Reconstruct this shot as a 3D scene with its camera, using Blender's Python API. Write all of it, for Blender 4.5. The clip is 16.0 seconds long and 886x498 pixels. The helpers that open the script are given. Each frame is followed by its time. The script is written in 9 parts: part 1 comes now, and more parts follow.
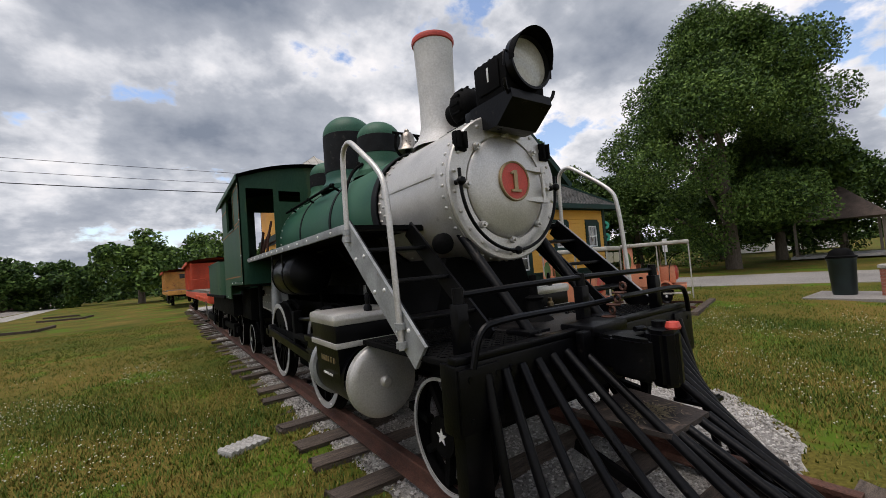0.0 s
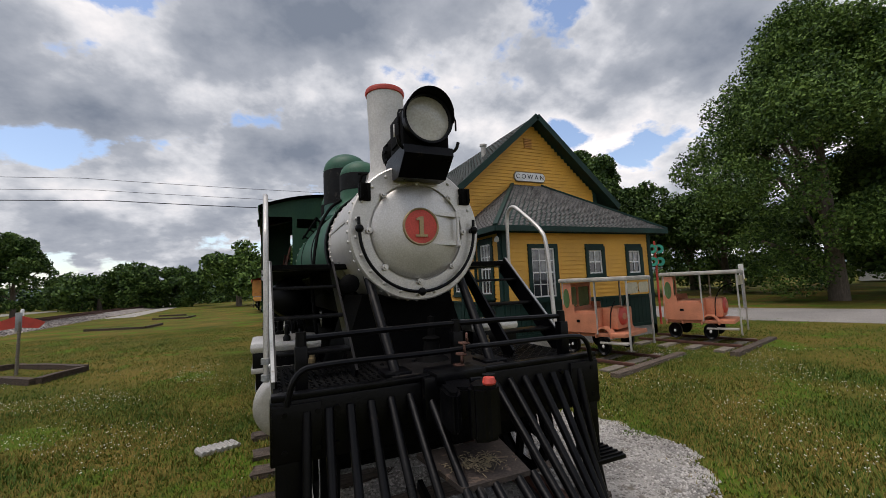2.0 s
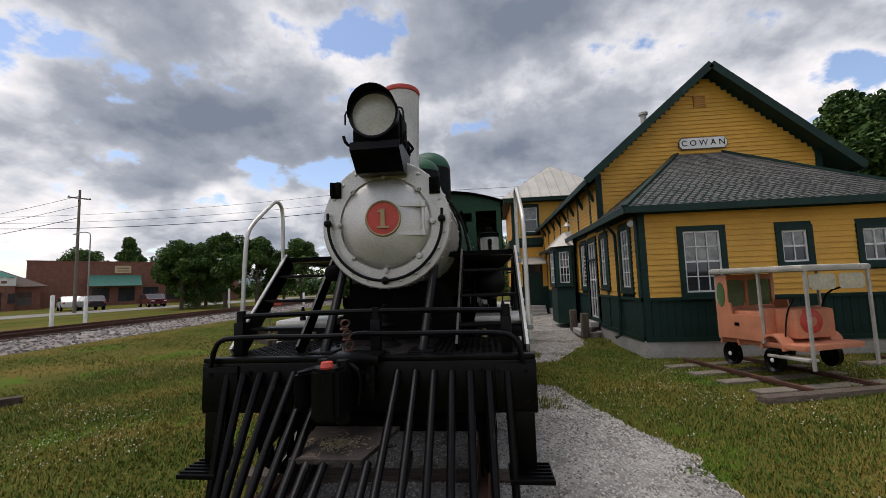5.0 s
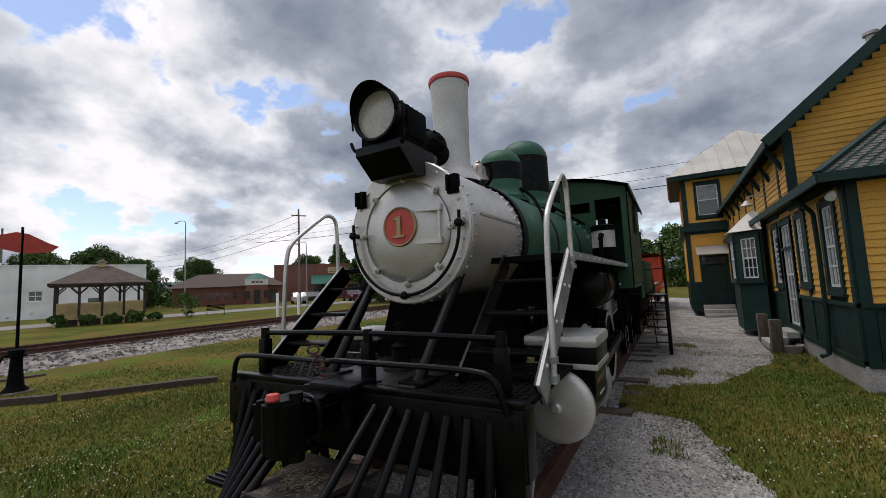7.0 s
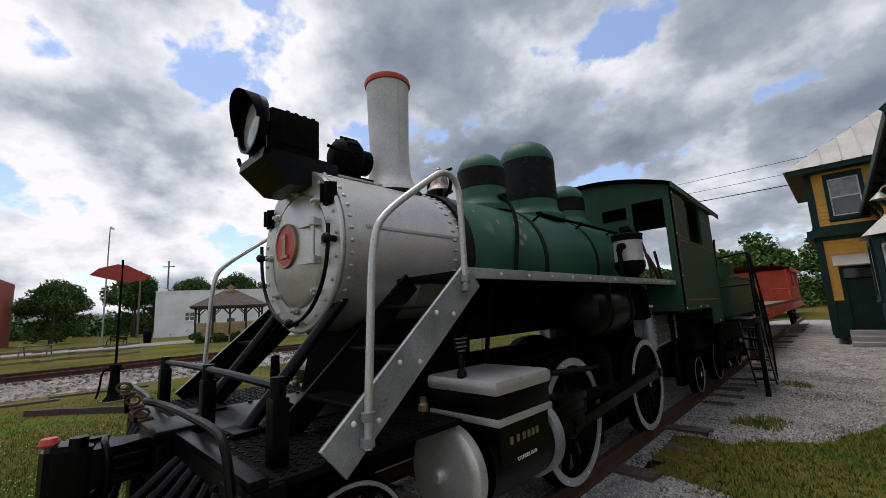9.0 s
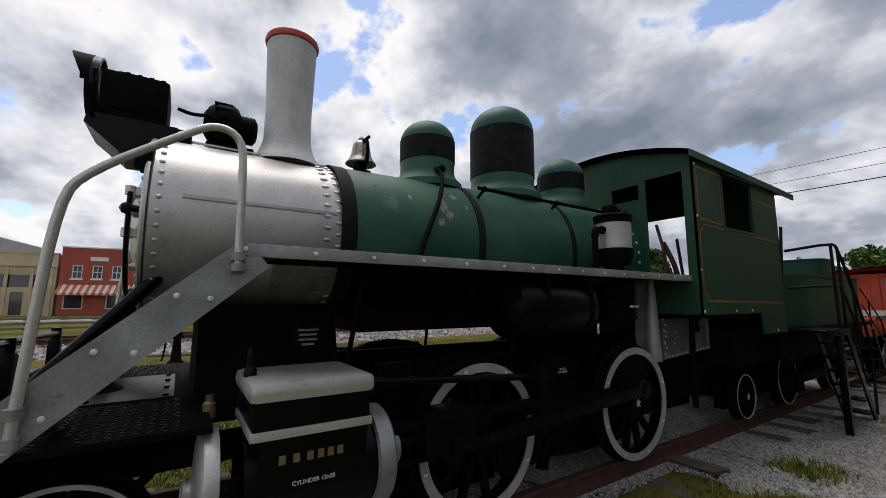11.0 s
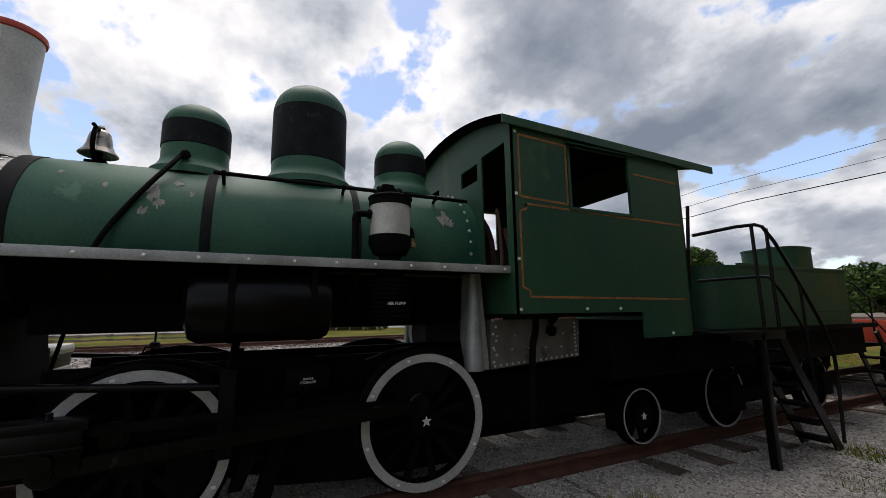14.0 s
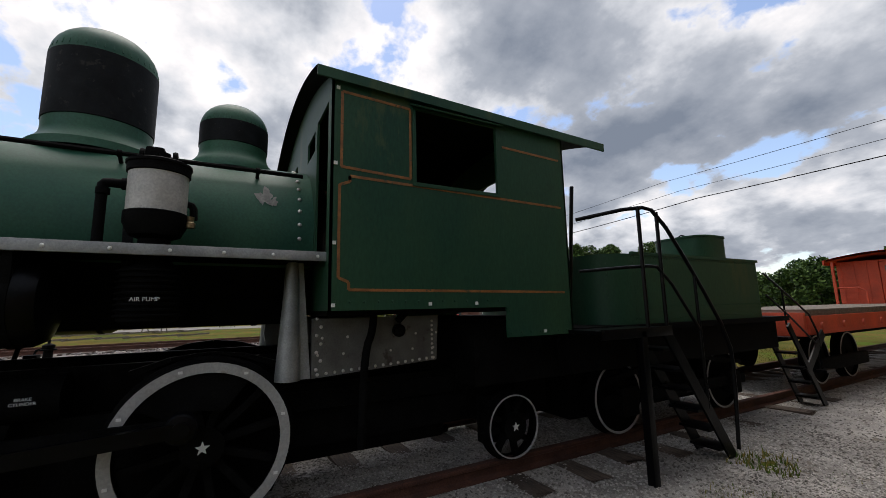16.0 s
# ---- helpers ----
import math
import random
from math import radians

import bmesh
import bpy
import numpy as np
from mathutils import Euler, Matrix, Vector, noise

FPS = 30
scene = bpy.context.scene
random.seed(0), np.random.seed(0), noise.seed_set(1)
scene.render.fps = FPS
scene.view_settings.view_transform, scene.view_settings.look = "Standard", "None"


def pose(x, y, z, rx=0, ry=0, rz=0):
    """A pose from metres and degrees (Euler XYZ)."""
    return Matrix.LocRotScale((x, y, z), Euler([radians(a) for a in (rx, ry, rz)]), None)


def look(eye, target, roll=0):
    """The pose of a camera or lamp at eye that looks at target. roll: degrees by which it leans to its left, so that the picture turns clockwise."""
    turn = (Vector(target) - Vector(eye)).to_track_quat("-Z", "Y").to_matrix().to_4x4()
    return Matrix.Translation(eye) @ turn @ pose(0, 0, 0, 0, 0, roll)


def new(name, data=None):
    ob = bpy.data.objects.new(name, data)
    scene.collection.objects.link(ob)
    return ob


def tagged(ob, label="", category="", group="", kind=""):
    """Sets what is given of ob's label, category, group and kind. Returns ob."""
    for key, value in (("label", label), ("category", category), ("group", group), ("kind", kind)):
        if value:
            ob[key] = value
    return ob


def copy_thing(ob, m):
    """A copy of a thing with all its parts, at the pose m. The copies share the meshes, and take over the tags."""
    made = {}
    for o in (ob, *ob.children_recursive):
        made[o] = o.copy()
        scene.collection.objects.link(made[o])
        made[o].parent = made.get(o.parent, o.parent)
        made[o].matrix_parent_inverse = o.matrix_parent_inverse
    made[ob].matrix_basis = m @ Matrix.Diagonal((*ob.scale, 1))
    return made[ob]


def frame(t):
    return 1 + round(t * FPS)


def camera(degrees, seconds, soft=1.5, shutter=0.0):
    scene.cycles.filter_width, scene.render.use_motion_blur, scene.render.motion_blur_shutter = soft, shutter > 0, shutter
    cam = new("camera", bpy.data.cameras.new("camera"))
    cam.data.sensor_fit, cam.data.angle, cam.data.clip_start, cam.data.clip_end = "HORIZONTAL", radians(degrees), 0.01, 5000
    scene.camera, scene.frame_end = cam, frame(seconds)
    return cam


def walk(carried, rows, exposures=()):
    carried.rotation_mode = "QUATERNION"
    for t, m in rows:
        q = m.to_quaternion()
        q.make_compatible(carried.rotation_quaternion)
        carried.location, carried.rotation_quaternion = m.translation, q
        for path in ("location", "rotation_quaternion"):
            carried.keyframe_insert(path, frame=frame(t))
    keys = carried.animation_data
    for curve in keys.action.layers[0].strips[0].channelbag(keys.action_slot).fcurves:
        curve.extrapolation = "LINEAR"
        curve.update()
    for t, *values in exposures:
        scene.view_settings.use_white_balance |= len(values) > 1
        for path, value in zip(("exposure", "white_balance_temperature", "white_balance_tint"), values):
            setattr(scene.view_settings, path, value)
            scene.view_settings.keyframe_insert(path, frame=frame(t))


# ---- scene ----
cam = camera(95.5, 16.0, soft=0.35)
PATH = [
    (0, (-2.177, -3.029, 1.558), (-1.035, -1.389, 1.643), -4.56),
    (0.5, (-1.824, -3.149, 1.625), (-0.715, -1.489, 1.743), -4.91),
    (1, (-1.593, -3.395, 1.621), (-0.544, -1.700, 1.781), -4.52),
    (1.5, (-1.406, -3.722, 1.684), (-0.442, -1.981, 1.877), -3.62),
    (2, (-1.135, -3.885, 1.679), (-0.329, -2.064, 1.856), -2.50),
    (2.5, (-0.916, -4.184, 1.619), (-0.283, -2.295, 1.804), -1.96),
    (3, (-0.647, -4.334, 1.588), (-0.158, -2.405, 1.785), -1.47),
    (3.2, (-0.475, -4.347, 1.598), (-0.031, -2.407, 1.797), -1.61),
    (5.3, (1.015, -4.111, 1.582), (0.682, -2.147, 1.756), -1.85),
    (5.5, (1.147, -4.070, 1.611), (0.720, -2.123, 1.781), -1.88),
    (6, (1.384, -3.769, 1.639), (0.720, -1.891, 1.819), -2.22),
    (6.5, (1.500, -3.572, 1.731), (0.709, -1.742, 1.902), -2.37),
    (7, (1.767, -3.362, 1.695), (0.780, -1.632, 1.875), -2.66),
    (7.5, (2.000, -3.053, 1.680), (0.851, -1.428, 1.875), -2.76),
    (8, (2.232, -2.700, 1.696), (1.000, -1.139, 1.909), -2.85),
    (8.5, (2.493, -2.392, 1.703), (1.175, -0.908, 1.954), -2.65),
    (8.7, (2.544, -2.275, 1.687), (1.203, -0.818, 1.962), -2.77),
    (10.8, (3.107, -0.757, 1.641), (1.473, 0.364, 1.916), -0.33),
    (11, (3.164, -0.608, 1.641), (1.499, 0.469, 1.899), 0.15),
    (11.5, (3.200, -0.263, 1.604), (1.495, 0.752, 1.853), -0.08),
    (12, (3.302, 0.089, 1.587), (1.568, 1.051, 1.844), -0.53),
    (12.5, (3.515, 0.468, 1.540), (1.762, 1.389, 1.818), -0.54),
    (13, (3.634, 0.955, 1.481), (1.864, 1.840, 1.769), -0.43),
    (13.5, (3.759, 1.427, 1.489), (1.977, 2.284, 1.790), -0.67),
    (14, (3.892, 1.788, 1.532), (2.101, 2.622, 1.844), -0.71),
    (14.5, (3.879, 2.135, 1.509), (2.090, 2.969, 1.832), -0.83),
    (15, (3.906, 2.445, 1.519), (2.116, 3.278, 1.838), -1.04),
    (15.5, (3.944, 2.770, 1.549), (2.164, 3.631, 1.849), -1.30),
    (16, (3.848, 3.105, 1.520), (2.108, 4.047, 1.809), -1.20),
]
walk(cam, [(t, look(eye, aim, roll)) for t, eye, aim, roll in PATH], [(0.0, 0.50, 6850, 15), (1.0, 0.44, 6850, 15), (3.0, 0.37, 6850, 15), (5.5, 0.36, 6750, 15), (8.5, 0.31, 6550, 14), (11.0, 0.31, 6650, 14), (12.5, 0.38, 6750, 14), (16.0, 0.44, 6780, 14)])

# ---- world and light ----
SUN_ELEV, SUN_ROT = radians(75), radians(266)


def build_world():
    w = bpy.data.worlds.new("world")
    w.use_nodes = True
    scene.world = w
    nt = w.node_tree
    nt.nodes.clear()
    N, L = nt.nodes.new, nt.links.new
    out, bg, sky = N("ShaderNodeOutputWorld"), N("ShaderNodeBackground"), N("ShaderNodeTexSky")
    sky.sky_type, sky.sun_disc = "NISHITA", False
    sky.sun_elevation, sky.sun_rotation = SUN_ELEV, SUN_ROT
    co, sep = N("ShaderNodeTexCoord"), N("ShaderNodeSeparateXYZ")
    L(co.outputs["Generated"], sep.inputs[0])
    # flat cloud deck: direction divided by its height
    add = N("ShaderNodeMath"); add.operation = "ADD"; add.inputs[1].default_value = 0.42
    mx = N("ShaderNodeMath"); mx.operation = "MAXIMUM"; mx.inputs[1].default_value = 0.0
    L(sep.outputs[2], mx.inputs[0]); L(mx.outputs[0], add.inputs[0])
    dx, dy = N("ShaderNodeMath"), N("ShaderNodeMath")
    dx.operation = dy.operation = "DIVIDE"
    L(sep.outputs[0], dx.inputs[0]); L(add.outputs[0], dx.inputs[1])
    L(sep.outputs[1], dy.inputs[0]); L(add.outputs[0], dy.inputs[1])
    comb = N("ShaderNodeCombineXYZ")
    L(dx.outputs[0], comb.inputs[0]); L(dy.outputs[0], comb.inputs[1])

    def tex(scale, detail, rough, dist, loc):
        m = N("ShaderNodeMapping"); m.inputs["Location"].default_value = loc
        n = N("ShaderNodeTexNoise")
        n.inputs["Scale"].default_value, n.inputs["Detail"].default_value = scale, detail
        n.inputs["Roughness"].default_value, n.inputs["Distortion"].default_value = rough, dist
        L(comb.outputs[0], m.inputs[0]); L(m.outputs[0], n.inputs["Vector"])
        return n

    cover = tex(2.9, 12, 0.55, 0.0, (3.1, 1.7, 0))
    shade = tex(1.7, 10, 0.54, 0.0, (7.3, 2.2, 4))
    r1 = N("ShaderNodeValToRGB")
    r1.color_ramp.elements[0].position, r1.color_ramp.elements[1].position = 0.40, 0.44
    L(cover.outputs["Fac"], r1.inputs[0])
    # clouds are brighter round the hidden sun
    dot = N("ShaderNodeVectorMath"); dot.operation = "DOT_PRODUCT"
    dot.inputs[1].default_value = (math.sin(SUN_ROT) * math.cos(SUN_ELEV), math.cos(SUN_ROT) * math.cos(SUN_ELEV), math.sin(SUN_ELEV))
    L(co.outputs["Generated"], dot.inputs[0])
    glow = N("ShaderNodeMapRange")
    glow.inputs["From Min"].default_value, glow.inputs["From Max"].default_value = 0.45, 1.0
    glow.inputs["To Min"].default_value, glow.inputs["To Max"].default_value = 0.094, 0.126
    L(dot.outputs["Value"], glow.inputs[0])
    plus = N("ShaderNodeMath"); plus.operation = "ADD"
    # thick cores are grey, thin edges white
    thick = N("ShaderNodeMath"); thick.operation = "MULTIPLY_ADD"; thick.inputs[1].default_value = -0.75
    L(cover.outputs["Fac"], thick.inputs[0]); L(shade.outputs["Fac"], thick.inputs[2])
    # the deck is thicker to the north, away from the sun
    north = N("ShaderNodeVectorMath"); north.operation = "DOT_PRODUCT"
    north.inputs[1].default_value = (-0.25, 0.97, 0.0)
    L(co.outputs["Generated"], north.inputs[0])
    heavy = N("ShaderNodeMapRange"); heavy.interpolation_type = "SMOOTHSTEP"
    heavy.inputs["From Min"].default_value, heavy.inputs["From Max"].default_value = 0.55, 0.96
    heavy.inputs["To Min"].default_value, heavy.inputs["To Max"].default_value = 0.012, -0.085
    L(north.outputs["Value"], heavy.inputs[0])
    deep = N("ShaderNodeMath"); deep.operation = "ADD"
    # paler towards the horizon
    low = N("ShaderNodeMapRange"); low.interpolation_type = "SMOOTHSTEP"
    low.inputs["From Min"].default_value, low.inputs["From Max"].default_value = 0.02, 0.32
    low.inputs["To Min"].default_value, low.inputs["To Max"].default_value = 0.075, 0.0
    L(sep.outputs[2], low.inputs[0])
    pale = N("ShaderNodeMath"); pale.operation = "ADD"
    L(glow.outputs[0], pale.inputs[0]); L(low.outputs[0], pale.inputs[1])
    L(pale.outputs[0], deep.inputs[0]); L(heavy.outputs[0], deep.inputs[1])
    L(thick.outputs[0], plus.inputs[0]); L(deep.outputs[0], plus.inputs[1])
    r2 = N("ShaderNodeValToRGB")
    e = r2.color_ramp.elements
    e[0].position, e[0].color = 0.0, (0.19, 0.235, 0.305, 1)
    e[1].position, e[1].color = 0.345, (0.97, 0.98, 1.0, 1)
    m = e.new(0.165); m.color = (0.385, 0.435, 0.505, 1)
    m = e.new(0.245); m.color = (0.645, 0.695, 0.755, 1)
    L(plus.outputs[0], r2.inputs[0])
    blue = N("ShaderNodeVectorMath"); blue.operation = "SCALE"; blue.inputs["Scale"].default_value = 0.19
    L(sky.outputs[0], blue.inputs[0])
    mix = N("ShaderNodeMix"); mix.data_type = "RGBA"
    L(r1.outputs[0], mix.inputs["Factor"]); L(blue.outputs[0], mix.inputs["A"]); L(r2.outputs[0], mix.inputs["B"])
    # the cloud in front of the sun shines through
    flare = N("ShaderNodeMapRange"); flare.interpolation_type = "SMOOTHSTEP"
    flare.inputs["From Min"].default_value, flare.inputs["From Max"].default_value = 0.80, 1.0
    flare.inputs["To Min"].default_value, flare.inputs["To Max"].default_value = 1.0, 1.45
    L(dot.outputs["Value"], flare.inputs[0])
    lit = N("ShaderNodeVectorMath"); lit.operation = "SCALE"
    L(mix.outputs["Result"], lit.inputs[0]); L(flare.outputs[0], lit.inputs["Scale"])
    L(lit.outputs[0], bg.inputs[0])
    bg.inputs[1].default_value = 0.80
    L(bg.outputs[0], out.inputs[0])


build_world()
sun = bpy.data.lights.new("sun", "SUN")
sun.energy, sun.angle, sun.color = 1.25, radians(40), (1.0, 0.97, 0.93)
sun_ob = new("sun", sun)
sun_ob.matrix_world = look((0, 0, 30), (math.sin(SUN_ROT) * -20, math.cos(SUN_ROT) * -20, 30 - 20 * math.tan(SUN_ELEV)))


# ---- materials ----
def mat(name, col, rough=0.6, metal=0.0, var=0.25, scale=3.0, fine=60.0, bump=0.15, col2=None, wear=None, wear_at=0.62, coat=0.0, rand=0.0, streak=None, spec=0.5):
    """Base colour varied at two scales, with fine relief; wear: a second colour in patches of their own shape."""
    m = bpy.data.materials.new(name)
    m.use_nodes = True
    nt = m.node_tree
    N, L = nt.nodes.new, nt.links.new
    p = nt.nodes["Principled BSDF"]
    co = N("ShaderNodeTexCoord")
    vec = co.outputs["Object"]
    if streak:
        mp = N("ShaderNodeMapping"); mp.inputs["Scale"].default_value = streak
        L(vec, mp.inputs[0]); vec = mp.outputs[0]
    big, small = N("ShaderNodeTexNoise"), N("ShaderNodeTexNoise")
    for n, s, d in ((big, scale, 9), (small, fine, 4)):
        n.inputs["Scale"].default_value, n.inputs["Detail"].default_value = s, d
        L(vec, n.inputs["Vector"])
    a = [c * (1 - var) for c in col]
    b = list(col2) if col2 else [min(1, c * (1 + var)) for c in col]
    mix = N("ShaderNodeMix"); mix.data_type = "RGBA"
    ramp = N("ShaderNodeMapRange")
    ramp.inputs["From Min"].default_value, ramp.inputs["From Max"].default_value = 0.32, 0.68
    L(big.outputs["Fac"], ramp.inputs[0]); L(ramp.outputs[0], mix.inputs["Factor"])
    mix.inputs["A"].default_value, mix.inputs["B"].default_value = (*a, 1), (*b, 1)
    mul = N("ShaderNodeMix"); mul.data_type = "RGBA"; mul.blend_type = "OVERLAY"
    mul.inputs["Factor"].default_value = 0.35
    grit, g = N("ShaderNodeMapRange"), 0.20 if bump >= 0.3 else 0.5
    grit.inputs["From Min"].default_value, grit.inputs["From Max"].default_value = 0.5 - g, 0.5 + g
    L(small.outputs["Fac"], grit.inputs[0])
    L(mix.outputs["Result"], mul.inputs["A"]); L(grit.outputs[0], mul.inputs["B"])
    res = mul.outputs["Result"]
    if wear:
        wn = N("ShaderNodeTexNoise"); wn.inputs["Scale"].default_value, wn.inputs["Detail"].default_value, wn.inputs["Roughness"].default_value = scale * 1.7, 8, 0.65
        L(vec, wn.inputs["Vector"])
        wr = N("ShaderNodeMapRange"); wr.inputs["From Min"].default_value, wr.inputs["From Max"].default_value = wear_at, wear_at + 0.05
        L(wn.outputs["Fac"], wr.inputs[0])
        wm = N("ShaderNodeMix"); wm.data_type = "RGBA"
        L(wr.outputs[0], wm.inputs["Factor"]); L(res, wm.inputs["A"]); wm.inputs["B"].default_value = (*wear, 1)
        res = wm.outputs["Result"]
    if rand:
        oi, hs = N("ShaderNodeObjectInfo"), N("ShaderNodeHueSaturation")
        mr = N("ShaderNodeMapRange"); mr.inputs["To Min"].default_value, mr.inputs["To Max"].default_value = 1 - rand, 1 + rand
        L(oi.outputs["Random"], mr.inputs[0]); L(mr.outputs[0], hs.inputs["Value"]); L(res, hs.inputs["Color"])
        res = hs.outputs[0]
    L(res, p.inputs["Base Color"])
    rr = N("ShaderNodeMapRange"); rr.inputs["To Min"].default_value, rr.inputs["To Max"].default_value = max(0.02, rough - 0.12), min(1, rough + 0.12)
    L(big.outputs["Fac"], rr.inputs[0]); L(rr.outputs[0], p.inputs["Roughness"])
    p.inputs["Metallic"].default_value = metal
    p.inputs["Coat Weight"].default_value = coat
    p.inputs["Specular IOR Level"].default_value = spec
    if bump:
        bp = N("ShaderNodeBump"); bp.inputs["Strength"].default_value, bp.inputs["Distance"].default_value = bump, 0.01
        L(small.outputs["Fac"], bp.inputs["Height"]); L(bp.outputs[0], p.inputs["Normal"])
    return m


BLACK = mat("black_paint", (0.0022, 0.0022, 0.0028), 0.32, 0, 0.5, 5, 60, 0.12, wear=(0.022, 0.018, 0.015), wear_at=0.64, spec=0.15)
SOOT = mat("dull_black_iron", (0.004, 0.004, 0.004), 0.7, 0, 0.5, 6, 70, 0.3, spec=0.05)
SILVER = mat("aluminium_paint", (0.56, 0.54, 0.505), 0.41, 0.6, 0.12, 3, 90, 0.08, wear=(0.46, 0.44, 0.41), wear_at=0.62)
SILVER_DULL = mat("weathered_grey_paint", (0.30, 0.31, 0.31), 0.5, 0.4, 0.25, 6, 90, 0.12, wear=(0.2, 0.18, 0.16), wear_at=0.64)
SOOTY = mat("sooty_grey_plate", (0.13, 0.13, 0.125), 0.55, 0.4, 0.3, 6, 90, 0.15, wear=(0.07, 0.06, 0.055), wear_at=0.6)
STACK_M = mat("pale_stack_paint", (0.56, 0.55, 0.53), 0.6, 0.1, 0.12, 4, 60, 0.15, wear=(0.42, 0.36, 0.3), wear_at=0.68)
JACKET = mat("pale_jacket_paint", (0.47, 0.455, 0.425), 0.5, 0.15, 0.15, 9, 70, 0.1, wear=(0.30, 0.27, 0.23), wear_at=0.64)
WHITE = mat("white_paint", (0.72, 0.72, 0.70), 0.5, 0, 0.1, 5, 60, 0.08)
TYRE_WHITE = mat("white_tyre_paint", (0.36, 0.355, 0.345), 0.5, 0, 0.15, 5, 60, 0.1, wear=(0.3, 0.28, 0.25), wear_at=0.66)
GREEN = mat("dark_green_engine_paint", (0.013, 0.088, 0.057), 0.5, 0, 0.25, 1.6, 60, 0.05, col2=(0.032, 0.106, 0.060), wear=(0.06, 0.14, 0.09), wear_at=0.66, coat=0.0, spec=0.28)
GREEN_CAB = mat("faded_green_cab_paint", (0.011, 0.070, 0.042), 0.52, 0, 0.3, 1.2, 60, 0.05, col2=(0.026, 0.076, 0.035), coat=0.0, spec=0.28, wear=(0.045, 0.08, 0.035), wear_at=0.60, streak=(1, 1, 0.35))
BAND = mat("black_dome_wrap", (0.008, 0.009, 0.010), 0.7, 0, 0.5, 9, 60, 0.1, wear=(0.03, 0.027, 0.025), wear_at=0.6, spec=0.15)
RED = mat("red_paint", (0.52, 0.06, 0.04), 0.5, 0, 0.15, 8, 80, 0.08)
BELL = mat("worn_bell_metal", (0.30, 0.27, 0.235), 0.32, 0.75, 0.3, 14, 80, 0.1, wear=(0.10, 0.085, 0.07), wear_at=0.57)
BRASS = mat("aged_brass", (0.32, 0.24, 0.13), 0.45, 0.7, 0.2, 8, 80, 0.1)
PINSTRIPE = mat("orange_pinstripe", (0.24, 0.10, 0.026), 0.6, 0, 0.3, 12, 60, 0, wear=(0.05, 0.06, 0.03), wear_at=0.60)
WORN_PLATE = mat("worn_steel_plate", (0.016, 0.015, 0.015), 0.34, 0.3, 0.5, 6, 70, 0.15, wear=(0.045, 0.036, 0.03), wear_at=0.56)
STRAW = mat("dry_straw", (0.22, 0.18, 0.11), 0.9, 0, 0.3, 30, 60, 0)
LENS = mat("dusty_lamp_glass", (0.42, 0.40, 0.33), 0.18, 0, 0.12, 6, 60, 0, coat=0.5)
RUSTY = mat("rusty_rail", (0.085, 0.036, 0.024), 0.75, 0.2, 0.35, 6, 80, 0.4)
TIE = mat("weathered_tie", (0.10, 0.075, 0.058), 0.9, 0, 0.45, 5, 45, 1.0, rand=0.3, streak=(1, 9, 9), wear=(0.03, 0.025, 0.02), wear_at=0.6)
OLD_TIMBER = mat("brown_landscape_timber", (0.060, 0.040, 0.028), 0.9, 0, 0.4, 4, 40, 0.8, wear=(0.10, 0.085, 0.07), wear_at=0.6, streak=(6, 1, 8))
GRASS = mat("lawn", (0.070, 0.096, 0.014), 0.95, 0, 0.3, 0.35, 30, 0.9, col2=(0.155, 0.110, 0.029), wear=(0.072, 0.120, 0.013), wear_at=0.54, spec=0.05)
GRAVEL = mat("pale_gravel", (0.31, 0.292, 0.268), 0.95, 0, 0.35, 2.5, 130, 1.0, wear=(0.17, 0.15, 0.125), wear_at=0.58)
ASPHALT = mat("pale_asphalt", (0.22, 0.205, 0.19), 0.92, 0, 0.15, 0.6, 70, 0.3)
YELLOW = mat("yellow_clapboard_paint", (0.68, 0.36, 0.05), 0.62, 0, 0.10, 1.3, 40, 0.12)
DGREEN = mat("depot_green_trim", (0.008, 0.030, 0.024), 0.6, 0, 0.25, 3, 50, 0.12, spec=0.25)
SHINGLE = mat("grey_asphalt_shingle", (0.12, 0.115, 0.11), 0.95, 0, 0.3, 4, 60, 0.5, rand=0.2)
TINROOF = mat("pale_metal_roof", (0.42, 0.40, 0.36), 0.5, 0.3, 0.12, 1.5, 30, 0.1)
SALMON = mat("faded_salmon_paint", (0.58, 0.22, 0.12), 0.6, 0, 0.15, 4, 60, 0.1, wear=(0.42, 0.30, 0.24), wear_at=0.66)
CANOPY = mat("faded_canopy_paint", (0.40, 0.38, 0.34), 0.7, 0, 0.2, 5, 60, 0.15, wear=(0.24, 0.21, 0.18), wear_at=0.6)
CABOOSE = mat("caboose_red", (0.56, 0.075, 0.03), 0.6, 0, 0.15, 3, 50, 0.1, wear=(0.42, 0.13, 0.07), wear_at=0.66)
BARK = mat("bark", (0.10, 0.08, 0.06), 0.95, 0, 0.3, 6, 40, 0.8, streak=(3, 3, 0.6))
LEAF_DARK = mat("dark_leaf", (0.030, 0.058, 0.02), 0.65, 0, 0.35, 0.5, 12, 0)
WOOD = mat("grey_timber", (0.17, 0.145, 0.115), 0.9, 0, 0.3, 4, 40, 0.6, streak=(1, 8, 8))
CONCRETE = mat("concrete", (0.33, 0.32, 0.30), 0.9, 0, 0.15, 3, 60, 0.3)
BRICKM = mat("red_brick_wall", (0.27, 0.10, 0.07), 0.85, 0, 0.2, 4, 40, 0.3)
GLASSD = mat("dark_window_glass", (0.03, 0.035, 0.04), 0.08, 0, 0.2, 2, 20, 0, coat=0.6)
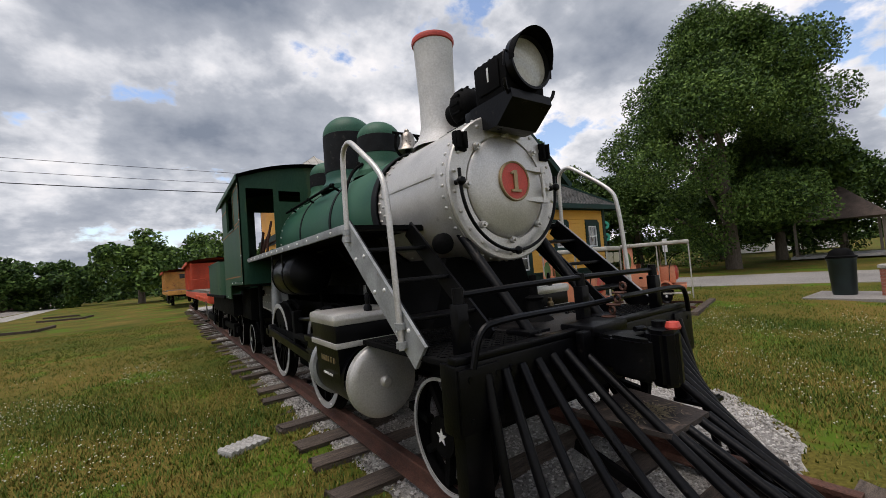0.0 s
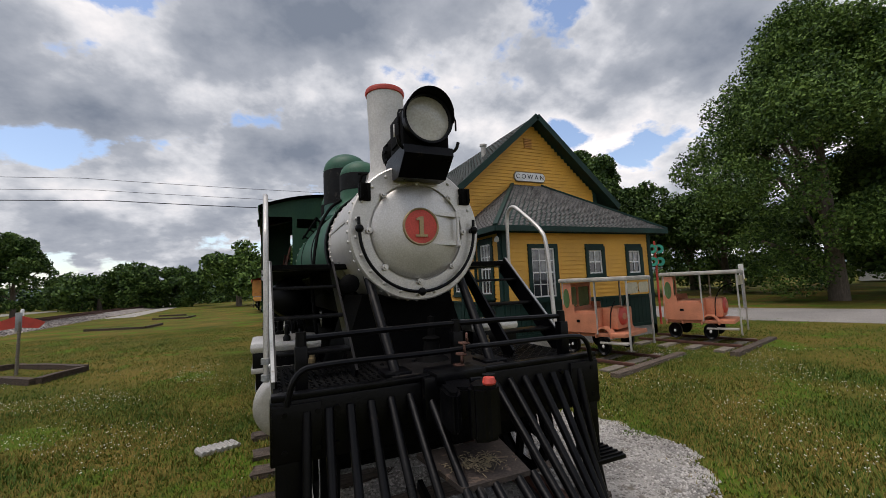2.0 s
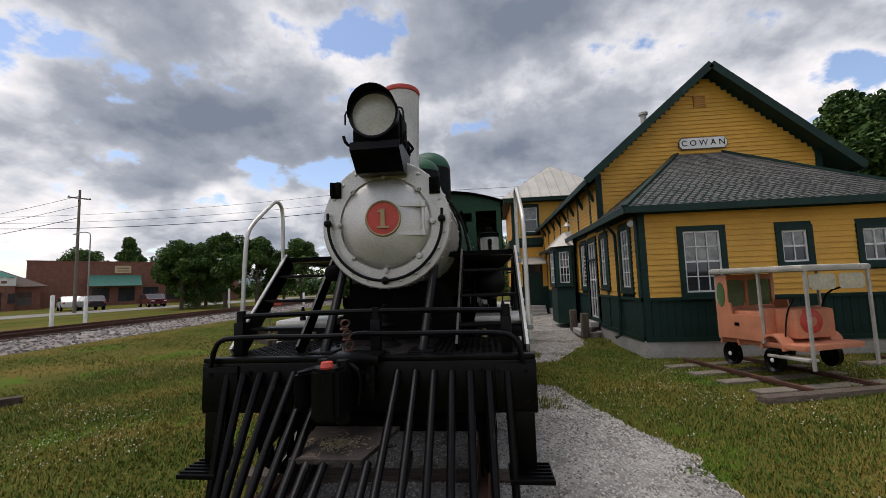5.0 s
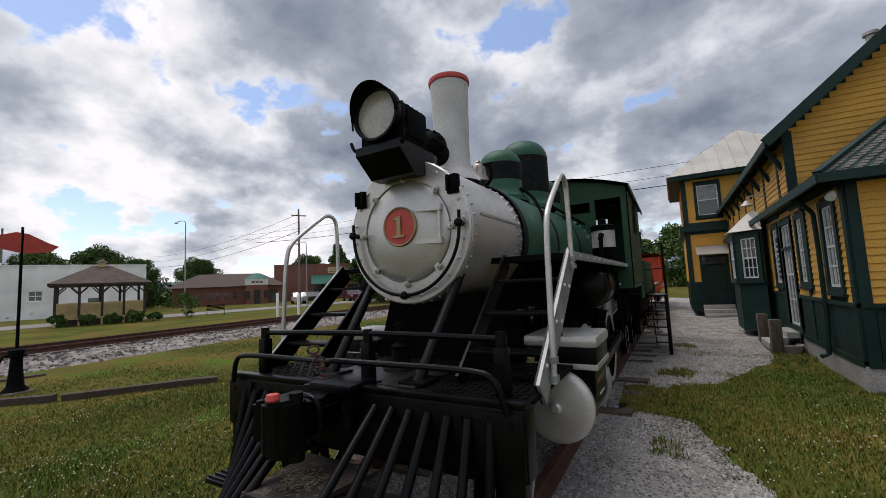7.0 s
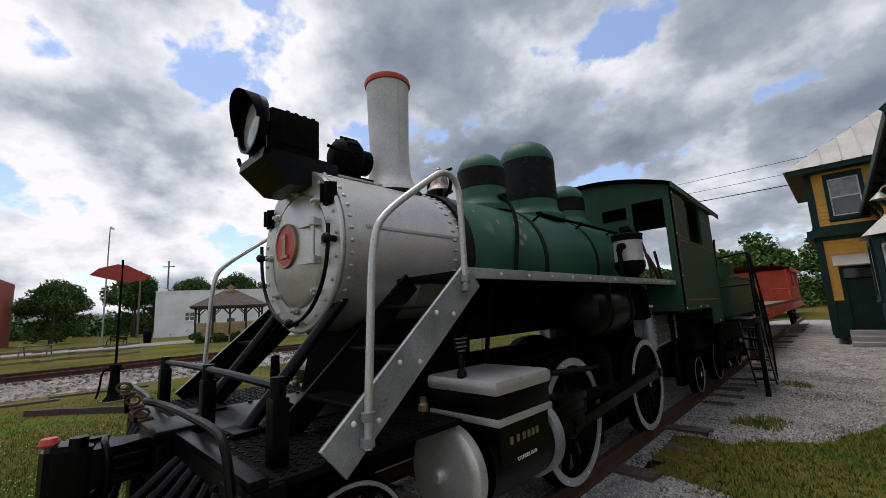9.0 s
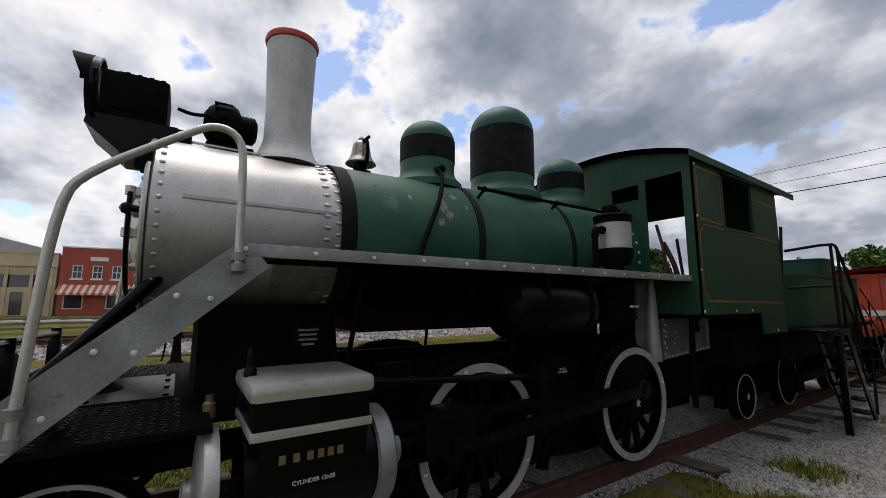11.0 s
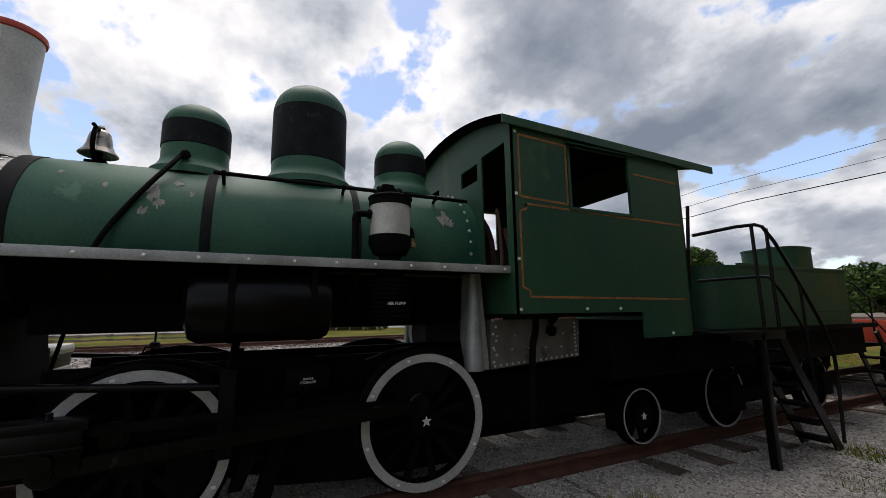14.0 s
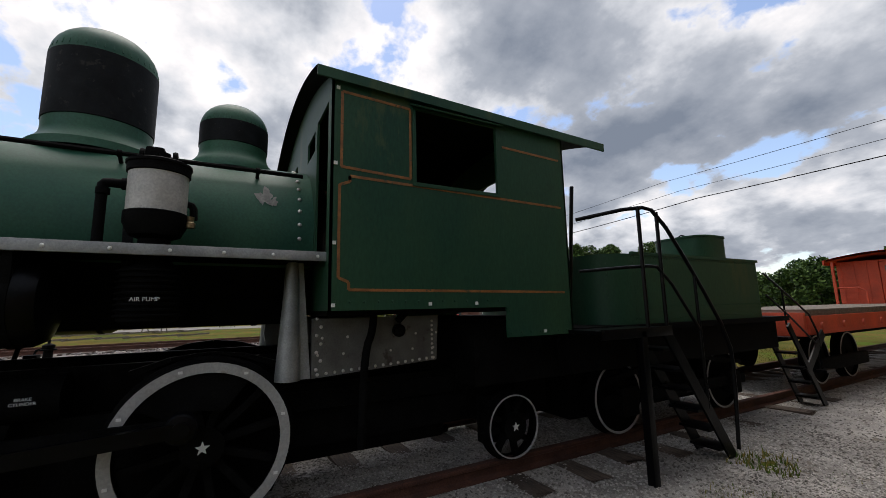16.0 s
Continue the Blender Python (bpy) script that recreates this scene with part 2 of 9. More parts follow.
PANE = mat("curtained_pane", (0.40, 0.40, 0.38), 0.12, 0, 0.35, 5, 30, 0, col2=(0.08, 0.085, 0.085), coat=0.6)


# ---- mesh helpers ----
def obj(name, bm, material, smooth=False):
    me = bpy.data.meshes.new(name)
    bm.normal_update()
    bm.to_mesh(me)
    bm.free()
    for m in material if isinstance(material, (list, tuple)) else (material,):
        me.materials.append(m)
    if smooth:
        me.shade_smooth()
        me.set_sharp_from_angle(angle=radians(38))
    return new(name, me)


def part(name, bm, material, parent, label="", smooth=True):
    ob = obj(name, bm, material, smooth)
    ob.parent = parent
    if label:
        ob["label"] = label
    if name in SMALL:
        ob["kind"] = "stuff"
    return ob


def islands(bm):
    """The connected pieces of a mesh, each as a mesh of its own."""
    seen, out = set(), []
    bm.verts.index_update()
    for v in bm.verts:
        if v.index in seen:
            continue
        stack, group = [v], []
        seen.add(v.index)
        while stack:
            q = stack.pop()
            group.append(q)
            for e in q.link_edges:
                o = e.other_vert(q)
                if o.index not in seen:
                    seen.add(o.index)
                    stack.append(o)
        nb = bmesh.new()
        to = {q: nb.verts.new(q.co) for q in group}
        for f in {f for q in group for f in q.link_faces}:
            nb.faces.new([to[q] for q in f.verts])
        out.append(nb)
    bm.free()
    return out


def parts(name, bm, material, parent, label="", smooth=True):
    """Every connected piece becomes a part of its own."""
    return [part(name, b, material, parent, label, smooth) for b in islands(bm)][0]


SMALL = {"plate_bolts", "straw_litter", "plate_rivets", "rivets", "front_bolts", "beam_bolts", "edge_rivets", "stringer_rivets", "tread_pattern", "tank_rivets", "firebox_rivets", "firebox_studs", "cab_rivets", "bolt_heads", "rim_bolts", "crimp", "paint_chips"}


def thing(name, label, category, group="", at=None, kind=""):
    ob = new(name)
    ob.empty_display_size = 0.1
    if at is not None:
        ob.matrix_basis = at
    return tagged(ob, label, category, group, kind)


def B():
    return bmesh.new()


def bx(bm, x0, x1, y0, y1, z0, z1, bev=0.0, m=None):
    r = bmesh.ops.create_cube(bm, size=1)
    vs = r["verts"]
    for v in vs:
        v.co = ((x0 + x1) / 2 + v.co.x * (x1 - x0), (y0 + y1) / 2 + v.co.y * (y1 - y0), (z0 + z1) / 2 + v.co.z * (z1 - z0))
    if m is not None:
        bmesh.ops.transform(bm, matrix=m, verts=vs)
    if bev:
        es = list({e for v in vs for e in v.link_edges})
        bmesh.ops.bevel(bm, geom=es, offset=bev, segments=2, affect="EDGES", profile=0.6)
    return bm


def frame_of(d):
    d = Vector(d).normalized()
    a = Vector((0, 0, 1)) if abs(d.z) < 0.9 else Vector((1, 0, 0))
    u = d.cross(a).normalized()
    return u, d.cross(u)


def lathe(bm, profile, origin, axis, seg=32, close=True):
    """Revolve (radius, along) pairs about axis from origin."""
    o, d = Vector(origin), Vector(axis).normalized()
    u, w = frame_of(d)
    rings = []
    for r, a in profile:
        if r < 1e-5:
            rings.append([bm.verts.new(o + d * a)])
        else:
            rings.append([bm.verts.new(o + d * a + (u * math.cos(t) + w * math.sin(t)) * r) for t in (2 * math.pi * k / seg for k in range(seg))])
    for A, C in zip(rings, rings[1:]):
        for k in range(seg):
            q = [A[k % len(A)], A[(k + 1) % len(A)], C[(k + 1) % len(C)], C[k % len(C)]]
            q = [v for n, v in enumerate(q) if v not in q[:n]]
            if len(q) > 2:
                bm.faces.new(q)
    bmesh.ops.recalc_face_normals(bm, faces=bm.faces)
    return bm


def cyl(bm, p0, p1, r0, r1=None, seg=16):
    p0, p1 = Vector(p0), Vector(p1)
    r1 = r0 if r1 is None else r1
    return lathe(bm, [(0, 0), (r0, 0), (r1, (p1 - p0).length), (0, (p1 - p0).length)], p0, p1 - p0, seg)


def tube(bm, pts, r, seg=10, rounds=2):
    """A pipe along points, its corners rounded off."""
    P = [Vector(p) for p in pts]
    for _ in range(rounds):
        Q = [P[0]]
        for a, b in zip(P, P[1:]):
            Q += [a.lerp(b, 0.25), a.lerp(b, 0.75)]
        Q.append(P[-1])
        P = Q
    rings, u = [], None
    for n, p in enumerate(P):
        d = (P[min(n + 1, len(P) - 1)] - P[max(n - 1, 0)]).normalized()
        if u is None:
            u, w = frame_of(d)
        u = (u - d * u.dot(d)).normalized()
        w = d.cross(u)
        rings.append([bm.verts.new(p + (u * math.cos(t) + w * math.sin(t)) * r) for t in (2 * math.pi * k / seg for k in range(seg))])
    for A, C in zip(rings, rings[1:]):
        for k in range(seg):
            bm.faces.new((A[k], A[(k + 1) % seg], C[(k + 1) % seg], C[k]))
    bm.faces.new(rings[0][::-1]), bm.faces.new(rings[-1])
    bmesh.ops.recalc_face_normals(bm, faces=bm.faces)
    return bm


def prism(bm, outline, axis, a, b):
    """Extrude a flat outline of (u, v) along axis from a to b. x: (y, z); y: (x, z); z: (x, y)."""
    def at(u, v, s):
        return {"x": (s, u, v), "y": (u, s, v), "z": (u, v, s)}[axis]
    A = [bm.verts.new(at(u, v, a)) for u, v in outline]
    C = [bm.verts.new(at(u, v, b)) for u, v in outline]
    n = len(outline)
    fs = [bm.faces.new(A), bm.faces.new(C[::-1])]
    for k in range(n):
        fs.append(bm.faces.new((A[k], C[k], C[(k + 1) % n], A[(k + 1) % n])))
    bmesh.ops.recalc_face_normals(bm, faces=fs)
    return bm


def bar(bm, p0, p1, w, h, up=(0, 0, 1)):
    """A flat bar of width w (sideways) and height h from p0 to p1."""
    p0, p1 = Vector(p0), Vector(p1)
    d = (p1 - p0).normalized()
    s = d.cross(Vector(up)).normalized()
    t = s.cross(d)
    vs = [bm.verts.new(p + s * (i * w / 2) + t * (j * h / 2)) for p in (p0, p1) for i, j in ((-1, -1), (1, -1), (1, 1), (-1, 1))]
    fs = [bm.faces.new([vs[k] for k in q]) for q in ((0, 1, 2, 3), (7, 6, 5, 4), (0, 4, 5, 1), (1, 5, 6, 2), (2, 6, 7, 3), (3, 7, 4, 0))]
    bmesh.ops.recalc_face_normals(bm, faces=fs)
    return bm


def rivet(bm, p, n, r=0.013):
    lathe(bm, [(r, -0.002), (r * 0.85, r * 0.45), (r * 0.4, r * 0.75), (0, r * 0.8)], p, n, 8)


def letters(name, text, size, m, material, parent, depth=0.004):
    cu = bpy.data.curves.new(name, "FONT")
    cu.body, cu.size, cu.extrude, cu.align_x, cu.align_y = text, size, depth, "CENTER", "CENTER"
    tmp = bpy.data.objects.new(name, cu)
    me = bpy.data.meshes.new_from_object(tmp)
    bpy.data.objects.remove(tmp)
    me.name = name
    me.materials.clear()
    me.materials.append(material)
    ob = new(name, me)
    ob.parent = parent
    ob.matrix_basis = m
    return ob


def ground_z(x, y):
    def s(a, b, v):
        t = min(1, max(0, (v - a) / (b - a)))
        return t * t * (3 - 2 * t)
    bed = 0.045 * s(-0.6, 0.0, x) * (1 - s(1.6, 2.4, x)) * s(-1.5, 0.0, y)
    return bed + 0.05 * s(2.6, 4.0, x) * s(-2.5, 2.0, y) + 0.06 * s(4.5, 10.0, x) * s(-5, 1, y)


RAIL_TOP = 0.20
AX = 2.12  # height of the boiler's axis


# ---- ground and track ----
def build_ground():
    bm = B()
    xs = [-4000, -600, -120, -60, -30, -15, -8, -5] + [-4 + 0.2 * k for k in range(66)] + [10, 12, 16, 24, 40, 80, 200, 700, 4000]
    ys = [-4000, -500, -100, -40, -20, -12, -8] + [-6 + 0.2 * k for k in range(81)] + [11, 13, 16, 22, 30, 45, 80, 200, 700, 4000]
    grid = [[bm.verts.new((x, y, ground_z(x, y) + (0.02 * noise.noise((x * 0.9, y * 0.9, 0)) * (0.2 if -1.5 < x < 4.5 else 1) if abs(x) < 12 and abs(y) < 14 else 0))) for y in ys] for x in xs]
    for a, c in zip(grid, grid[1:]):
        for k in range(len(ys) - 1):
            bm.faces.new((a[k], c[k], c[k + 1], a[k + 1]))
    tagged(obj("ground", bm, GRASS, True), "patchy mown lawn of green and straw-coloured grass", "ground", kind="structure")


def edge_distance(x, y, poly):
    """Distance to a polygon's outline, positive inside."""
    inside, best = False, 1e9
    for (x0, y0), (x1, y1) in zip(poly, poly[1:] + poly[:1]):
        if (y0 > y) != (y1 > y) and x < (x1 - x0) * (y - y0) / (y1 - y0) + x0:
            inside = not inside
        dx, dy = x1 - x0, y1 - y0
        t = min(1, max(0, ((x - x0) * dx + (y - y0) * dy) / (dx * dx + dy * dy)))
        best = min(best, math.hypot(x - x0 - t * dx, y - y0 - t * dy))
    return best if inside else -best


def blob(name, outline, material, lift, label, category, step=0.16, ragged=0.3):
    """A sheet of ground cover that dips under the lawn along a ragged outline."""
    xs, ys = [p[0] for p in outline], [p[1] for p in outline]
    nx, ny = int((max(xs) - min(xs) + 0.6) / step) + 1, int((max(ys) - min(ys) + 0.6) / step) + 1
    V, F, ok = [], [], []
    for i in range(nx + 1):
        for j in range(ny + 1):
            x, y = min(xs) - 0.3 + i * step, min(ys) - 0.3 + j * step
            d = edge_distance(x, y, outline) + ragged * (noise.noise((x * 2.3, y * 2.3, 3)) + 0.6 * noise.noise((x * 6.1, y * 6.1, 8)))
            ok.append(d > -0.25)
            V.append((x, y, ground_z(x, y) + max(-0.05, min(lift, d * 0.16)) + 0.004 * noise.noise((x * 5, y * 5, 1))))
    for i in range(nx):
        for j in range(ny):
            q = (i * (ny + 1) + j, (i + 1) * (ny + 1) + j, (i + 1) * (ny + 1) + j + 1, i * (ny + 1) + j + 1)
            if any(ok[k] for k in q):
                F.append(q)
    me = bpy.data.meshes.new(name)
    me.from_pydata(V, [], F)
    me.materials.append(material)
    me.shade_smooth()
    return tagged(new(name, me), label, category, kind="structure")


def rail_bm(length):
    prof = [(-0.065, 0), (0.065, 0), (0.065, 0.012), (0.012, 0.028), (0.010, 0.085), (0.034, 0.098), (0.036, 0.124), (0.030, 0.130),
            (-0.030, 0.130), (-0.036, 0.124), (-0.034, 0.098), (-0.010, 0.085), (-0.012, 0.028), (-0.065, 0.012)]
    return prism(B(), prof, "y", 0, length)


def build_track():
    t = thing("railway_track", "rusty rails spiked to weathered half-buried ties", "railway track", kind="structure")
    for x in (-0.755, 0.755):
        r = part("rail", rail_bm(34), RUSTY, t, smooth=False)
        r.location = (x, -2.45, RAIL_TOP - 0.13)
    rng = random.Random(4)
    meshes = []
    for v in range(4):
        bm = bx(B(), -1.25, 1.25, -0.105, 0.105, -0.10, 0.0, 0.012)
        for vert in bm.verts:
            vert.co += Vector((rng.uniform(-.03, .03) if abs(vert.co.x) > 1 else 0, rng.uniform(-.015, .015), rng.uniform(-.012, .012)))
        o = part("tie", bm, TIE, t)
        o.location = (0, -2.45 + v * 0.56, RAIL_TOP - 0.15)
        meshes.append(o.data)
    for k in range(4, 52):
        o = new("tie", meshes[k % 4])
        o.parent = t
        o.matrix_basis = pose(rng.uniform(-.07, .07), -2.45 + k * 0.56 + rng.uniform(-.05, .05), RAIL_TOP - 0.15 + rng.uniform(-.01, .01), 0, rng.choice((-2.3, -1.3, 0, 0)) if k > 7 else 0, rng.uniform(-2, 2))


build_ground()
build_track()


# ---- locomotive ----
SHELF_RUST = mat("rust_stained_iron", (0.03, 0.022, 0.018), 0.8, 0, 0.4, 9, 60, 0.4, wear=(0.10, 0.07, 0.05), wear_at=0.58)


def build_locomotive():
    L = thing("locomotive", "small black, silver and green steam locomotive standing on display track", "steam locomotive")
    # smokebox and boiler
    sb = part("smokebox", lathe(B(), [(0, 0), (0.535, 0), (0.555, 0.012), (0.555, 0.78), (0, 0.78)], (0, -0.80, AX), (0, 1, 0), 72), SILVER, L, "silver painted smokebox with riveted seams")
    bm = B()
    for y in (-0.755, -0.075, -0.035):
        for k in range(44):
            a = 2 * math.pi * k / 44 + (0.07 if y == -0.035 else 0)
            n = (math.cos(a), 0, math.sin(a))
            rivet(bm, (0.555 * n[0], y, AX + 0.555 * n[2]), n, 0.014)
    part("rivets", bm, SILVER, sb)
    bm = B()
    for s in (-1, 1):
        bar(bm, (s * 0.549, -0.79, AX + 0.10), (s * 0.549, -0.03, AX + 0.10), 0.012, 0.02)
        bar(bm, (s * 0.15, -0.79, AX + 0.55), (s * 0.15, -0.03, AX + 0.55), 0.02, 0.012)
    parts("seam_strip", bm, SILVER, sb)
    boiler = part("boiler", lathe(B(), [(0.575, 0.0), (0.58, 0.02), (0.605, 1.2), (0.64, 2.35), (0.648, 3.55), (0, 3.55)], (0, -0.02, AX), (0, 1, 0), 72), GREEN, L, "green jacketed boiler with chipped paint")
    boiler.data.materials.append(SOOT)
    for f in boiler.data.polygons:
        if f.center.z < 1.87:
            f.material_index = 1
    for y0, y1, r in ((-0.035, 0.075, 0.578), (1.13, 1.20, 0.603), (2.28, 2.34, 0.637)):
        part("boiler_band", lathe(B(), [(r, 0), (r + 0.009, 0.003), (r + 0.009, y1 - y0 - 0.003), (r, y1 - y0)], (0, y0, AX), (0, 1, 0), 72), BAND, boiler)
    # bare metal flakes where the paint has come away
    flake = mat("bare_flake", (0.20, 0.20, 0.18), 0.7, 0, 0.3, 20, 60, 0.1)
    rng = random.Random(2)
    for y0, a0, s in ((0.75, 0.50, 0.10), (0.80, 0.34, 0.07), (0.95, 0.68, 0.06), (3.15, 0.42, 0.11), (0.5, 0.55, 0.035), (0.30, 0.72, 0.04), (2.05, 0.12, 0.035), (1.0, 0.5, 0.03), (0.72, 0.22, 0.055), (3.22, 0.36, 0.055)):
        # one ragged patch: its radius wanders round the rim
        bm, n = B(), 28
        m = []
        for k in range(n):
            t = 2 * math.pi * k / n
            r = s * (0.55 + 0.75 * noise.noise((math.cos(t) * 1.9 + y0 * 7, math.sin(t) * 1.9, a0 * 9)) + 0.35 * noise.noise((math.cos(t) * 5, math.sin(t) * 5, y0 * 3)))
            m.append((y0 + 0.7 * r * math.cos(t), a0 + r * math.sin(t) / 0.6))
        bm.faces.new([bm.verts.new(((0.583 + 0.0217 * q) * math.cos(b), q, AX + (0.583 + 0.0217 * q) * math.sin(b))) for q, b in m])
        bmesh.ops.triangulate(bm, faces=bm.faces[:])
        part("chipped_patch", bm, flake, boiler, "bare grey patch of lost paint", smooth=False)
    # front
    part("front_ring", lathe(B(), [(0.40, 0.0), (0.40, -0.025), (0.545, -0.025), (0.555, -0.015), (0.555, 0.0)], (0, -0.80, AX), (0, 1, 0), 72), SILVER, sb)
    bm = B()
    for k in range(22):
        a = 2 * math.pi * k / 22 + 0.1
        rivet(bm, (0.505 * math.cos(a), -0.825, AX + 0.505 * math.sin(a)), (0, -1, 0), 0.016)
    for k in range(8):
        a = 2 * math.pi * k / 8 + math.pi / 2
        p = Vector((0.405 * math.cos(a), -0.83, AX + 0.405 * math.sin(a)))
        cyl(bm, p, p + Vector((0, -0.03, 0)), 0.027, 0.024, 12)
        cyl(bm, p + Vector((0, -0.03, 0)), p + Vector((0, -0.05, 0)), 0.014, 0.014, 6)
    part("front_bolts", bm, SILVER, sb)
    door = part("smokebox_door", lathe(B(), [(0.385, 0.03), (0.385, -0.02), (0.372, -0.035), (0.33, -0.045), (0.25, -0.075), (0.14, -0.098), (0, -0.105)], (0, -0.80, AX), (0, 1, 0), 64), SILVER, L, "domed silver smokebox door")
    bm = B()
    cyl(bm, (0.335, -0.89, AX - 0.10), (0.335, -0.89, AX + 0.14), 0.013)
    for z in (AX - 0.10, AX + 0.14):
        cyl(bm, (0.335, -0.89, z - 0.025), (0.335, -0.89, z + 0.025), 0.026)
        prism(bm, [(0.11, z - 0.004), (0.16, z - 0.014), (0.345, z - 0.022), (0.345, z + 0.022), (0.16, z + 0.014), (0.11, z + 0.004)], "y", -0.895, -0.84)
    part("door_hinge", bm, SILVER, door)
    plate = part("number_plate", lathe(B(), [(0.148, 0.03), (0.148, -0.008), (0.136, -0.012), (0.136, -0.006), (0, -0.006)], (0, -0.905, AX + 0.03), (0, 1, 0), 48), [RED], L, "round red number plate with a brass rim")
    part("plate_rim", lathe(B(), [(0.150, 0.03), (0.152, -0.010), (0.146, -0.015), (0.136, -0.012), (0.135, -0.004)], (0, -0.905, AX + 0.03), (0, 1, 0), 48), BRASS, plate)
    bm = B()
    y0, y1, z = -0.925, -0.910, AX + 0.03
    prism(bm, [(-0.018, z - 0.075), (0.018, z - 0.075), (0.018, z + 0.078), (-0.012, z + 0.078), (-0.042, z + 0.062), (-0.042, z + 0.048), (-0.018, z + 0.052)], "y", y0, y1)
    prism(bm, [(-0.05, z - 0.084), (0.05, z - 0.084), (0.05, z - 0.066), (-0.05, z - 0.066)], "y", y0 - 0.002, y1)
    part("numeral_1", bm, BRASS, plate, "raised brass numeral 1", smooth=False)
    # curved front grab rail and its knobs
    bm = B()
    pts = [(0.487 * math.cos(a), -0.875, AX + 0.487 * math.sin(a)) for a in [math.pi + 0.05 + k * (math.pi - 0.1) / 18 for k in range(19)]]
    tube(bm, [(-0.49, -0.875, AX + 0.10)] + pts + [(0.49, -0.875, AX + 0.10)], 0.013, 8, 1)
    for x, zz in ((-0.487, AX + 0.01), (0.487, AX + 0.01), (0.0, AX - 0.487)):
        cyl(bm, (x, -0.82, zz), (x, -0.885, zz), 0.02, 0.02, 10)
        lathe(bm, [(0, -0.034), (0.026, -0.02), (0.034, 0), (0.026, 0.02), (0, 0.034)], (x, -0.885, zz), (0, 1, 0), 12)
    part("front_grab_rail", bm, BLACK, L)
    for s in (-1, 1):
        bm = bx(B(), s * 0.43 - 0.045, s * 0.43 + 0.045, -0.85, -0.80, AX + 0.235, AX + 0.375, 0.006)
        for dx in (-0.028, 0.028):
            bx(bm, s * 0.43 + dx - 0.012, s * 0.43 + dx + 0.012, -0.875, -0.845, AX + 0.25, AX + 0.37, 0.004)
        part("lamp_bracket", bm, SOOT, L)
    # headlight
    bm = bx(B(), -0.19, 0.19, -1.10, -0.76, 2.73, 3.02, 0.02)
    head = part("headlight", bm, SOOT, L, "black box headlight with a round hooded lens")
    for s in (-1, 1):
        part("side_panel", bx(B(), s * 0.195 - 0.008, s * 0.195 + 0.008, -1.04, -0.82, 2.78, 2.98, 0.005), SOOT, head)
    part("top_vent", bx(B(), -0.14, 0.14, -1.03, -0.80, 3.015, 3.045, 0.01), SOOT, head)
    for k in range(4):
        part("vent_rib", bx(B(), -0.17, 0.17, -0.99 + k * 0.06, -0.965 + k * 0.06, 3.015, 3.035, 0.004), SOOT, head)
    part("reflector_ring", lathe(B(), [(0.184, 0.0), (0.199, 0.0), (0.199, -0.06), (0.181, -0.06), (0.172, 0.0)], (0, -1.11, 2.945), (0, 1, 0), 40), BLACK, head)
    part("lens", lathe(B(), [(0.178, 0.02), (0.176, 0.0), (0.11, -0.012), (0, -0.018)], (0, -1.135, 2.945), (0, 1, 0), 40), LENS, head, "dusty glass lens")
    bm = B()
    n = 22
    for r, flip in ((0.201, 1), (0.192, -1)):
        A = [(r * math.cos(math.radians(-8 + 196 * k / n)), r * math.sin(math.radians(-8 + 196 * k / n))) for k in range(n + 1)]
        rows = []
        for s in (0, 1):
            rows.append([bm.verts.new((x, -1.15 - s * (0.04 + 0.075 * max(0, math.sin(math.radians(-8 + 196 * k / n)))), 2.945 + z)) for k, (x, z) in enumerate(A)])
        for k in range(n):
            q = (rows[0][k], rows[0][k + 1], rows[1][k + 1], rows[1][k])
            bm.faces.new(q if flip > 0 else q[::-1])
    part("visor", bm, SOOT, head)
    bm = B()
    prism(bm, [(-1.15, 2.665), (-1.14, 2.73), (-0.70, 2.73), (-0.70, 2.60), (-0.86, 2.52), (-0.98, 2.52)], "x", -0.20, 0.20)
    bx(bm, -0.19, 0.19, -0.80, -0.62, 2.60, 2.73, 0.01)
    part("headlight_shelf", bm, BLACK, head)
    bm = B()
    for s in (-1, 1):
        tube(bm, [(s * 0.19, -1.11, 2.70), (s * 0.235, -1.13, 2.73), (s * 0.25, -1.14, 2.785)], 0.013, 8, 1)
        tube(bm, [(s * 0.19, -1.12, 3.0), (s * 0.235, -1.14, 2.98), (s * 0.238, -1.13, 2.88)], 0.008, 6, 1)
    parts("shelf_lug", bm, BLACK, head)
    for s in (-1,):
        letters("digit", "1", 0.15, Matrix.Translation((s * 0.204, -0.93, 2.90)) @ pose(0, 0, 0, 90, 0, s * 90), WHITE, head, 0.003)
    # dynamo
    bm = lathe(B(), [(0, -0.15), (0.07, -0.15), (0.12, -0.12), (0.155, -0.07), (0.16, 0.02), (0.135, 0.06), (0.10, 0.08), (0.10, 0.17), (0.07, 0.19), (0, 0.19)], (0, -0.47, 2.88), (0, 1, 0), 28)
    bx(bm, -0.10, 0.10, -0.60, -0.30, 2.655, 2.72, 0.01)
    bx(bm, -0.05, 0.05, -0.55, -0.38, 2.70, 2.80, 0.01)
    for k in range(14):
        a = 2 * math.pi * k / 14
        bar(bm, (0.154 * math.cos(a), -0.55, 2.88 + 0.154 * math.sin(a)), (0.154 * math.cos(a), -0.44, 2.88 + 0.154 * math.sin(a)), 0.016, 0.016)
    dyn = parts("dynamo", bm, SOOT, L, "black finned turbo generator")
    part("conduit", tube(B(), [(0.10, -0.42, 2.82), (0.20, -0.55, 2.86), (0.22, -0.66, 2.83), (0.19, -0.74, 2.86)], 0.012, 8), SOOT, dyn)
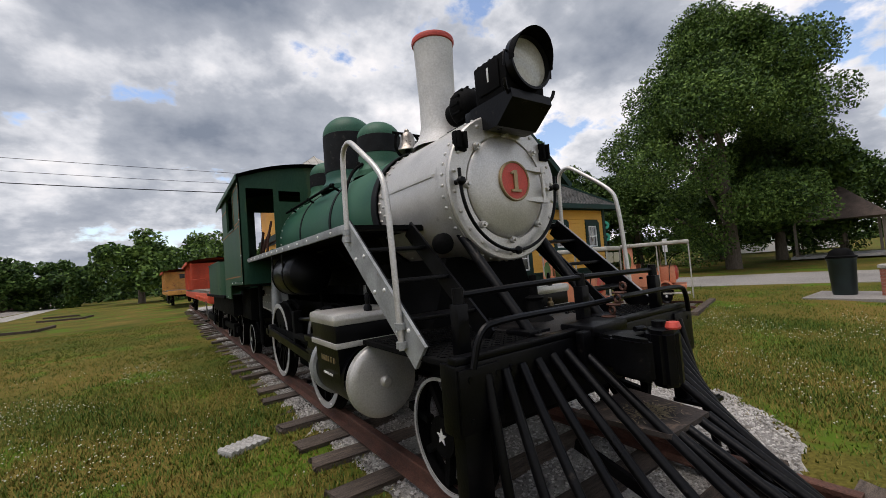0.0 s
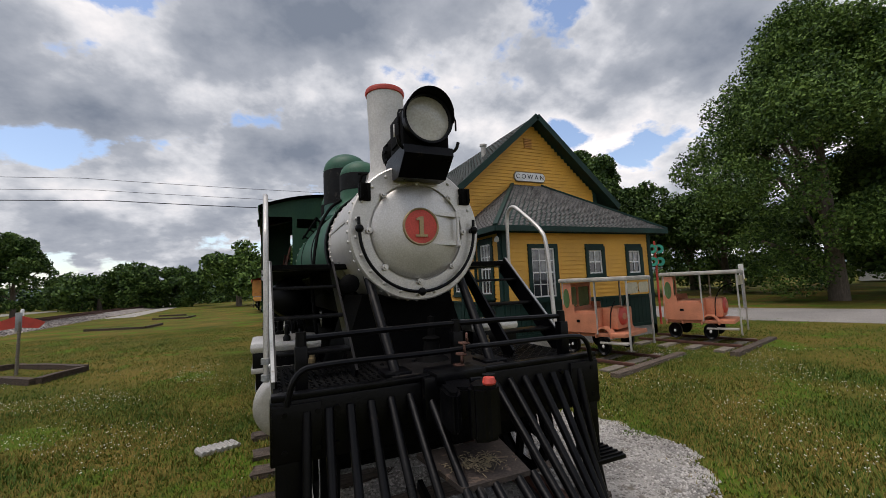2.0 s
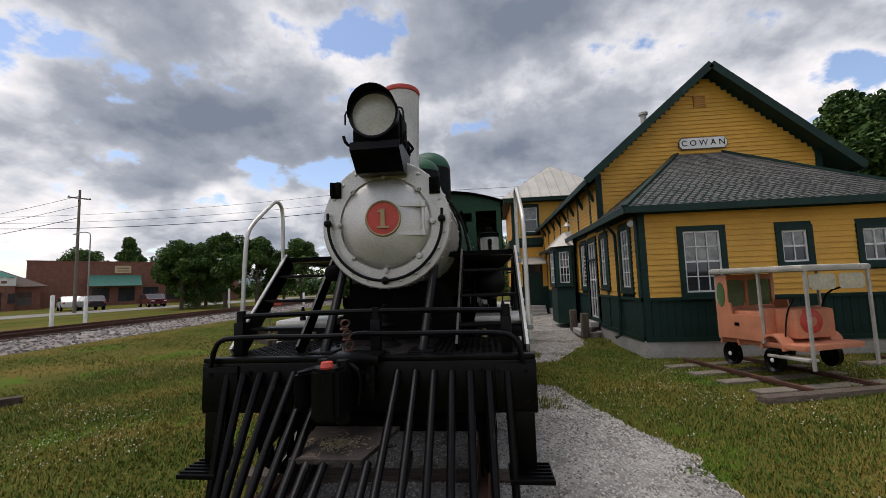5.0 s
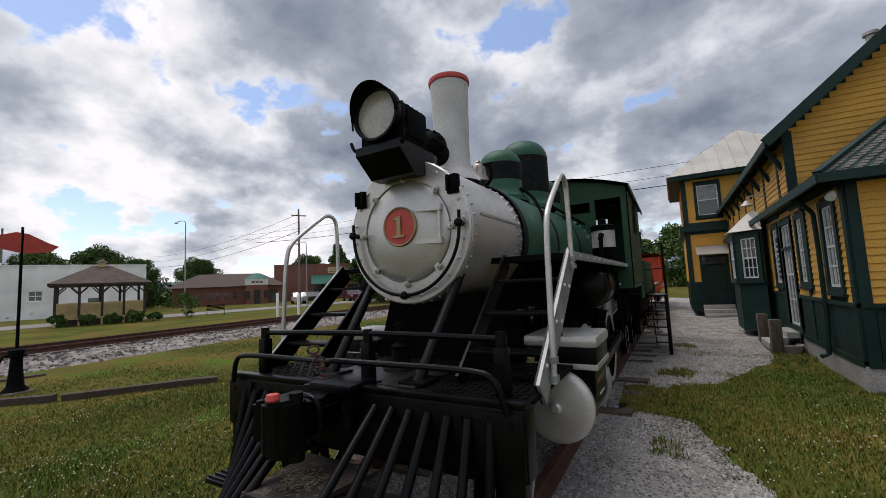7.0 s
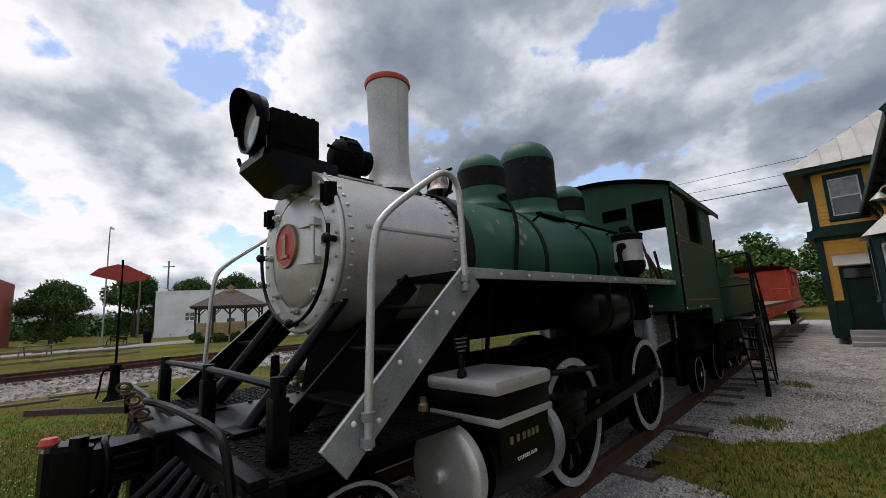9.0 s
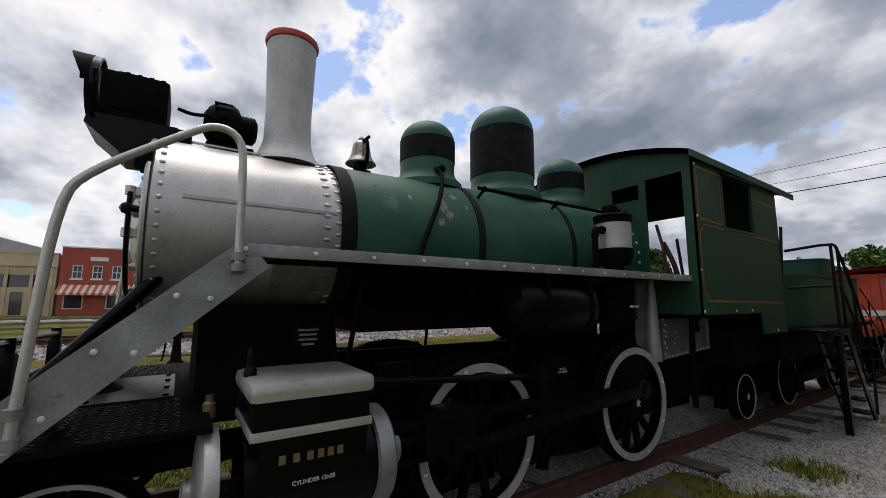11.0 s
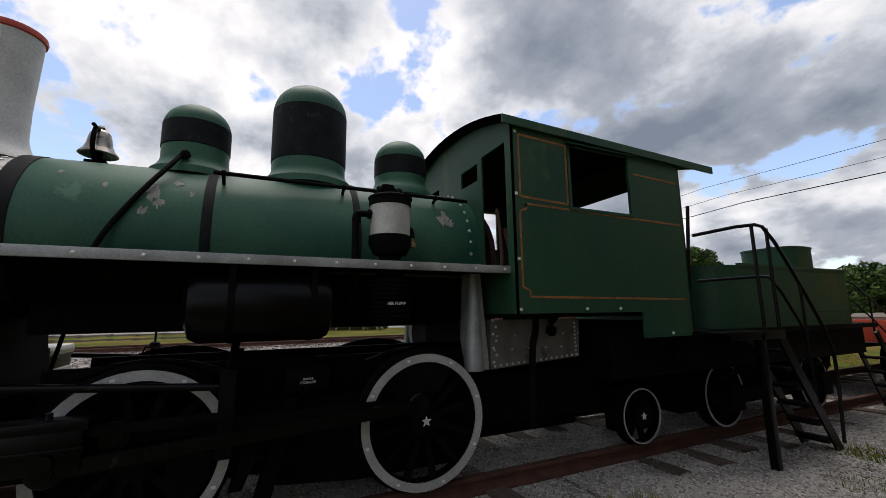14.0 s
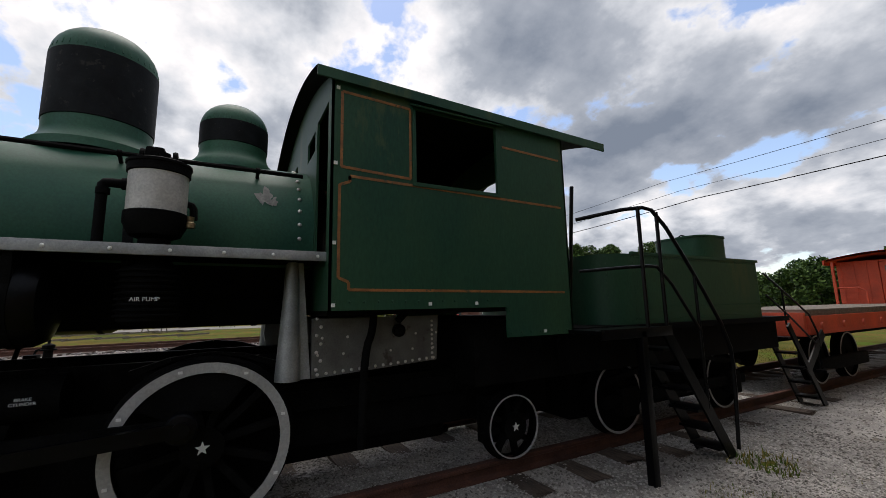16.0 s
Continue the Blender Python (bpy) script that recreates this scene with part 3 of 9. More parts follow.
    # stack
    st = part("smokestack", lathe(B(), [(0.27, -0.04), (0.25, 0.0), (0.215, 0.035), (0.188, 0.10), (0.172, 0.17), (0.168, 0.40), (0.186, 0.95), (0.189, 0.965), (0.155, 0.965), (0.15, 0.5), (0, 0.4)], (0, -0.16, 2.69), (0, 0, 1), 48), STACK_M, L, "pale silver smokestack with a red rim")
    part("red_rim", lathe(B(), [(0.186, 0.945), (0.197, 0.950), (0.203, 0.972), (0.197, 0.996), (0.180, 1.003), (0.160, 0.996), (0.156, 0.95)], (0, -0.16, 2.69), (0, 0, 1), 48), RED, st)
    bm = B()
    for k in range(9):
        rivet(bm, (0.171 + 0.002 * k, -0.16, 2.92 + k * 0.08), (1, 0, 0), 0.008)
    bar(bm, (0.166, -0.16, 2.90), (0.186, -0.16, 3.62), 0.012, 0.05, (0, 1, 0))
    part("stack_seam", bm, STACK_M, st)
    # bell
    bell = part("bell", lathe(B(), [(0.118, 0.0), (0.130, 0.006), (0.126, 0.016), (0.104, 0.042), (0.086, 0.085), (0.076, 0.14), (0.068, 0.18), (0.045, 0.208), (0.022, 0.216), (0.026, 0.232), (0.016, 0.25), (0, 0.252)], (0, 0.36, 2.79), (0, 0, 1), 36), BELL, L, "dull silver bell in a black yoke")
    bm = B()
    bx(bm, -0.06, 0.06, 0.29, 0.43, 2.70, 2.74, 0.008)
    for s in (-1, 1):
        tube(bm, [(s * 0.05, 0.36, 2.72), (s * 0.15, 0.36, 2.80), (s * 0.145, 0.36, 2.94), (s * 0.10, 0.36, 2.985)], 0.017, 8, 2)
    cyl(bm, (-0.17, 0.36, 2.985), (0.17, 0.36, 2.985), 0.014, 0.014, 8)
    cyl(bm, (0, 0.36, 2.74), (0, 0.36, 2.82), 0.02, 0.03, 10)
    part("bell_yoke", bm, SOOT, bell)
    # domes
    def dome(y, r, z0, top, band, flare, label):
        h = top - z0
        cap = 0.78 * r
        prof = [(r + flare, -0.06), (r + flare * 0.92, 0.0), (r + flare * 0.45, 0.035), (r + 0.008, 0.075), (r, 0.11), (r, h - cap)]
        prof += [(r * math.cos(a), h - cap + cap * math.sin(a)) for a in (0.2, 0.4, 0.6, 0.8, 1.0, 1.2, 1.4)] + [(0, h)]
        d = part("dome", lathe(B(), prof, (0, y, z0), (0, 0, 1), 48), GREEN, L, label)
        part("dome_band", lathe(B(), [(r, band[0]), (r + 0.006, band[0] + 0.004), (r + 0.006, band[1] - 0.004), (r, band[1])], (0, y, z0), (0, 0, 1), 48), BAND, d, "peeling black band")
        bm = B()
        for k in range(40):
            a = 2 * math.pi * k / 40
            bar(bm, ((r + .002) * math.cos(a), y + (r + .002) * math.sin(a), z0 + h - cap - 0.004), ((r - .01) * math.cos(a), y + (r - .01) * math.sin(a), z0 + h - cap + 0.045), 0.006, 0.006, (math.cos(a), math.sin(a), 0.3))
        part("crimp", bm, GREEN, d)
    dome(0.98, 0.255, 2.71, 3.33, (0.21, 0.42), 0.075, "green sand dome with a black band")
    dome(1.95, 0.335, 2.73, 3.715, (0.19, 0.70), 0.08, "tall green steam dome with a wide black band")
    dome(2.92, 0.265, 2.75, 3.325, (0.17, 0.36), 0.07, "low green dome with a black band")
    # boiler pipes
    bm = B()
    for s in (-1, 1):
        tube(bm, [(s * 0.26, 0.93, 2.80), (s * 0.40, 0.92, 2.70), (s * 0.56, 0.78, 2.42), (s * 0.625, 0.62, 2.12), (s * 0.65, 0.55, 1.92)], 0.018, 8)
        lathe(bm, [(0, -0.03), (0.035, -0.015), (0.035, 0.015), (0, 0.03)], (s * 0.30, 0.95, 2.79), (1, 0, 0), 10)
    parts("sand_pipe", bm, SOOT, L)
    bm = B()
    for s in (-1, 1):
        cyl(bm, (s * 0.53, 1.18, 2.60), (s * 0.53, 3.45, 2.60), 0.017, 0.017, 8)
        for y in (1.25, 2.2, 3.1):
            cyl(bm, (s * 0.40, y, 2.52), (s * 0.53, y, 2.60), 0.014, 0.014, 8)
            lathe(bm, [(0, -0.028), (0.026, -0.012), (0.026, 0.012), (0, 0.028)], (s * 0.53, y, 2.60), (0, 1, 0), 10)
    part("boiler_handrail", bm, SOOT, L)
    bm = B()
    for k in range(26):
        a = -0.6 + 4.3 * k / 25
        n = (math.cos(a), 0, math.sin(a))
        rivet(bm, (0.648 * n[0], 3.42, AX + 0.648 * n[2]), n, 0.017)
    part("firebox_rivets", bm, SILVER, boiler)
    # running boards, edge strips, front stairs and hoops
    RB = 1.895
    for s in (-1, 1):
        rb = part("running_board", bx(B(), min(s * 0.50, s * 1.105), max(s * 0.50, s * 1.105), -0.52, 3.53, RB - 0.03, RB), SOOT, L, smooth=False)
        bm = bx(B(), s * 1.115 - 0.012, s * 1.115 + 0.012, -0.52, 3.53, RB - 0.05, RB + 0.012, 0.003)
        part("edge_strip", bm, SILVER_DULL, rb, "worn silver edge strip")
        bm = B()
        for k in range(14):
            rivet(bm, (s * 1.127, -0.3 + k * 0.29, RB - 0.02), (s, 0, 0), 0.012)
        part("edge_rivets", bm, WHITE, rb)
        a, b = Vector((s * 1.115, -0.47, RB - 0.03)), Vector((s * 1.10, -1.36, 1.09))
        bm = bar(B(), a, b, 0.02, 0.17, (0, 0, 1))
        str_o = part("stair_stringer", bm, SILVER_DULL, L, "riveted silver stair stringer", smooth=False)
        bm = B()
        for k in range(7):
            for dz in (-0.06, 0.06):
                if k % 2 == (dz > 0):
                    continue
                p = a.lerp(b, 0.06 + k * 0.14)
                rivet(bm, (p.x + s * 0.012, p.y, p.z + dz), (s, 0, 0), 0.013)
        part("stringer_rivets", bm, WHITE, str_o)
        dx = Vector((-s * 0.0165, 0, 0))
        part("stringer_liner", bar(B(), a + dx, b + dx, 0.011, 0.166, (0, 0, 1)), BLACK, str_o, "black painted inner face", smooth=False)
        part("stair_stringer", bar(B(), (s * 0.62, -0.5, RB - 0.03), (s * 0.60, -1.33, 1.11), 0.018, 0.13), BLACK, L, smooth=False)
        for k in range(3):
            f = (k + 0.75) / 3.6
            y, z = -0.47 - 0.89 * f, RB - 0.03 - 0.775 * f
            part("stair_tread", bx(B(), min(s * 0.61, s * 1.10), max(s * 0.61, s * 1.10), y - 0.08, y + 0.08, z - 0.012, z + 0.012, 0.003), BLACK, L)
        part("stair_back_plate", bx(B(), min(s * 0.42, s * 1.10), max(s * 0.42, s * 1.10), -0.53, -0.40, RB - 0.045, RB + 0.002, 0.004), BLACK, L)
        hx = s * 1.135
        bm = tube(B(), [(hx, -1.22, 1.12), (hx, -1.20, 1.50), (hx, -1.17, 2.02), (hx, -1.10, 2.14), (hx, -0.80, 2.36), (hx, -0.68, 2.44), (hx, -0.57, 2.40), (hx, -0.555, 2.24), (hx, -0.55, 1.78)], 0.018, 10)
        rail = part("stair_handrail", bm, SILVER, L, "bent silver pipe handrail")
        bm = B()
        for y, z in ((-0.55, 1.84), (-0.55, 1.79), (-1.215, 1.25), (-1.22, 1.15)):
            cyl(bm, (hx, y, z - 0.018), (hx, y, z + 0.018), 0.031, 0.031, 12)
            bx(bm, min(hx, hx - s * 0.04), max(hx, hx - s * 0.04), y - 0.02, y + 0.02, z - 0.014, z + 0.014)
        parts("rail_clamp", bm, SILVER_DULL, rail)
    # deck, beam, pilot
    bm = bx(B(), -1.10, 1.10, -1.50, -0.45, 1.075, 1.105, 0.004)
    deck = part("front_deck", bm, SOOT, L, "dark chequered deck plate")
    bm = B()
    for i in range(48):
        for j in range(20):
            x, y = -1.06 + i * 0.0452, -1.44 + j * 0.045
            if abs(x) > 0.42:
                bar(bm, (x - 0.011, y - 0.011 * (1 if (i + j) % 2 else -1), 1.106), (x + 0.011, y + 0.011 * (1 if (i + j) % 2 else -1), 1.106), 0.006, 0.006)
    part("tread_pattern", bm, BLACK, deck, smooth=False)
    plate = part("centre_plate", bx(B(), -0.41, 0.41, -1.40, -0.60, 1.106, 1.118, 0.004), WORN_PLATE, deck, "smooth worn steel plate")
    bm = B()
    for x in (-0.37, -0.13, 0.13, 0.37):
        for y in (-1.36, -0.98, -0.64):
            cyl(bm, (x, y, 1.117), (x, y, 1.130), 0.017, 0.014, 6)
    part("plate_bolts", bm, BLACK, plate)
    for x0, x1 in ((-1.115, -0.21), (0.13, 1.115)):
        part("deck_lip", bx(B(), x0, x1, -1.532, -1.462, 1.10, 1.134, 0.008), BLACK, L)
    part("coupler_pocket", bx(B(), -0.21, 0.13, -1.62, -1.38, 1.085, 1.152, 0.016), BLACK, L)
    part("buffer_beam", bx(B(), -1.12, 1.12, -1.53, -1.40, 0.77, 1.10, 0.012), BLACK, L, "heavy black wooden buffer beam")
    bm = B()
    for s in (-1, 1):
        for x in (0.78, 0.88, 1.05):
            for z in (0.84, 1.03):
                cyl(bm, (s * x, -1.53, z), (s * x, -1.55, z), 0.018, 0.015, 6)
        part("beam_plate", bx(B(), min(s * 0.86, s * 1.11), max(s * 0.86, s * 1.11), -1.545, -1.525, 0.79, 1.08, 0.004), BLACK, L)
    part("beam_bolts", bm, BLACK, L)
    for s in (-1, 1):
        bm = bx(B(), s * 1.02 - 0.075, s * 1.02 + 0.075, -1.53, -1.44, 0.42, 0.80, 0.006)
        part("step_hanger", bm, BLACK, L)
        bm = bx(B(), s * 1.05 - 0.13, s * 1.05 + 0.13, -1.68, -1.44, 0.41, 0.44, 0.006)
        for k in range(5):
            bx(bm, s * 1.05 - 0.12, s * 1.05 + 0.12, -1.66 + k * 0.045, -1.65 + k * 0.045, 0.44, 0.452)
        part("side_step", bm, BLACK, L)
    def foot_y(x):
        return -1.85 - (0.86 - max(0.07, abs(x))) * 1.36
    foot = [(-0.90, foot_y(0.90)), (-0.09, foot_y(0.09)), (0.09, foot_y(0.09)), (0.90, foot_y(0.90))]
    bm = B()
    for a, b in zip(foot, foot[1:]):
        bar(bm, (*a, 0.13), (*b, 0.13), 0.05, 0.08)
        bar(bm, (a[0] * 0.96, a[1] + 0.12, 0.15), (b[0] * 0.96, b[1] + 0.12, 0.15), 0.04, 0.06)
    parts("pilot_base", bm, BLACK, L, smooth=False)
    for s in (-1, 1):
        for k in range(7):
            x = s * (0.235 + 0.117 * k)
            part("pilot_bar", tube(B(), [(x, -1.53, 1.03), (x * 1.02, foot_y(x * 1.02) + 0.02, 0.15)], 0.025, 12, 0), BLACK, L)
        for x in (s * 0.07, s * 0.165):
            part("pilot_bar", tube(B(), [(x, -2.00, 0.66), (x, foot_y(x) + 0.02, 0.15)], 0.025, 12, 0), BLACK, L)
        part("pilot_stay", bar(B(), (s * 0.30, -1.50, 0.50), (s * 0.30, foot_y(0.30) + 0.1, 0.20), 0.03, 0.06), BLACK, L, smooth=False)
    shelf = part("pilot_shelf", prism(B(), [(-0.32, -1.52), (0.24, -1.52), (0.14, -2.02), (-0.26, -2.02)], "z", 0.66, 0.685), SHELF_RUST, L, "rusty shelf under the coupler")
    bm, rng = B(), random.Random(14)
    for k in range(240):
        x, y, a, q = rng.gauss(-0.06, 0.07), rng.gauss(-1.82, 0.06), rng.uniform(0, 3.14), rng.uniform(0.006, 0.020)
        bar(bm, (x - q * math.cos(a), y - q * math.sin(a), 0.688 + rng.uniform(0, 0.008)), (x + q * math.cos(a), y + q * math.sin(a), 0.689 + rng.uniform(0, 0.010)), 0.0028, 0.002)
    part("straw_litter", bm, STRAW, shelf, "dry straw and leaf litter", smooth=False)
    # coupler

    def soft(bm, w):
        bmesh.ops.bevel(bm, geom=list(bm.edges), offset=w, segments=2, affect="EDGES", clamp_overlap=True)
        return bm

    cp = part("coupler", soft(prism(B(), [(-0.085, -1.50), (0.085, -1.50), (0.09, -1.62), (0.13, -1.70), (0.115, -1.83), (-0.05, -1.80), (-0.13, -1.72), (-0.09, -1.62)], "z", 0.90, 1.075), 0.018), BLACK, L, "black knuckle coupler")
    cp.matrix_basis = Matrix.Translation((-0.09, -0.02, 0.03))
    part("guard_arm", soft(prism(B(), [(-0.15, -1.70), (-0.08, -1.72), (-0.07, -1.80), (-0.10, -1.88), (-0.13, -1.93), (-0.16, -1.95), (-0.185, -1.90)], "z", 0.88, 1.09), 0.016), BLACK, cp)
    part("knuckle", soft(prism(B(), [(-0.075, -1.955), (0.0, -1.995), (0.085, -1.97), (0.125, -1.89), (0.12, -1.81), (0.03, -1.80), (-0.06, -1.87)], "z", 0.83, 1.115), 0.020), BLACK, cp)
    part("pivot_lug", cyl(B(), (0.085, -1.86, 0.80), (0.085, -1.86, 1.145), 0.040, 0.036, 16), BLACK, cp)
    part("striker_plate", bx(B(), -0.19, 0.19, -1.58, -1.52, 0.84, 1.10, 0.015), BLACK, cp)
    part("head_flange", tube(B(), [(0.02, -1.76, 1.10), (0.10, -1.77, 1.10), (0.145, -1.76, 1.06), (0.15, -1.75, 0.96), (0.135, -1.76, 0.87)], 0.015, 8, 2), BLACK, cp)
    for z in (0.925, 0.975, 1.025):
        part("head_rib", bx(B(), 0.04, 0.138, -1.74, -1.60, z - 0.009, z + 0.009, 0.005), BLACK, cp)
    part("coupler_pin", lathe(B(), [(0.034, 0), (0.038, 0.010), (0.030, 0.035), (0, 0.04)], (0.03, -1.96, 1.118), (0, 0, 1), 12), RED, cp, "red painted pin head")
    bm = B()
    rng = random.Random(1)
    for k in range(6):
        p = Vector((0.03 + 0.012 * (k % 2), -1.60 - k * 0.02, 1.16 + k * 0.035))
        m = Matrix.Translation(p) @ pose(0, 0, 0, 60 * (k % 2), 90 * (k % 2), 30)
        r = bmesh.ops.create_circle(bm, segments=4, radius=0.001)
        bmesh.ops.delete(bm, geom=r["verts"], context="VERTS")
        ringp = [m @ Vector((0.022 * math.cos(t), 0.034 * math.sin(t), 0)) for t in (q * math.pi / 4 for q in range(9))]
        tube(bm, ringp, 0.007, 6, 0)
    part("chain", bm, RUSTY, cp)
    # deck railing
    bm = B()
    tube(bm, [(-0.96, -1.36, 1.40), (-0.3, -1.37, 1.415), (0.3, -1.37, 1.415), (0.96, -1.36, 1.40)], 0.019, 8, 1)
    rail = part("deck_railing", bm, BLACK, L)
    for x in (-0.95, 0.95, 0.05):
        bm = bx(B(), x - 0.035, x + 0.035, -1.40, -1.33, 1.10, 1.36, 0.008)
        cyl(bm, (x, -1.365, 1.34), (x, -1.365, 1.44), 0.032, 0.03, 12)
        part("rail_post", bm, BLACK, rail)
    bm = tube(B(), [(-1.04, -1.56, 1.08), (-1.0, -1.57, 1.24), (-0.90, -1.57, 1.28), (-0.1, -1.58, 1.27), (0.05, -1.66, 1.30), (0.15, -1.58, 1.28), (0.9, -1.57, 1.28), (1.0, -1.57, 1.24), (1.04, -1.56, 1.08)], 0.017, 8)
    part("uncoupling_lever", bm, BLACK, L)
    # smokebox braces, saddle, flag posts
    for s in (-1, 1):
        part("smokebox_brace", tube(B(), [(s * 0.40, -0.70, 1.80), (s * 0.36, -1.28, 1.11)], 0.036, 14, 0), BLACK, L)
        part("brace_foot", bx(B(), s * 0.36 - 0.09, s * 0.36 + 0.09, -1.36, -1.16, 1.105, 1.135, 0.006), BLACK, L)
    bm = B()
    prism(bm, [(-0.62, 1.00), (0.62, 1.00), (0.50, 1.30), (0.40, 1.62), (-0.40, 1.62), (-0.50, 1.30)], "y", -0.55, -0.02)
    part("saddle", bm, SOOT, L, smooth=False)
    bm = lathe(B(), [(0.14, 0), (0.12, 0.03), (0.07, 0.06), (0.055, 0.16), (0.07, 0.18), (0.03, 0.2), (0.025, 0.34), (0, 0.35)], (0.02, -0.98, 1.10), (0, 0, 1), 20)
    part("centre_pin_cap", bm, SOOT, L)
    bm = B()
    lathe(bm, [(0.075, 0), (0.075, 0.05), (0.05, 0.07), (0, 0.08)], (-0.52, -0.79, 1.72), (-0.3, -1, 0), 16)
    part("washout_plug", bm, SOOT, L)
    # cylinders and steam chests
    for s in (-1, 1):
        cx, cz = s * 0.98, 0.82
        bm = lathe(B(), [(0.225, 0), (0.225, 0.60)], (cx, -0.58, cz), (0, 1, 0), 40)
        prism(bm, [(cx - 0.225, cz), (cx - 0.235, 1.06), (cx + 0.235, 1.06), (cx + 0.225, cz)], "y", -0.53, -0.04)
        c = part("cylinder", bm, BLACK, L, "black cylinder with silver heads")
        part("cylinder_head", lathe(B(), [(0.246, 0.07), (0.25, 0.055), (0.25, 0.012), (0.235, -0.003), (0.20, -0.012), (0.04, -0.025), (0.04, -0.05), (0.025, -0.062), (0, -0.062)], (cx, -0.64, cz), (0, 1, 0), 48), SILVER, c, "flat silver cylinder head")
        part("cylinder_back", lathe(B(), [(0.225, 0.0), (0.25, 0.006), (0.25, 0.085), (0.235, 0.10), (0.08, 0.12), (0.08, 0.2), (0, 0.2)], (cx, 0.0, cz), (0, 1, 0), 48), SILVER_DULL, c)
        ch = part("steam_chest", bx(B(), cx - 0.255, cx + 0.255, -0.565, -0.035, 1.055, 1.22, 0.012), BLACK, c, "black steam chest")
        part("chest_cover", bx(B(), cx - 0.272, cx + 0.272, -0.585, -0.015, 1.20, 1.285, 0.032), SILVER, c, "rounded silver chest cover")
        part("chest_band", bx(B(), cx - 0.264, cx + 0.264, -0.575, -0.025, 1.045, 1.085, 0.008), SILVER, c)
        bm = lathe(B(), [(0.03, 0), (0.03, 0.03), (0.016, 0.05), (0.02, 0.09), (0.012, 0.13), (0, 0.135)], (cx, -0.30, 1.28), (0, 0, 1), 12)
        part("oil_cup", bm, BLACK, c)
        bm = lathe(B(), [(0.03, -0.05), (0.03, 0.02), (0.02, 0.03), (0.02, 0.06), (0, 0.06)], (cx - s * 0.18, -0.60, 1.12), (0, 0, 1), 12)
        part("relief_valve", bm, BRASS, c)
        # maker's name: plain bars; the size line can be read
        bm = B()
        for k in range(6):
            bx(bm, s * 1.212 - 0.003, s * 1.212 + 0.003, -0.405 + k * 0.042, -0.377 + k * 0.042, 0.928, 0.966)
        parts("name_bar", bm, BRASS, c, "faded gold lettering as bars", smooth=False)
        letters("size_lettering", "CYLINDER 12x20", 0.026, Matrix.Translation((s * 1.213, -0.29, 0.838)) @ pose(0, 0, 0, 90, 0, s * 90), WHITE, c, 0.002)
        # shield plate on the saddle side
        bm = B()
        prism(bm, [(-0.30, 1.50), (-0.21, 1.47), (-0.12, 1.50), (-0.13, 1.40), (-0.21, 1.33), (-0.29, 1.40)], "x", s * 0.655, s * 0.667)
        part("builder_plate", bm, BLACK, c, smooth=False)
        for k, w in ((0, 0.06), (1, 0.05), (2, 0.055), (3, 0.035)):
            part("plate_bar", bx(B(), s * 0.669 - 0.003, s * 0.669 + 0.003, -0.21 - w, -0.21 + w, 1.465 - k * 0.028, 1.475 - k * 0.028), SILVER_DULL, c, smooth=False)
    # wheels
    def wheel(x, y, z, r, white, spokes, star, label):
        s = 1 if x > 0 else -1
        hub = part("wheel", lathe(B(), [(0, 0.075), (0.12, 0.075), (0.12, 0.05), (0.10, 0.02), (0.10, -0.06), (0, -0.06)], (x, y, z), (s, 0, 0), 24), SOOT, L, label)
        part("tyre", lathe(B(), [(r - white, -0.05), (r + 0.025, -0.05), (r + 0.025, -0.03), (r, -0.02), (r, 0.052), (r - 0.01, 0.06), (r - white, 0.06)], (x, y, z), (s, 0, 0), 56), SOOT, hub)
        part("white_rim", lathe(B(), [(r - 0.008, 0.058), (r - 0.008, 0.0635), (r - white + 0.002, 0.0635), (r - white + 0.002, 0.05)], (x, y, z), (s, 0, 0), 56), TYRE_WHITE, hub, "white painted wheel rim")
        for k in range(spokes):
            a = 2 * math.pi * k / spokes + 0.2
            d = Vector((0, math.cos(a), math.sin(a)))
            p = Vector((x, y, z))
            part("spoke", bar(B(), p + d * 0.09, p + d * (r - white + 0.01), 0.045, 0.05, (1, 0, 0)), SOOT, hub, smooth=False)
        if spokes > 8:
            a0 = -0.9 if y < 2 else 1.0
            bm = B()
            pts = [(r - white) * 0.99 * Vector((math.cos(a0 + t), math.sin(a0 + t))) for t in [q * 1.5 / 10 for q in range(11)]]
            pts += [0.22 * Vector((math.cos(a0 + t), math.sin(a0 + t))) for t in (1.4, 0.75, 0.1)]
            prism(bm, [(y + q.x, z + q.y) for q in pts], "x", x - s * 0.04, x + s * 0.05)
            part("counterweight", bm, SOOT, hub, smooth=False)
        bm = B()
        for k in range(8):
            a = 2 * math.pi * k / 8 + 0.3
            p = (x + s * 0.064, y + (r - white / 2) * math.cos(a), z + (r - white / 2) * math.sin(a))
            bx(bm, p[0] - 0.006, p[0] + 0.006, p[1] - 0.012, p[1] + 0.012, p[2] - 0.008, p[2] + 0.008)
        if spokes > 8:
            part("rim_bolts", bm, WHITE, hub, smooth=False)
        if star:
            bm = B()
            sr = star
            pts = [((sr if k % 2 == 0 else sr * 0.42) * math.sin(k * math.pi / 5), (sr if k % 2 == 0 else sr * 0.42) * math.cos(k * math.pi / 5)) for k in range(10)]
            prism(bm, [(y + a, z + b) for a, b in pts], "x", x + s * 0.072, x + s * 0.080)
            part("painted_star", bm, WHITE, hub, "small white star", smooth=False)

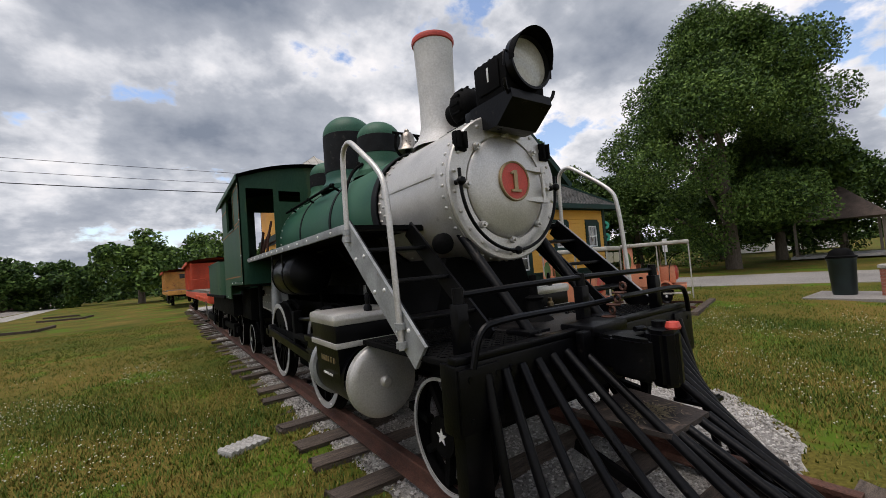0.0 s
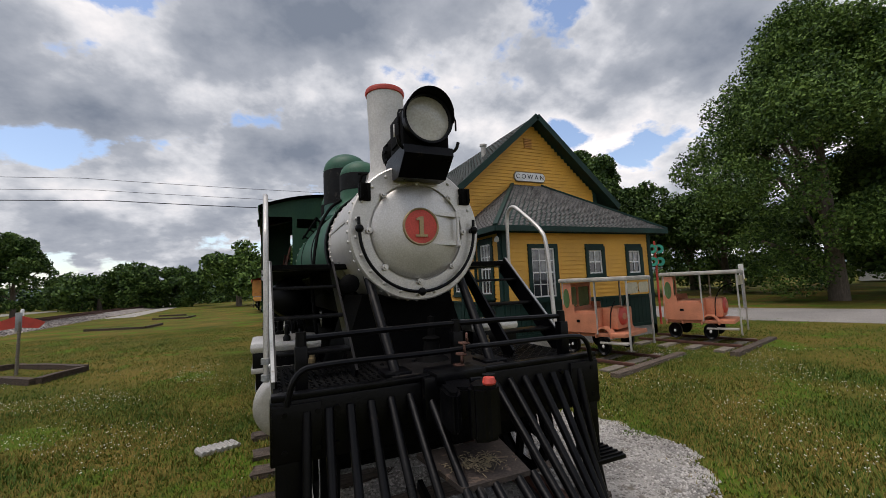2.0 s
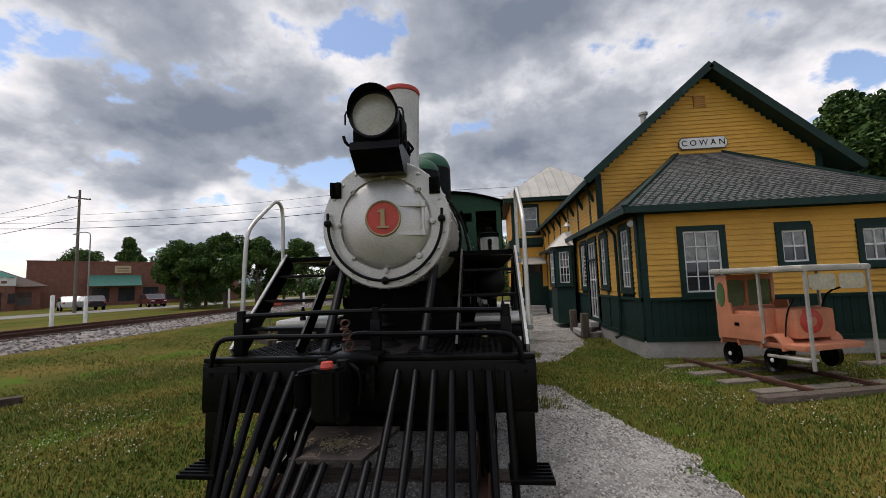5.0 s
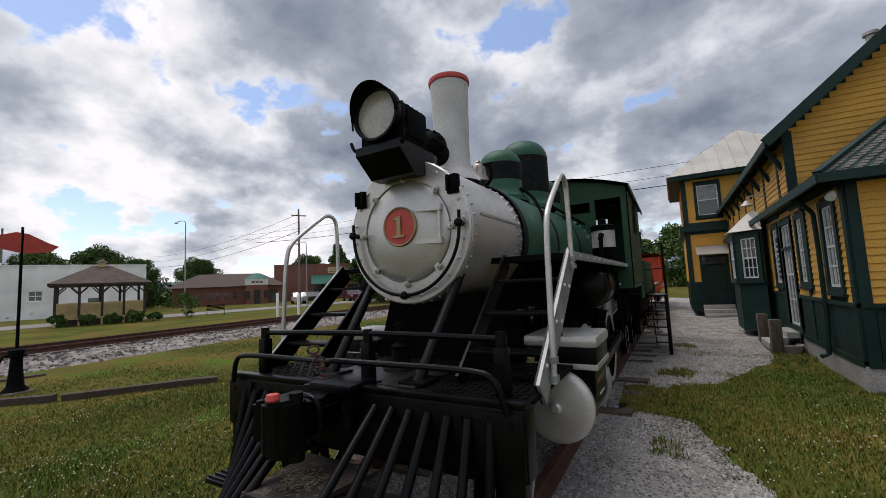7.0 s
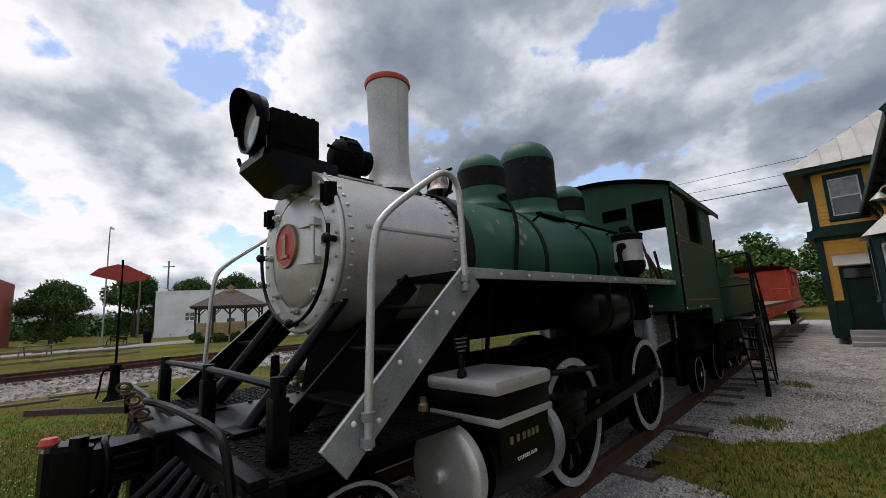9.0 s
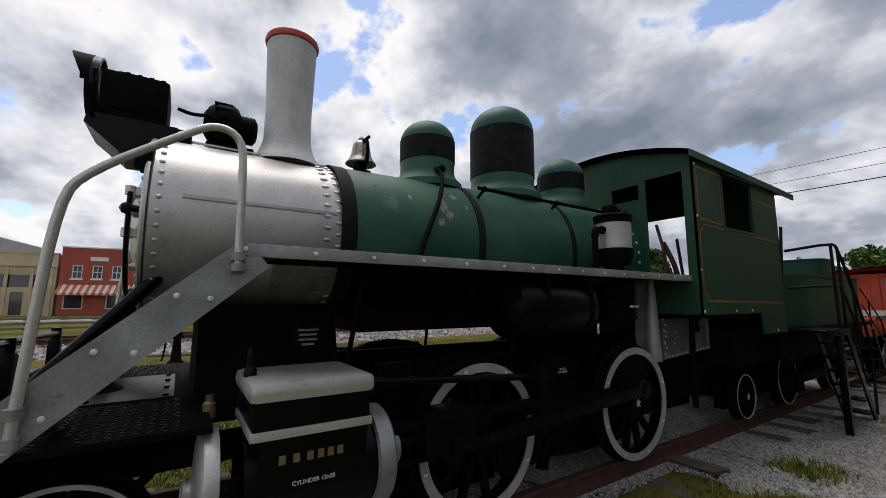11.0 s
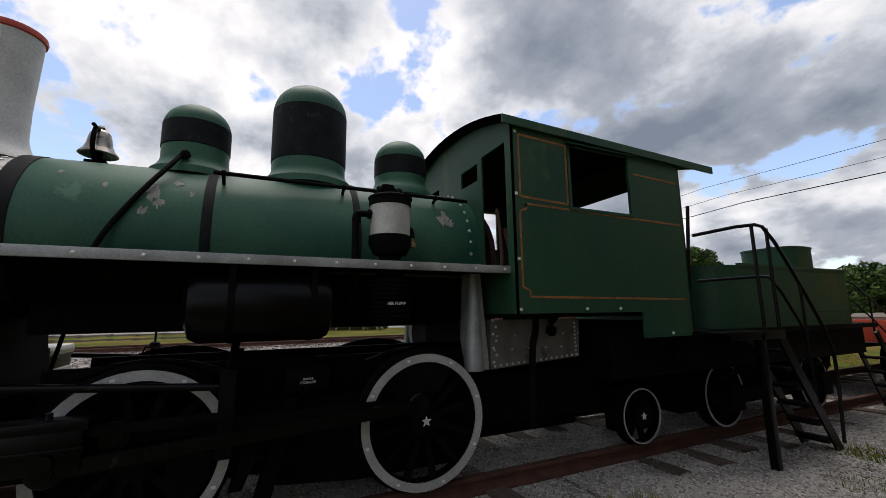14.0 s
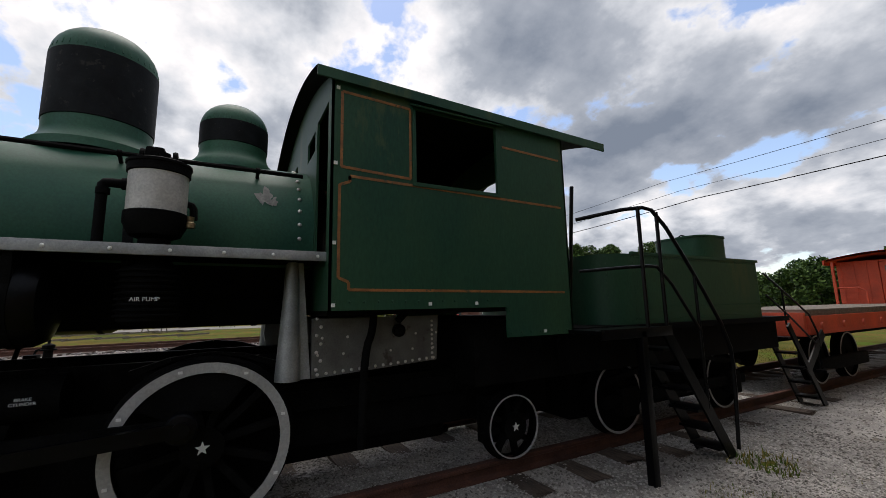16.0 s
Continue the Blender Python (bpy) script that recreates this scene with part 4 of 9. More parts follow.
    for s in (-1, 1):
        for y in (0.86, 2.83):
            wheel(s * 0.81, y, RAIL_TOP + 0.51, 0.51, 0.072, 12, 0.042, "spoked driving wheel with a white rim")
        wheel(s * 0.79, -0.98, RAIL_TOP + 0.35, 0.35, 0.03, 8, 0.05, "leading wheel with a white rim")
        wheel(s * 0.79, 4.86, RAIL_TOP + 0.275, 0.275, 0.022, 8, 0.04, "trailing wheel with a white rim")
        # rods and crosshead
        pins = ((1.12, 0.87), (2.94, 0.87))
        part("side_rod", bar(B(), (s * 0.945, *pins[0]), (s * 0.945, *pins[1]), 0.035, 0.075), SOOT, L, smooth=False)
        part("main_rod", prism(B(), [(0.84, 0.71), (2.90, 0.825), (2.90, 0.905), (0.84, 0.79)], "x", s * 1.0, s * 1.045), BLACK, L, smooth=False)
        for y, zz, x in ((2.92, 0.865, 0.99), (0.86, 0.75, 1.0), (*pins[0], 0.935)):
            part("rod_bearing", lathe(B(), [(0, -0.05), (0.085, -0.05), (0.085, 0.03), (0.075, 0.042), (0.045, 0.045), (0.045, 0.07), (0, 0.07)], (s * x, y, zz), (s, 0, 0), 20), BLACK, L)
        cross = part("crosshead", bx(B(), s * 1.0 - 0.06, s * 1.0 + 0.06, 0.64, 1.01, 0.74, 0.95, 0.02), BLACK, L)
        part("crosshead_shoe", bx(B(), s * 1.0 - 0.08, s * 1.0 + 0.08, 0.61, 1.03, 0.945, 1.0, 0.008), BLACK, cross)
        part("crosshead_flange", bx(B(), s * 1.0 - 0.075, s * 1.0 + 0.075, 0.63, 1.02, 0.84, 0.865, 0.006), BLACK, cross)
        part("oil_cup", cyl(B(), (s * 1.0, 0.84, 1.0), (s * 1.0, 0.84, 1.035), 0.02, 0.016, 10), BLACK, cross)
        part("wrist_pin", cyl(B(), (s * 1.05, 0.86, 0.80), (s * 1.085, 0.86, 0.80), 0.05, 0.042, 16), BLACK, cross)
        part("guide_bar", bx(B(), s * 0.99 - 0.035, s * 0.99 + 0.035, 0.28, 1.66, 0.895, 0.945, 0.004), SOOT, L)
        part("guide_bar", bx(B(), s * 0.97 - 0.03, s * 0.97 + 0.03, 0.28, 1.62, 0.70, 0.735, 0.004), SOOT, L)
        part("guide_yoke", bx(B(), s * 0.97 - 0.05, s * 0.97 + 0.05, 1.62, 1.71, 0.68, 1.19, 0.01), SOOT, L)
        part("piston_rod", cyl(B(), (s * 0.99, 0.25, 0.84), (s * 0.99, 0.66, 0.84), 0.03, 0.03, 12), SOOT, L)
        part("valve_rod", cyl(B(), (s * 0.97, 0.30, 1.19), (s * 0.95, 1.66, 1.09), 0.024, 0.024, 10), BLACK, L)
        part("frame_rail", bx(B(), min(s * 0.48, s * 0.58), max(s * 0.48, s * 0.58), -1.40, 5.4, 0.78, 0.92, 0.006), SOOT, L)
        for y in (0.86, 2.83):
            bm = B()
            for q in (-1, 1):
                cyl(bm, (s * 0.66, y + q * 0.12, 0.92), (s * 0.66, y + q * 0.12, 1.20), 0.055, 0.05, 12)
            parts("spring_hanger", bm, SOOT, L)
            bm = B()
            for k in range(2):
                pts = [(s * 0.66, y + t * (0.42 - k * 0.07), 1.22 - k * 0.018 - 0.09 * t * t + 0.02) for t in (-1, -0.5, 0, 0.5, 1)]
                for a, b in zip(pts, pts[1:]):
                    bar(bm, a, b, 0.07, 0.045)
            part("leaf_spring", bm, SOOT, L, smooth=False)
        part("pedestal", bx(B(), s * 0.60 - 0.06, s * 0.60 + 0.06, 4.66, 5.06, 0.30, 0.72, 0.02), SOOT, L)
    for y in (0.86, 2.83, -0.98, 4.86):
        z = RAIL_TOP + {0.86: 0.51, 2.83: 0.51, -0.98: 0.35, 4.86: 0.275}[y]
        part("axle", cyl(B(), (-0.80, y, z), (0.80, y, z), 0.08, 0.08, 16), SOOT, L)
    bm = bx(B(), -0.40, 0.40, 0.2, 3.4, 1.42, 1.62, 0.02)
    part("boiler_belly", bm, SOOT, L)
    for s in (-1, 1):
        part("upper_frame", bx(B(), s * 0.43 - 0.03, s * 0.43 + 0.03, 0.30, 4.40, 0.92, 1.20, 0.008), SOOT, L)
    for s in (-1, 1):
        part("frame_plate", prism(B(), [(-0.3, 0.62), (0.28, 0.62), (0.42, 0.24), (1.30, 0.24), (1.42, 0.52), (1.62, 0.52), (1.72, 0.30), (2.36, 0.24), (3.30, 0.24), (3.42, 0.50), (5.2, 0.50), (5.3, 0.80), (-0.3, 0.80)], "x", min(s * 0.46, s * 0.50), max(s * 0.46, s * 0.50)), SOOT, L, smooth=False)
        part("brake_hanger", bar(B(), (s * 0.70, 1.78, 0.95), (s * 0.74, 1.62, 0.32), 0.06, 0.10), SOOT, L, smooth=False)
        part("brake_shoe", prism(B(), [(1.40, 0.42), (1.48, 0.42), (1.56, 0.62), (1.52, 0.86), (1.42, 0.86), (1.46, 0.62)], "x", min(s * 0.72, s * 0.82), max(s * 0.72, s * 0.82)), SOOT, L, smooth=False)
    part("brake_rigging", cyl(B(), (0.2, 1.0, 0.34), (0.2, 4.6, 0.36), 0.035, 0.035, 10), SOOT, L)
    part("drain_pan", bx(B(), -0.40, 0.40, 2.1, 4.5, 0.36, 0.62, 0.03), SOOT, L)
    part("cab_underframe", bx(B(), -0.92, 0.92, 4.46, 5.52, 0.86, 1.42, 0.02), SOOT, L)
    part("draw_casting", bx(B(), -0.5, 0.5, 5.2, 5.75, 0.45, 0.95, 0.03), SOOT, L)
    part("ash_pan", prism(B(), [(-0.60, 0.98), (0.60, 0.98), (0.42, 0.60), (-0.42, 0.60)], "y", 3.35, 4.55), SOOT, L, smooth=False)
    for y in (0.35, 1.7, 3.3, 4.3):
        part("frame_spreader", bx(B(), -0.50, 0.50, y - 0.06, y + 0.06, 0.74, 0.98, 0.01), SOOT, L)
    for y, yy in ((0.1, 0.45), (1.45, 1.85)):
        bm = B()
        for s in (-1, 1):
            tube(bm, [(s * 0.72, y, 1.85), (s * 0.70, y - 0.05, 1.5), (s * 0.66, y - 0.14, 0.95)], 0.017, 8)
        parts("hanger_rod", bm, SOOT, L)
    # firebox side and casing
    for s in (-1, 1):
        bm = B()
        prism(bm, [(3.33, 1.88), (3.43, 1.88), (3.50, 1.04), (3.34, 1.04), (3.30, 1.3)], "x", min(s * 0.62, s * 0.78), max(s * 0.62, s * 0.78))
        lathe(bm, [(0, 0), (0.035, 0.0), (0.05, 0.15), (0.085, 0.84), (0, 0.84)], (s * 0.78, 3.36, 1.88), (0, -0.02, -1), 20)
        fb = part("firebox_corner", bm, SILVER_DULL, L, "riveted grey firebox corner")
        fp = part("firebox_side", prism(B(), [(3.40, 1.04), (4.40, 1.10), (4.42, 1.46), (3.40, 1.46)], "x", min(s * 0.74, s * 0.80), max(s * 0.74, s * 0.80)), SOOTY, L, "sooty grey riveted firebox side sheet", smooth=False)
        bm = B()
        for k in range(16):
            rivet(bm, (s * 0.80, 3.44 + k * 0.062, 1.065 + k * 0.0036), (s, 0, 0), 0.013)
            if k % 3 == 0:
                rivet(bm, (s * 0.80, 3.44 + k * 0.062, 1.20), (s, 0, 0), 0.011)
                rivet(bm, (s * 0.80, 3.47 + k * 0.062, 1.32), (s, 0, 0), 0.011)
        for k in range(9):
            rivet(bm, (s * 0.80, 3.43 + 0.03 * (k % 2), 1.10 + k * 0.06), (s, 0, 0), 0.014)
            rivet(bm, (s * 0.80, 4.36, 1.12 + k * 0.037), (s, 0, 0), 0.012)
        part("firebox_studs", bm, SILVER, fp)
        part("blowdown_pipe", tube(B(), [(s * 0.90, 3.86, 1.62), (s * 0.90, 3.85, 1.36), (s * 0.92, 3.78, 1.22), (s * 0.92, 3.76, 0.55)], 0.03, 10), SOOT, L)
        bm = B()
        lathe(bm, [(0.05, 0), (0.05, 0.04), (0.03, 0.06), (0, 0.06)], (s * 0.80, 4.02, 1.35), (s, 0, 0), 12)
        bar(bm, (s * 0.84, 4.0, 1.42), (s * 0.84, 4.1, 1.52), 0.03, 0.05)
        part("blowoff_cock", bm, SOOT, L)
    # air reservoir and pump on the right-hand side, reservoir on both
    for s in (-1, 1):
        ar = part("air_reservoir", lathe(B(), [(0, 0), (0.12, 0.01), (0.22, 0.05), (0.245, 0.10), (0.245, 0.84), (0.22, 0.89), (0.12, 0.93), (0, 0.94)], (s * 0.86, 1.08, 1.60), (0, 1, 0), 40), BLACK, L, "black air reservoir slung under the running board")
        for y in (1.33, 1.86):
            bm = lathe(B(), [(0.246, 0), (0.251, 0.002), (0.251, 0.038), (0.246, 0.04)], (s * 0.86, y, 1.60), (0, 1, 0), 40)
            bar(bm, (s * 1.09, y + 0.02, 1.66), (s * 1.10, y + 0.02, 1.88), 0.012, 0.04, (0, 1, 0))
            part("strap", bm, SOOT, ar)
    px, py = 0.93, 2.49
    bm = lathe(B(), [(0.155, 0), (0.155, 0.30)], (px, py, 2.08), (0, 0, 1), 36)
    ap = part("air_pump", bm, JACKET, L, "steam air pump with a pale silver jacket")
    bm = lathe(B(), [(0.10, -0.62), (0.15, -0.60), (0.15, -0.30), (0.10, -0.26), (0.08, -0.12), (0.13, -0.10), (0.165, -0.03), (0.165, 0.035), (0.156, 0.04), (0, 0.04)], (px, py, 2.08), (0, 0, 1), 32)
    lathe(bm, [(0.156, 0.275), (0.165, 0.28), (0.165, 0.325), (0.172, 0.33), (0.172, 0.345), (0.14, 0.36), (0.05, 0.37), (0.05, 0.42), (0, 0.43)], (px, py, 2.08), (0, 0, 1), 32)
    for k in range(8):
        a = k * 0.785
        cyl(bm, (px + 0.13 * math.cos(a), py + 0.13 * math.sin(a), 2.42), (px + 0.13 * math.cos(a), py + 0.13 * math.sin(a), 2.455), 0.013, 0.013, 6)
    bx(bm, px - 0.05, px + 0.05, py - 0.08, py + 0.02, 2.42, 2.53, 0.02)
    for k in range(9):
        lathe(bm, [(0.15, 0), (0.168, 0.006), (0.168, 0.014), (0.15, 0.02)], (px, py, 1.50 + k * 0.032), (0, 0, 1), 28)
    parts("pump_casting", bm, SOOT, ap)
    bm = tube(B(), [(px, py - 0.14, 2.285), (px, py - 0.275, 2.285), (px, py - 0.285, 2.27), (px, py - 0.285, 1.93)], 0.027, 10, 1)
    cyl(bm, (px, py - 0.285, 2.215), (px, py - 0.285, 2.25), 0.035, 0.035, 12)
    cyl(bm, (px, py - 0.19, 2.285), (px, py - 0.16, 2.285), 0.037, 0.037, 12)
    tube(bm, [(px - 0.02, py + 0.16, 2.20), (px - 0.02, py + 0.20, 2.19), (px - 0.02, py + 0.205, 2.10)], 0.022, 8, 1)
    for q in (-0.10, 0.08):
        lathe(bm, [(0, -0.012), (0.042, -0.012), (0.046, 0), (0.042, 0.012), (0, 0.012)], (px, py + q, 2.475), (0, 1, 0), 16)
        cyl(bm, (px, py + q, 2.475), (px, py - 0.03, 2.475), 0.012, 0.012, 8)
    parts("pump_pipe", bm, SOOT, ap)
    part("drain_cock", lathe(B(), [(0, 0), (0.028, 0), (0.030, 0.03), (0.02, 0.04), (0.024, 0.07), (0, 0.075)], (px + 0.02, py + 0.19, 2.04), (0, 0, 1), 12), BRASS, ap, "tarnished brass drain cock")
    letters("lettering", "AIR PUMP", 0.032, Matrix.Translation((px + 0.17, py, 1.60)) @ pose(0, 0, 0, 90, 0, 90), WHITE, ap, 0.002)
    bk = part("brake_cylinder", lathe(B(), [(0, 0), (0.13, 0), (0.13, 0.3), (0, 0.3)], (0.62, 1.75, 1.06), (0, 1, 0), 24), SOOT, L)
    letters("lettering", "BRAKE\nCYLINDER", 0.024, Matrix.Translation((0.756, 1.90, 1.06)) @ pose(0, 0, 0, 90, 0, 90), WHITE, bk, 0.002)
    return L


LOCO = build_locomotive()

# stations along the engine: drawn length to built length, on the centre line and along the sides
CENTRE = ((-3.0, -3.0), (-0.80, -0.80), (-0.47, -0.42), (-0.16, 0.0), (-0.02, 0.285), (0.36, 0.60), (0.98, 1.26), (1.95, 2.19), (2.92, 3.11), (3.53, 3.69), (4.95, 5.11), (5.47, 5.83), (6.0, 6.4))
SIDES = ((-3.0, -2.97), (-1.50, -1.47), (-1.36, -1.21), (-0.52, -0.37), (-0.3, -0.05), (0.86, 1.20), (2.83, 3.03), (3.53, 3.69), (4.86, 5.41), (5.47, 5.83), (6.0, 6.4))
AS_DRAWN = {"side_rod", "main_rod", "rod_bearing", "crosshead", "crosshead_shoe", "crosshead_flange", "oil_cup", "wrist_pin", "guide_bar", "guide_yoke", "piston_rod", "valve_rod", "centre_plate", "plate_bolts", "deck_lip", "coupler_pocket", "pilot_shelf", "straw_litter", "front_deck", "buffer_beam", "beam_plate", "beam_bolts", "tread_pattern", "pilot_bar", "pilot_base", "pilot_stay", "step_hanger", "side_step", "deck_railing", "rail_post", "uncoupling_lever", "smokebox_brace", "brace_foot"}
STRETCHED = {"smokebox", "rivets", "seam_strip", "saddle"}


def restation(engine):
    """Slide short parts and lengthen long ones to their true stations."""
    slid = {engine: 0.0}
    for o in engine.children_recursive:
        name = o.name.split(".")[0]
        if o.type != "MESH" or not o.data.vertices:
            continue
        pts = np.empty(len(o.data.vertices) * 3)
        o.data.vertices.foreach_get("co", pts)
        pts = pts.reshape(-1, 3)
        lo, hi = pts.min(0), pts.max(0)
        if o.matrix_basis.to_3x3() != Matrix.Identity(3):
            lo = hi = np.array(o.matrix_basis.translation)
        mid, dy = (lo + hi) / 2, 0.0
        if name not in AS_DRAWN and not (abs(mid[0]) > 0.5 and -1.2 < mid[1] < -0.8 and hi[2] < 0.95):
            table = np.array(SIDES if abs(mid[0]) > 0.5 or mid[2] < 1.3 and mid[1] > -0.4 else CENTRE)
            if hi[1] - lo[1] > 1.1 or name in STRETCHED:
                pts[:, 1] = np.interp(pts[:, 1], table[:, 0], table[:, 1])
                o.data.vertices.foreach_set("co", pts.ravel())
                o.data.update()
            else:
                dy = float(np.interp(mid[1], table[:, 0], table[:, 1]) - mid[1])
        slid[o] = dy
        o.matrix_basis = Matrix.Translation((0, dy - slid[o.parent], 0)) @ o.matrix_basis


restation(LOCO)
for sx in (-1, 1):
    arc = [(0.565 * math.cos(radians(q)), AX + 0.565 * math.sin(radians(q))) for q in range(-47, -17, 3)]
    arc += [(0.545 * math.cos(radians(q)), AX + 0.545 * math.sin(radians(q))) for q in range(-20, -50, -3)]
    sheet = part("saddle_sheet", prism(B(), [(sx * u, v) for u, v in arc], "y", -0.14, 0.27), SILVER_DULL, LOCO, "riveted grey sheet beneath the smokebox")
    bm = B()
    for q in (-22, -32, -42):
        for y in (-0.11, -0.06, 0.06, 0.18, 0.24):
            if q in (-22, -42) or y in (-0.11, 0.24):
                d = (sx * math.cos(radians(q)), 0, math.sin(radians(q)))
                rivet(bm, (0.565 * d[0], y, AX + 0.565 * d[2]), d, 0.013)
    part("plate_rivets", bm, SILVER_DULL, sheet)


# ---- cab ----
def build_cab(L):
    Y0, Y1, X, YN = 3.69, 5.83, 1.205, 5.11
    def side_z(y):
        return 3.145 - 0.025 * (y - Y0)
    def crown(x, y):
        return side_z(y) + 0.24 * (1 - (x / X) ** 2)
    t = 0.018
    for s in (-1, 1):
        # side sheet with a window opening: five panels round the hole
        wy0, wy1, wz0, wz1 = 4.32, 5.06, 2.45, 3.03
        bm = B()
        a, b = min(s * X, s * (X - t)), max(s * X, s * (X - t))
        prism(bm, [(Y0, 1.515), (wy0, 1.515), (wy0, side_z(wy0)), (Y0, side_z(Y0))], "x", a, b)
        prism(bm, [(wy0, 1.515), (YN, 1.515), (YN, wz0), (wy0, wz0)], "x", a, b)
        prism(bm, [(wy0, wz1), (wy1, wz1), (wy1, side_z(wy1)), (wy0, side_z(wy0))], "x", a, b)
        prism(bm, [(wy1, wz0), (YN, wz0), (YN, side_z(YN)), (wy1, side_z(wy1))], "x", a, b)
        prism(bm, [(YN, 1.275), (Y1, 1.275), (Y1, side_z(Y1)), (YN, side_z(YN))], "x", a, b)
        bmesh.ops.remove_doubles(bm, verts=bm.verts, dist=0.0005)
        side = part("cab_side", bm, GREEN_CAB, L, "faded green cab side with orange pinstripes", smooth=False)
        bm = B()
        e = s * (X + 0.006)
        for y0, y1, z0, z1 in ((wy0 - 0.03, wy1 + 0.03, wz0 - 0.03, wz0), (wy0 - 0.03, wy0, wz0, wz1), (wy1, wy1 + 0.03, wz0, wz1)):
            bx(bm, e - 0.006, e + 0.006, y0, y1, z0, z1, 0.002)
        prism(bm, [(s * X, wz1 + 0.03), (s * (X + 0.07), wz1 - 0.01), (s * (X + 0.075), wz1), (s * X, wz1 + 0.045)], "y", wy0 - 0.04, wy1 + 0.04)
        part("window_trim", bm, GREEN_CAB, side, smooth=False)
        bm = B()
        w = 0.019
        def line(pts):
            for (ya, za), (yb, zb) in zip(pts, pts[1:]):
                bar(bm, (s * (X + 0.001), ya, za), (s * (X + 0.001), yb, zb), w, 0.004, (s, 0, 0))
        q, PY = 0.07, Y0 + 0.06
        line([(PY + q, 2.40), (PY + q, 2.43), (Y1 - 0.06, 2.40)])
        line([(PY + q, 2.43), (PY + q, 2.39), (PY, 2.36), (PY, 1.73), (PY + q, 1.70), (PY + q, 1.65), (Y1 - 0.08, 1.635)])
        line([(wy0 - 0.045, 2.47), (PY + 0.01, 2.49), (PY + 0.01, 3.04), (wy0 - 0.045, 3.02), (wy0 - 0.045, 2.47)])
        line([(wy1 + 0.07, 2.87), (Y1 - 0.06, 2.85)])
        parts("pinstripe", bm, PINSTRIPE, side, "thin orange pinstripe", smooth=False)
        bm = B()
        for k in range(15):
            y = Y0 + 0.04 + k * 0.1
            if y < YN:
                rivet(bm, (s * X, y, 1.57), (s, 0, 0), 0.010)
        for k in range(7):
            rivet(bm, (s * X, YN + 0.04 + k * 0.1, 1.31), (s, 0, 0), 0.010)
        for k in range(26):
            y = Y0 + 0.02 + k * 0.082
            rivet(bm, (s * X, y, side_z(y) - 0.03), (s, 0, 0), 0.009)
        for k in range(3):
            rivet(bm, (s * X, YN + 0.025, 1.345 + k * 0.07), (s, 0, 0), 0.009)
        part("cab_rivets", bm, GREEN_CAB, side)
        bm = B()
        for y, z in ((Y0 + 0.03, 1.55), (Y0 + 0.03, 1.96), (Y0 + 0.03, 2.51), (4.42, 1.55), (4.82, 1.55), (5.5, 1.31), (Y0 + 0.04, 3.06)):
            bx(bm, s * X - 0.008, s * X + 0.008, y - 0.012, y + 0.012, z - 0.012, z + 0.012)
        part("bolt_heads", bm, WHITE, side, smooth=False)
    # front and back sheets with openings
    def end(y, name, back):
        bm = B()
        ya, yb = y, y + t
        n = 24
        zf = lambda x: crown(x, y)
        def top(x0, x1, z0):
            k = max(2, int(abs(x1 - x0) / 0.1))
            xs = [x0 + (x1 - x0) * q / k for q in range(k + 1)]
            prism(bm, [(x0, z0), (x1, z0)] + [(x, zf(x)) for x in xs[::-1]], "y", ya, yb)
        if back:
            for s in (-1, 1):
                prism(bm, [(s * 0.62, 1.515), (s * X, 1.275), (s * X, zf(X)), (s * 0.62, zf(0.62))], "y", ya, yb)
            top(-0.62, 0.62, 2.95)
        else:
            top(-0.28, 0.28, 1.515)
            for s in (-1, 1):
                top(min(s * 0.28, s * 0.62), max(s * 0.28, s * 0.62), 2.97)
                prism(bm, [(s * 0.28, 1.515), (s * 0.62, 1.515), (s * 0.62, 2.80), (s * 0.28, 2.80)], "y", ya, yb)
                prism(bm, [(s * 0.62, 1.515), (s * 0.70, 1.515), (s * 0.70, zf(0.7)), (s * 0.62, zf(0.62))], "y", ya, yb)
                top(min(s * 0.70, s * 1.10), max(s * 0.70, s * 1.10), 3.0)
                prism(bm, [(s * 0.70, 1.515), (s * 1.10, 1.515), (s * 1.10, 1.90), (s * 0.70, 1.90)], "y", ya, yb)
                prism(bm, [(s * 1.10, 1.515), (s * X, 1.515), (s * X, zf(X)), (s * 1.10, zf(1.05))], "y", ya, yb)
        bmesh.ops.remove_doubles(bm, verts=bm.verts, dist=0.0005)
        part(name, bm, GREEN_CAB, L, smooth=False)
    end(Y0, "cab_front", False)
    end(Y1 - 0.02, "cab_back", True)
    # roof
    bm = B()
    n = 20
    XR = X + 0.035
    for lift, flip in ((0.03, 1), (0.0, -1)):
        rows = [[bm.verts.new((XR * (-1 + 2 * k / n), y, side_z(y) + 0.24 * (1 - (-1 + 2 * k / n) ** 2) + lift)) for k in range(n + 1)] for y in (Y0 - 0.11, 4.2, 4.9, 5.6, 6.36)]
        for A, C in zip(rows, rows[1:]):
            for k in range(n):
                q = (A[k], A[k + 1], C[k + 1], C[k])
                bm.faces.new(q if flip > 0 else q[::-1])
    roof = part("cab_roof", bm, SOOT, L, "curved black cab roof")
    for s in (-1, 1):
        bm = bar(B(), (s * (XR + 0.004), Y0 - 0.11, side_z(Y0 - 0.11) - 0.012), (s * (XR + 0.004), 6.36, side_z(6.36) - 0.012), 0.016, 0.075)
        part("roof_edge", bm, GREEN_CAB, roof, smooth=False)
    # inside
    part("cab_floor", bx(B(), -1.1, 1.1, Y0 + 0.02, Y1, 1.48, 1.515), SOOT, L, smooth=False)
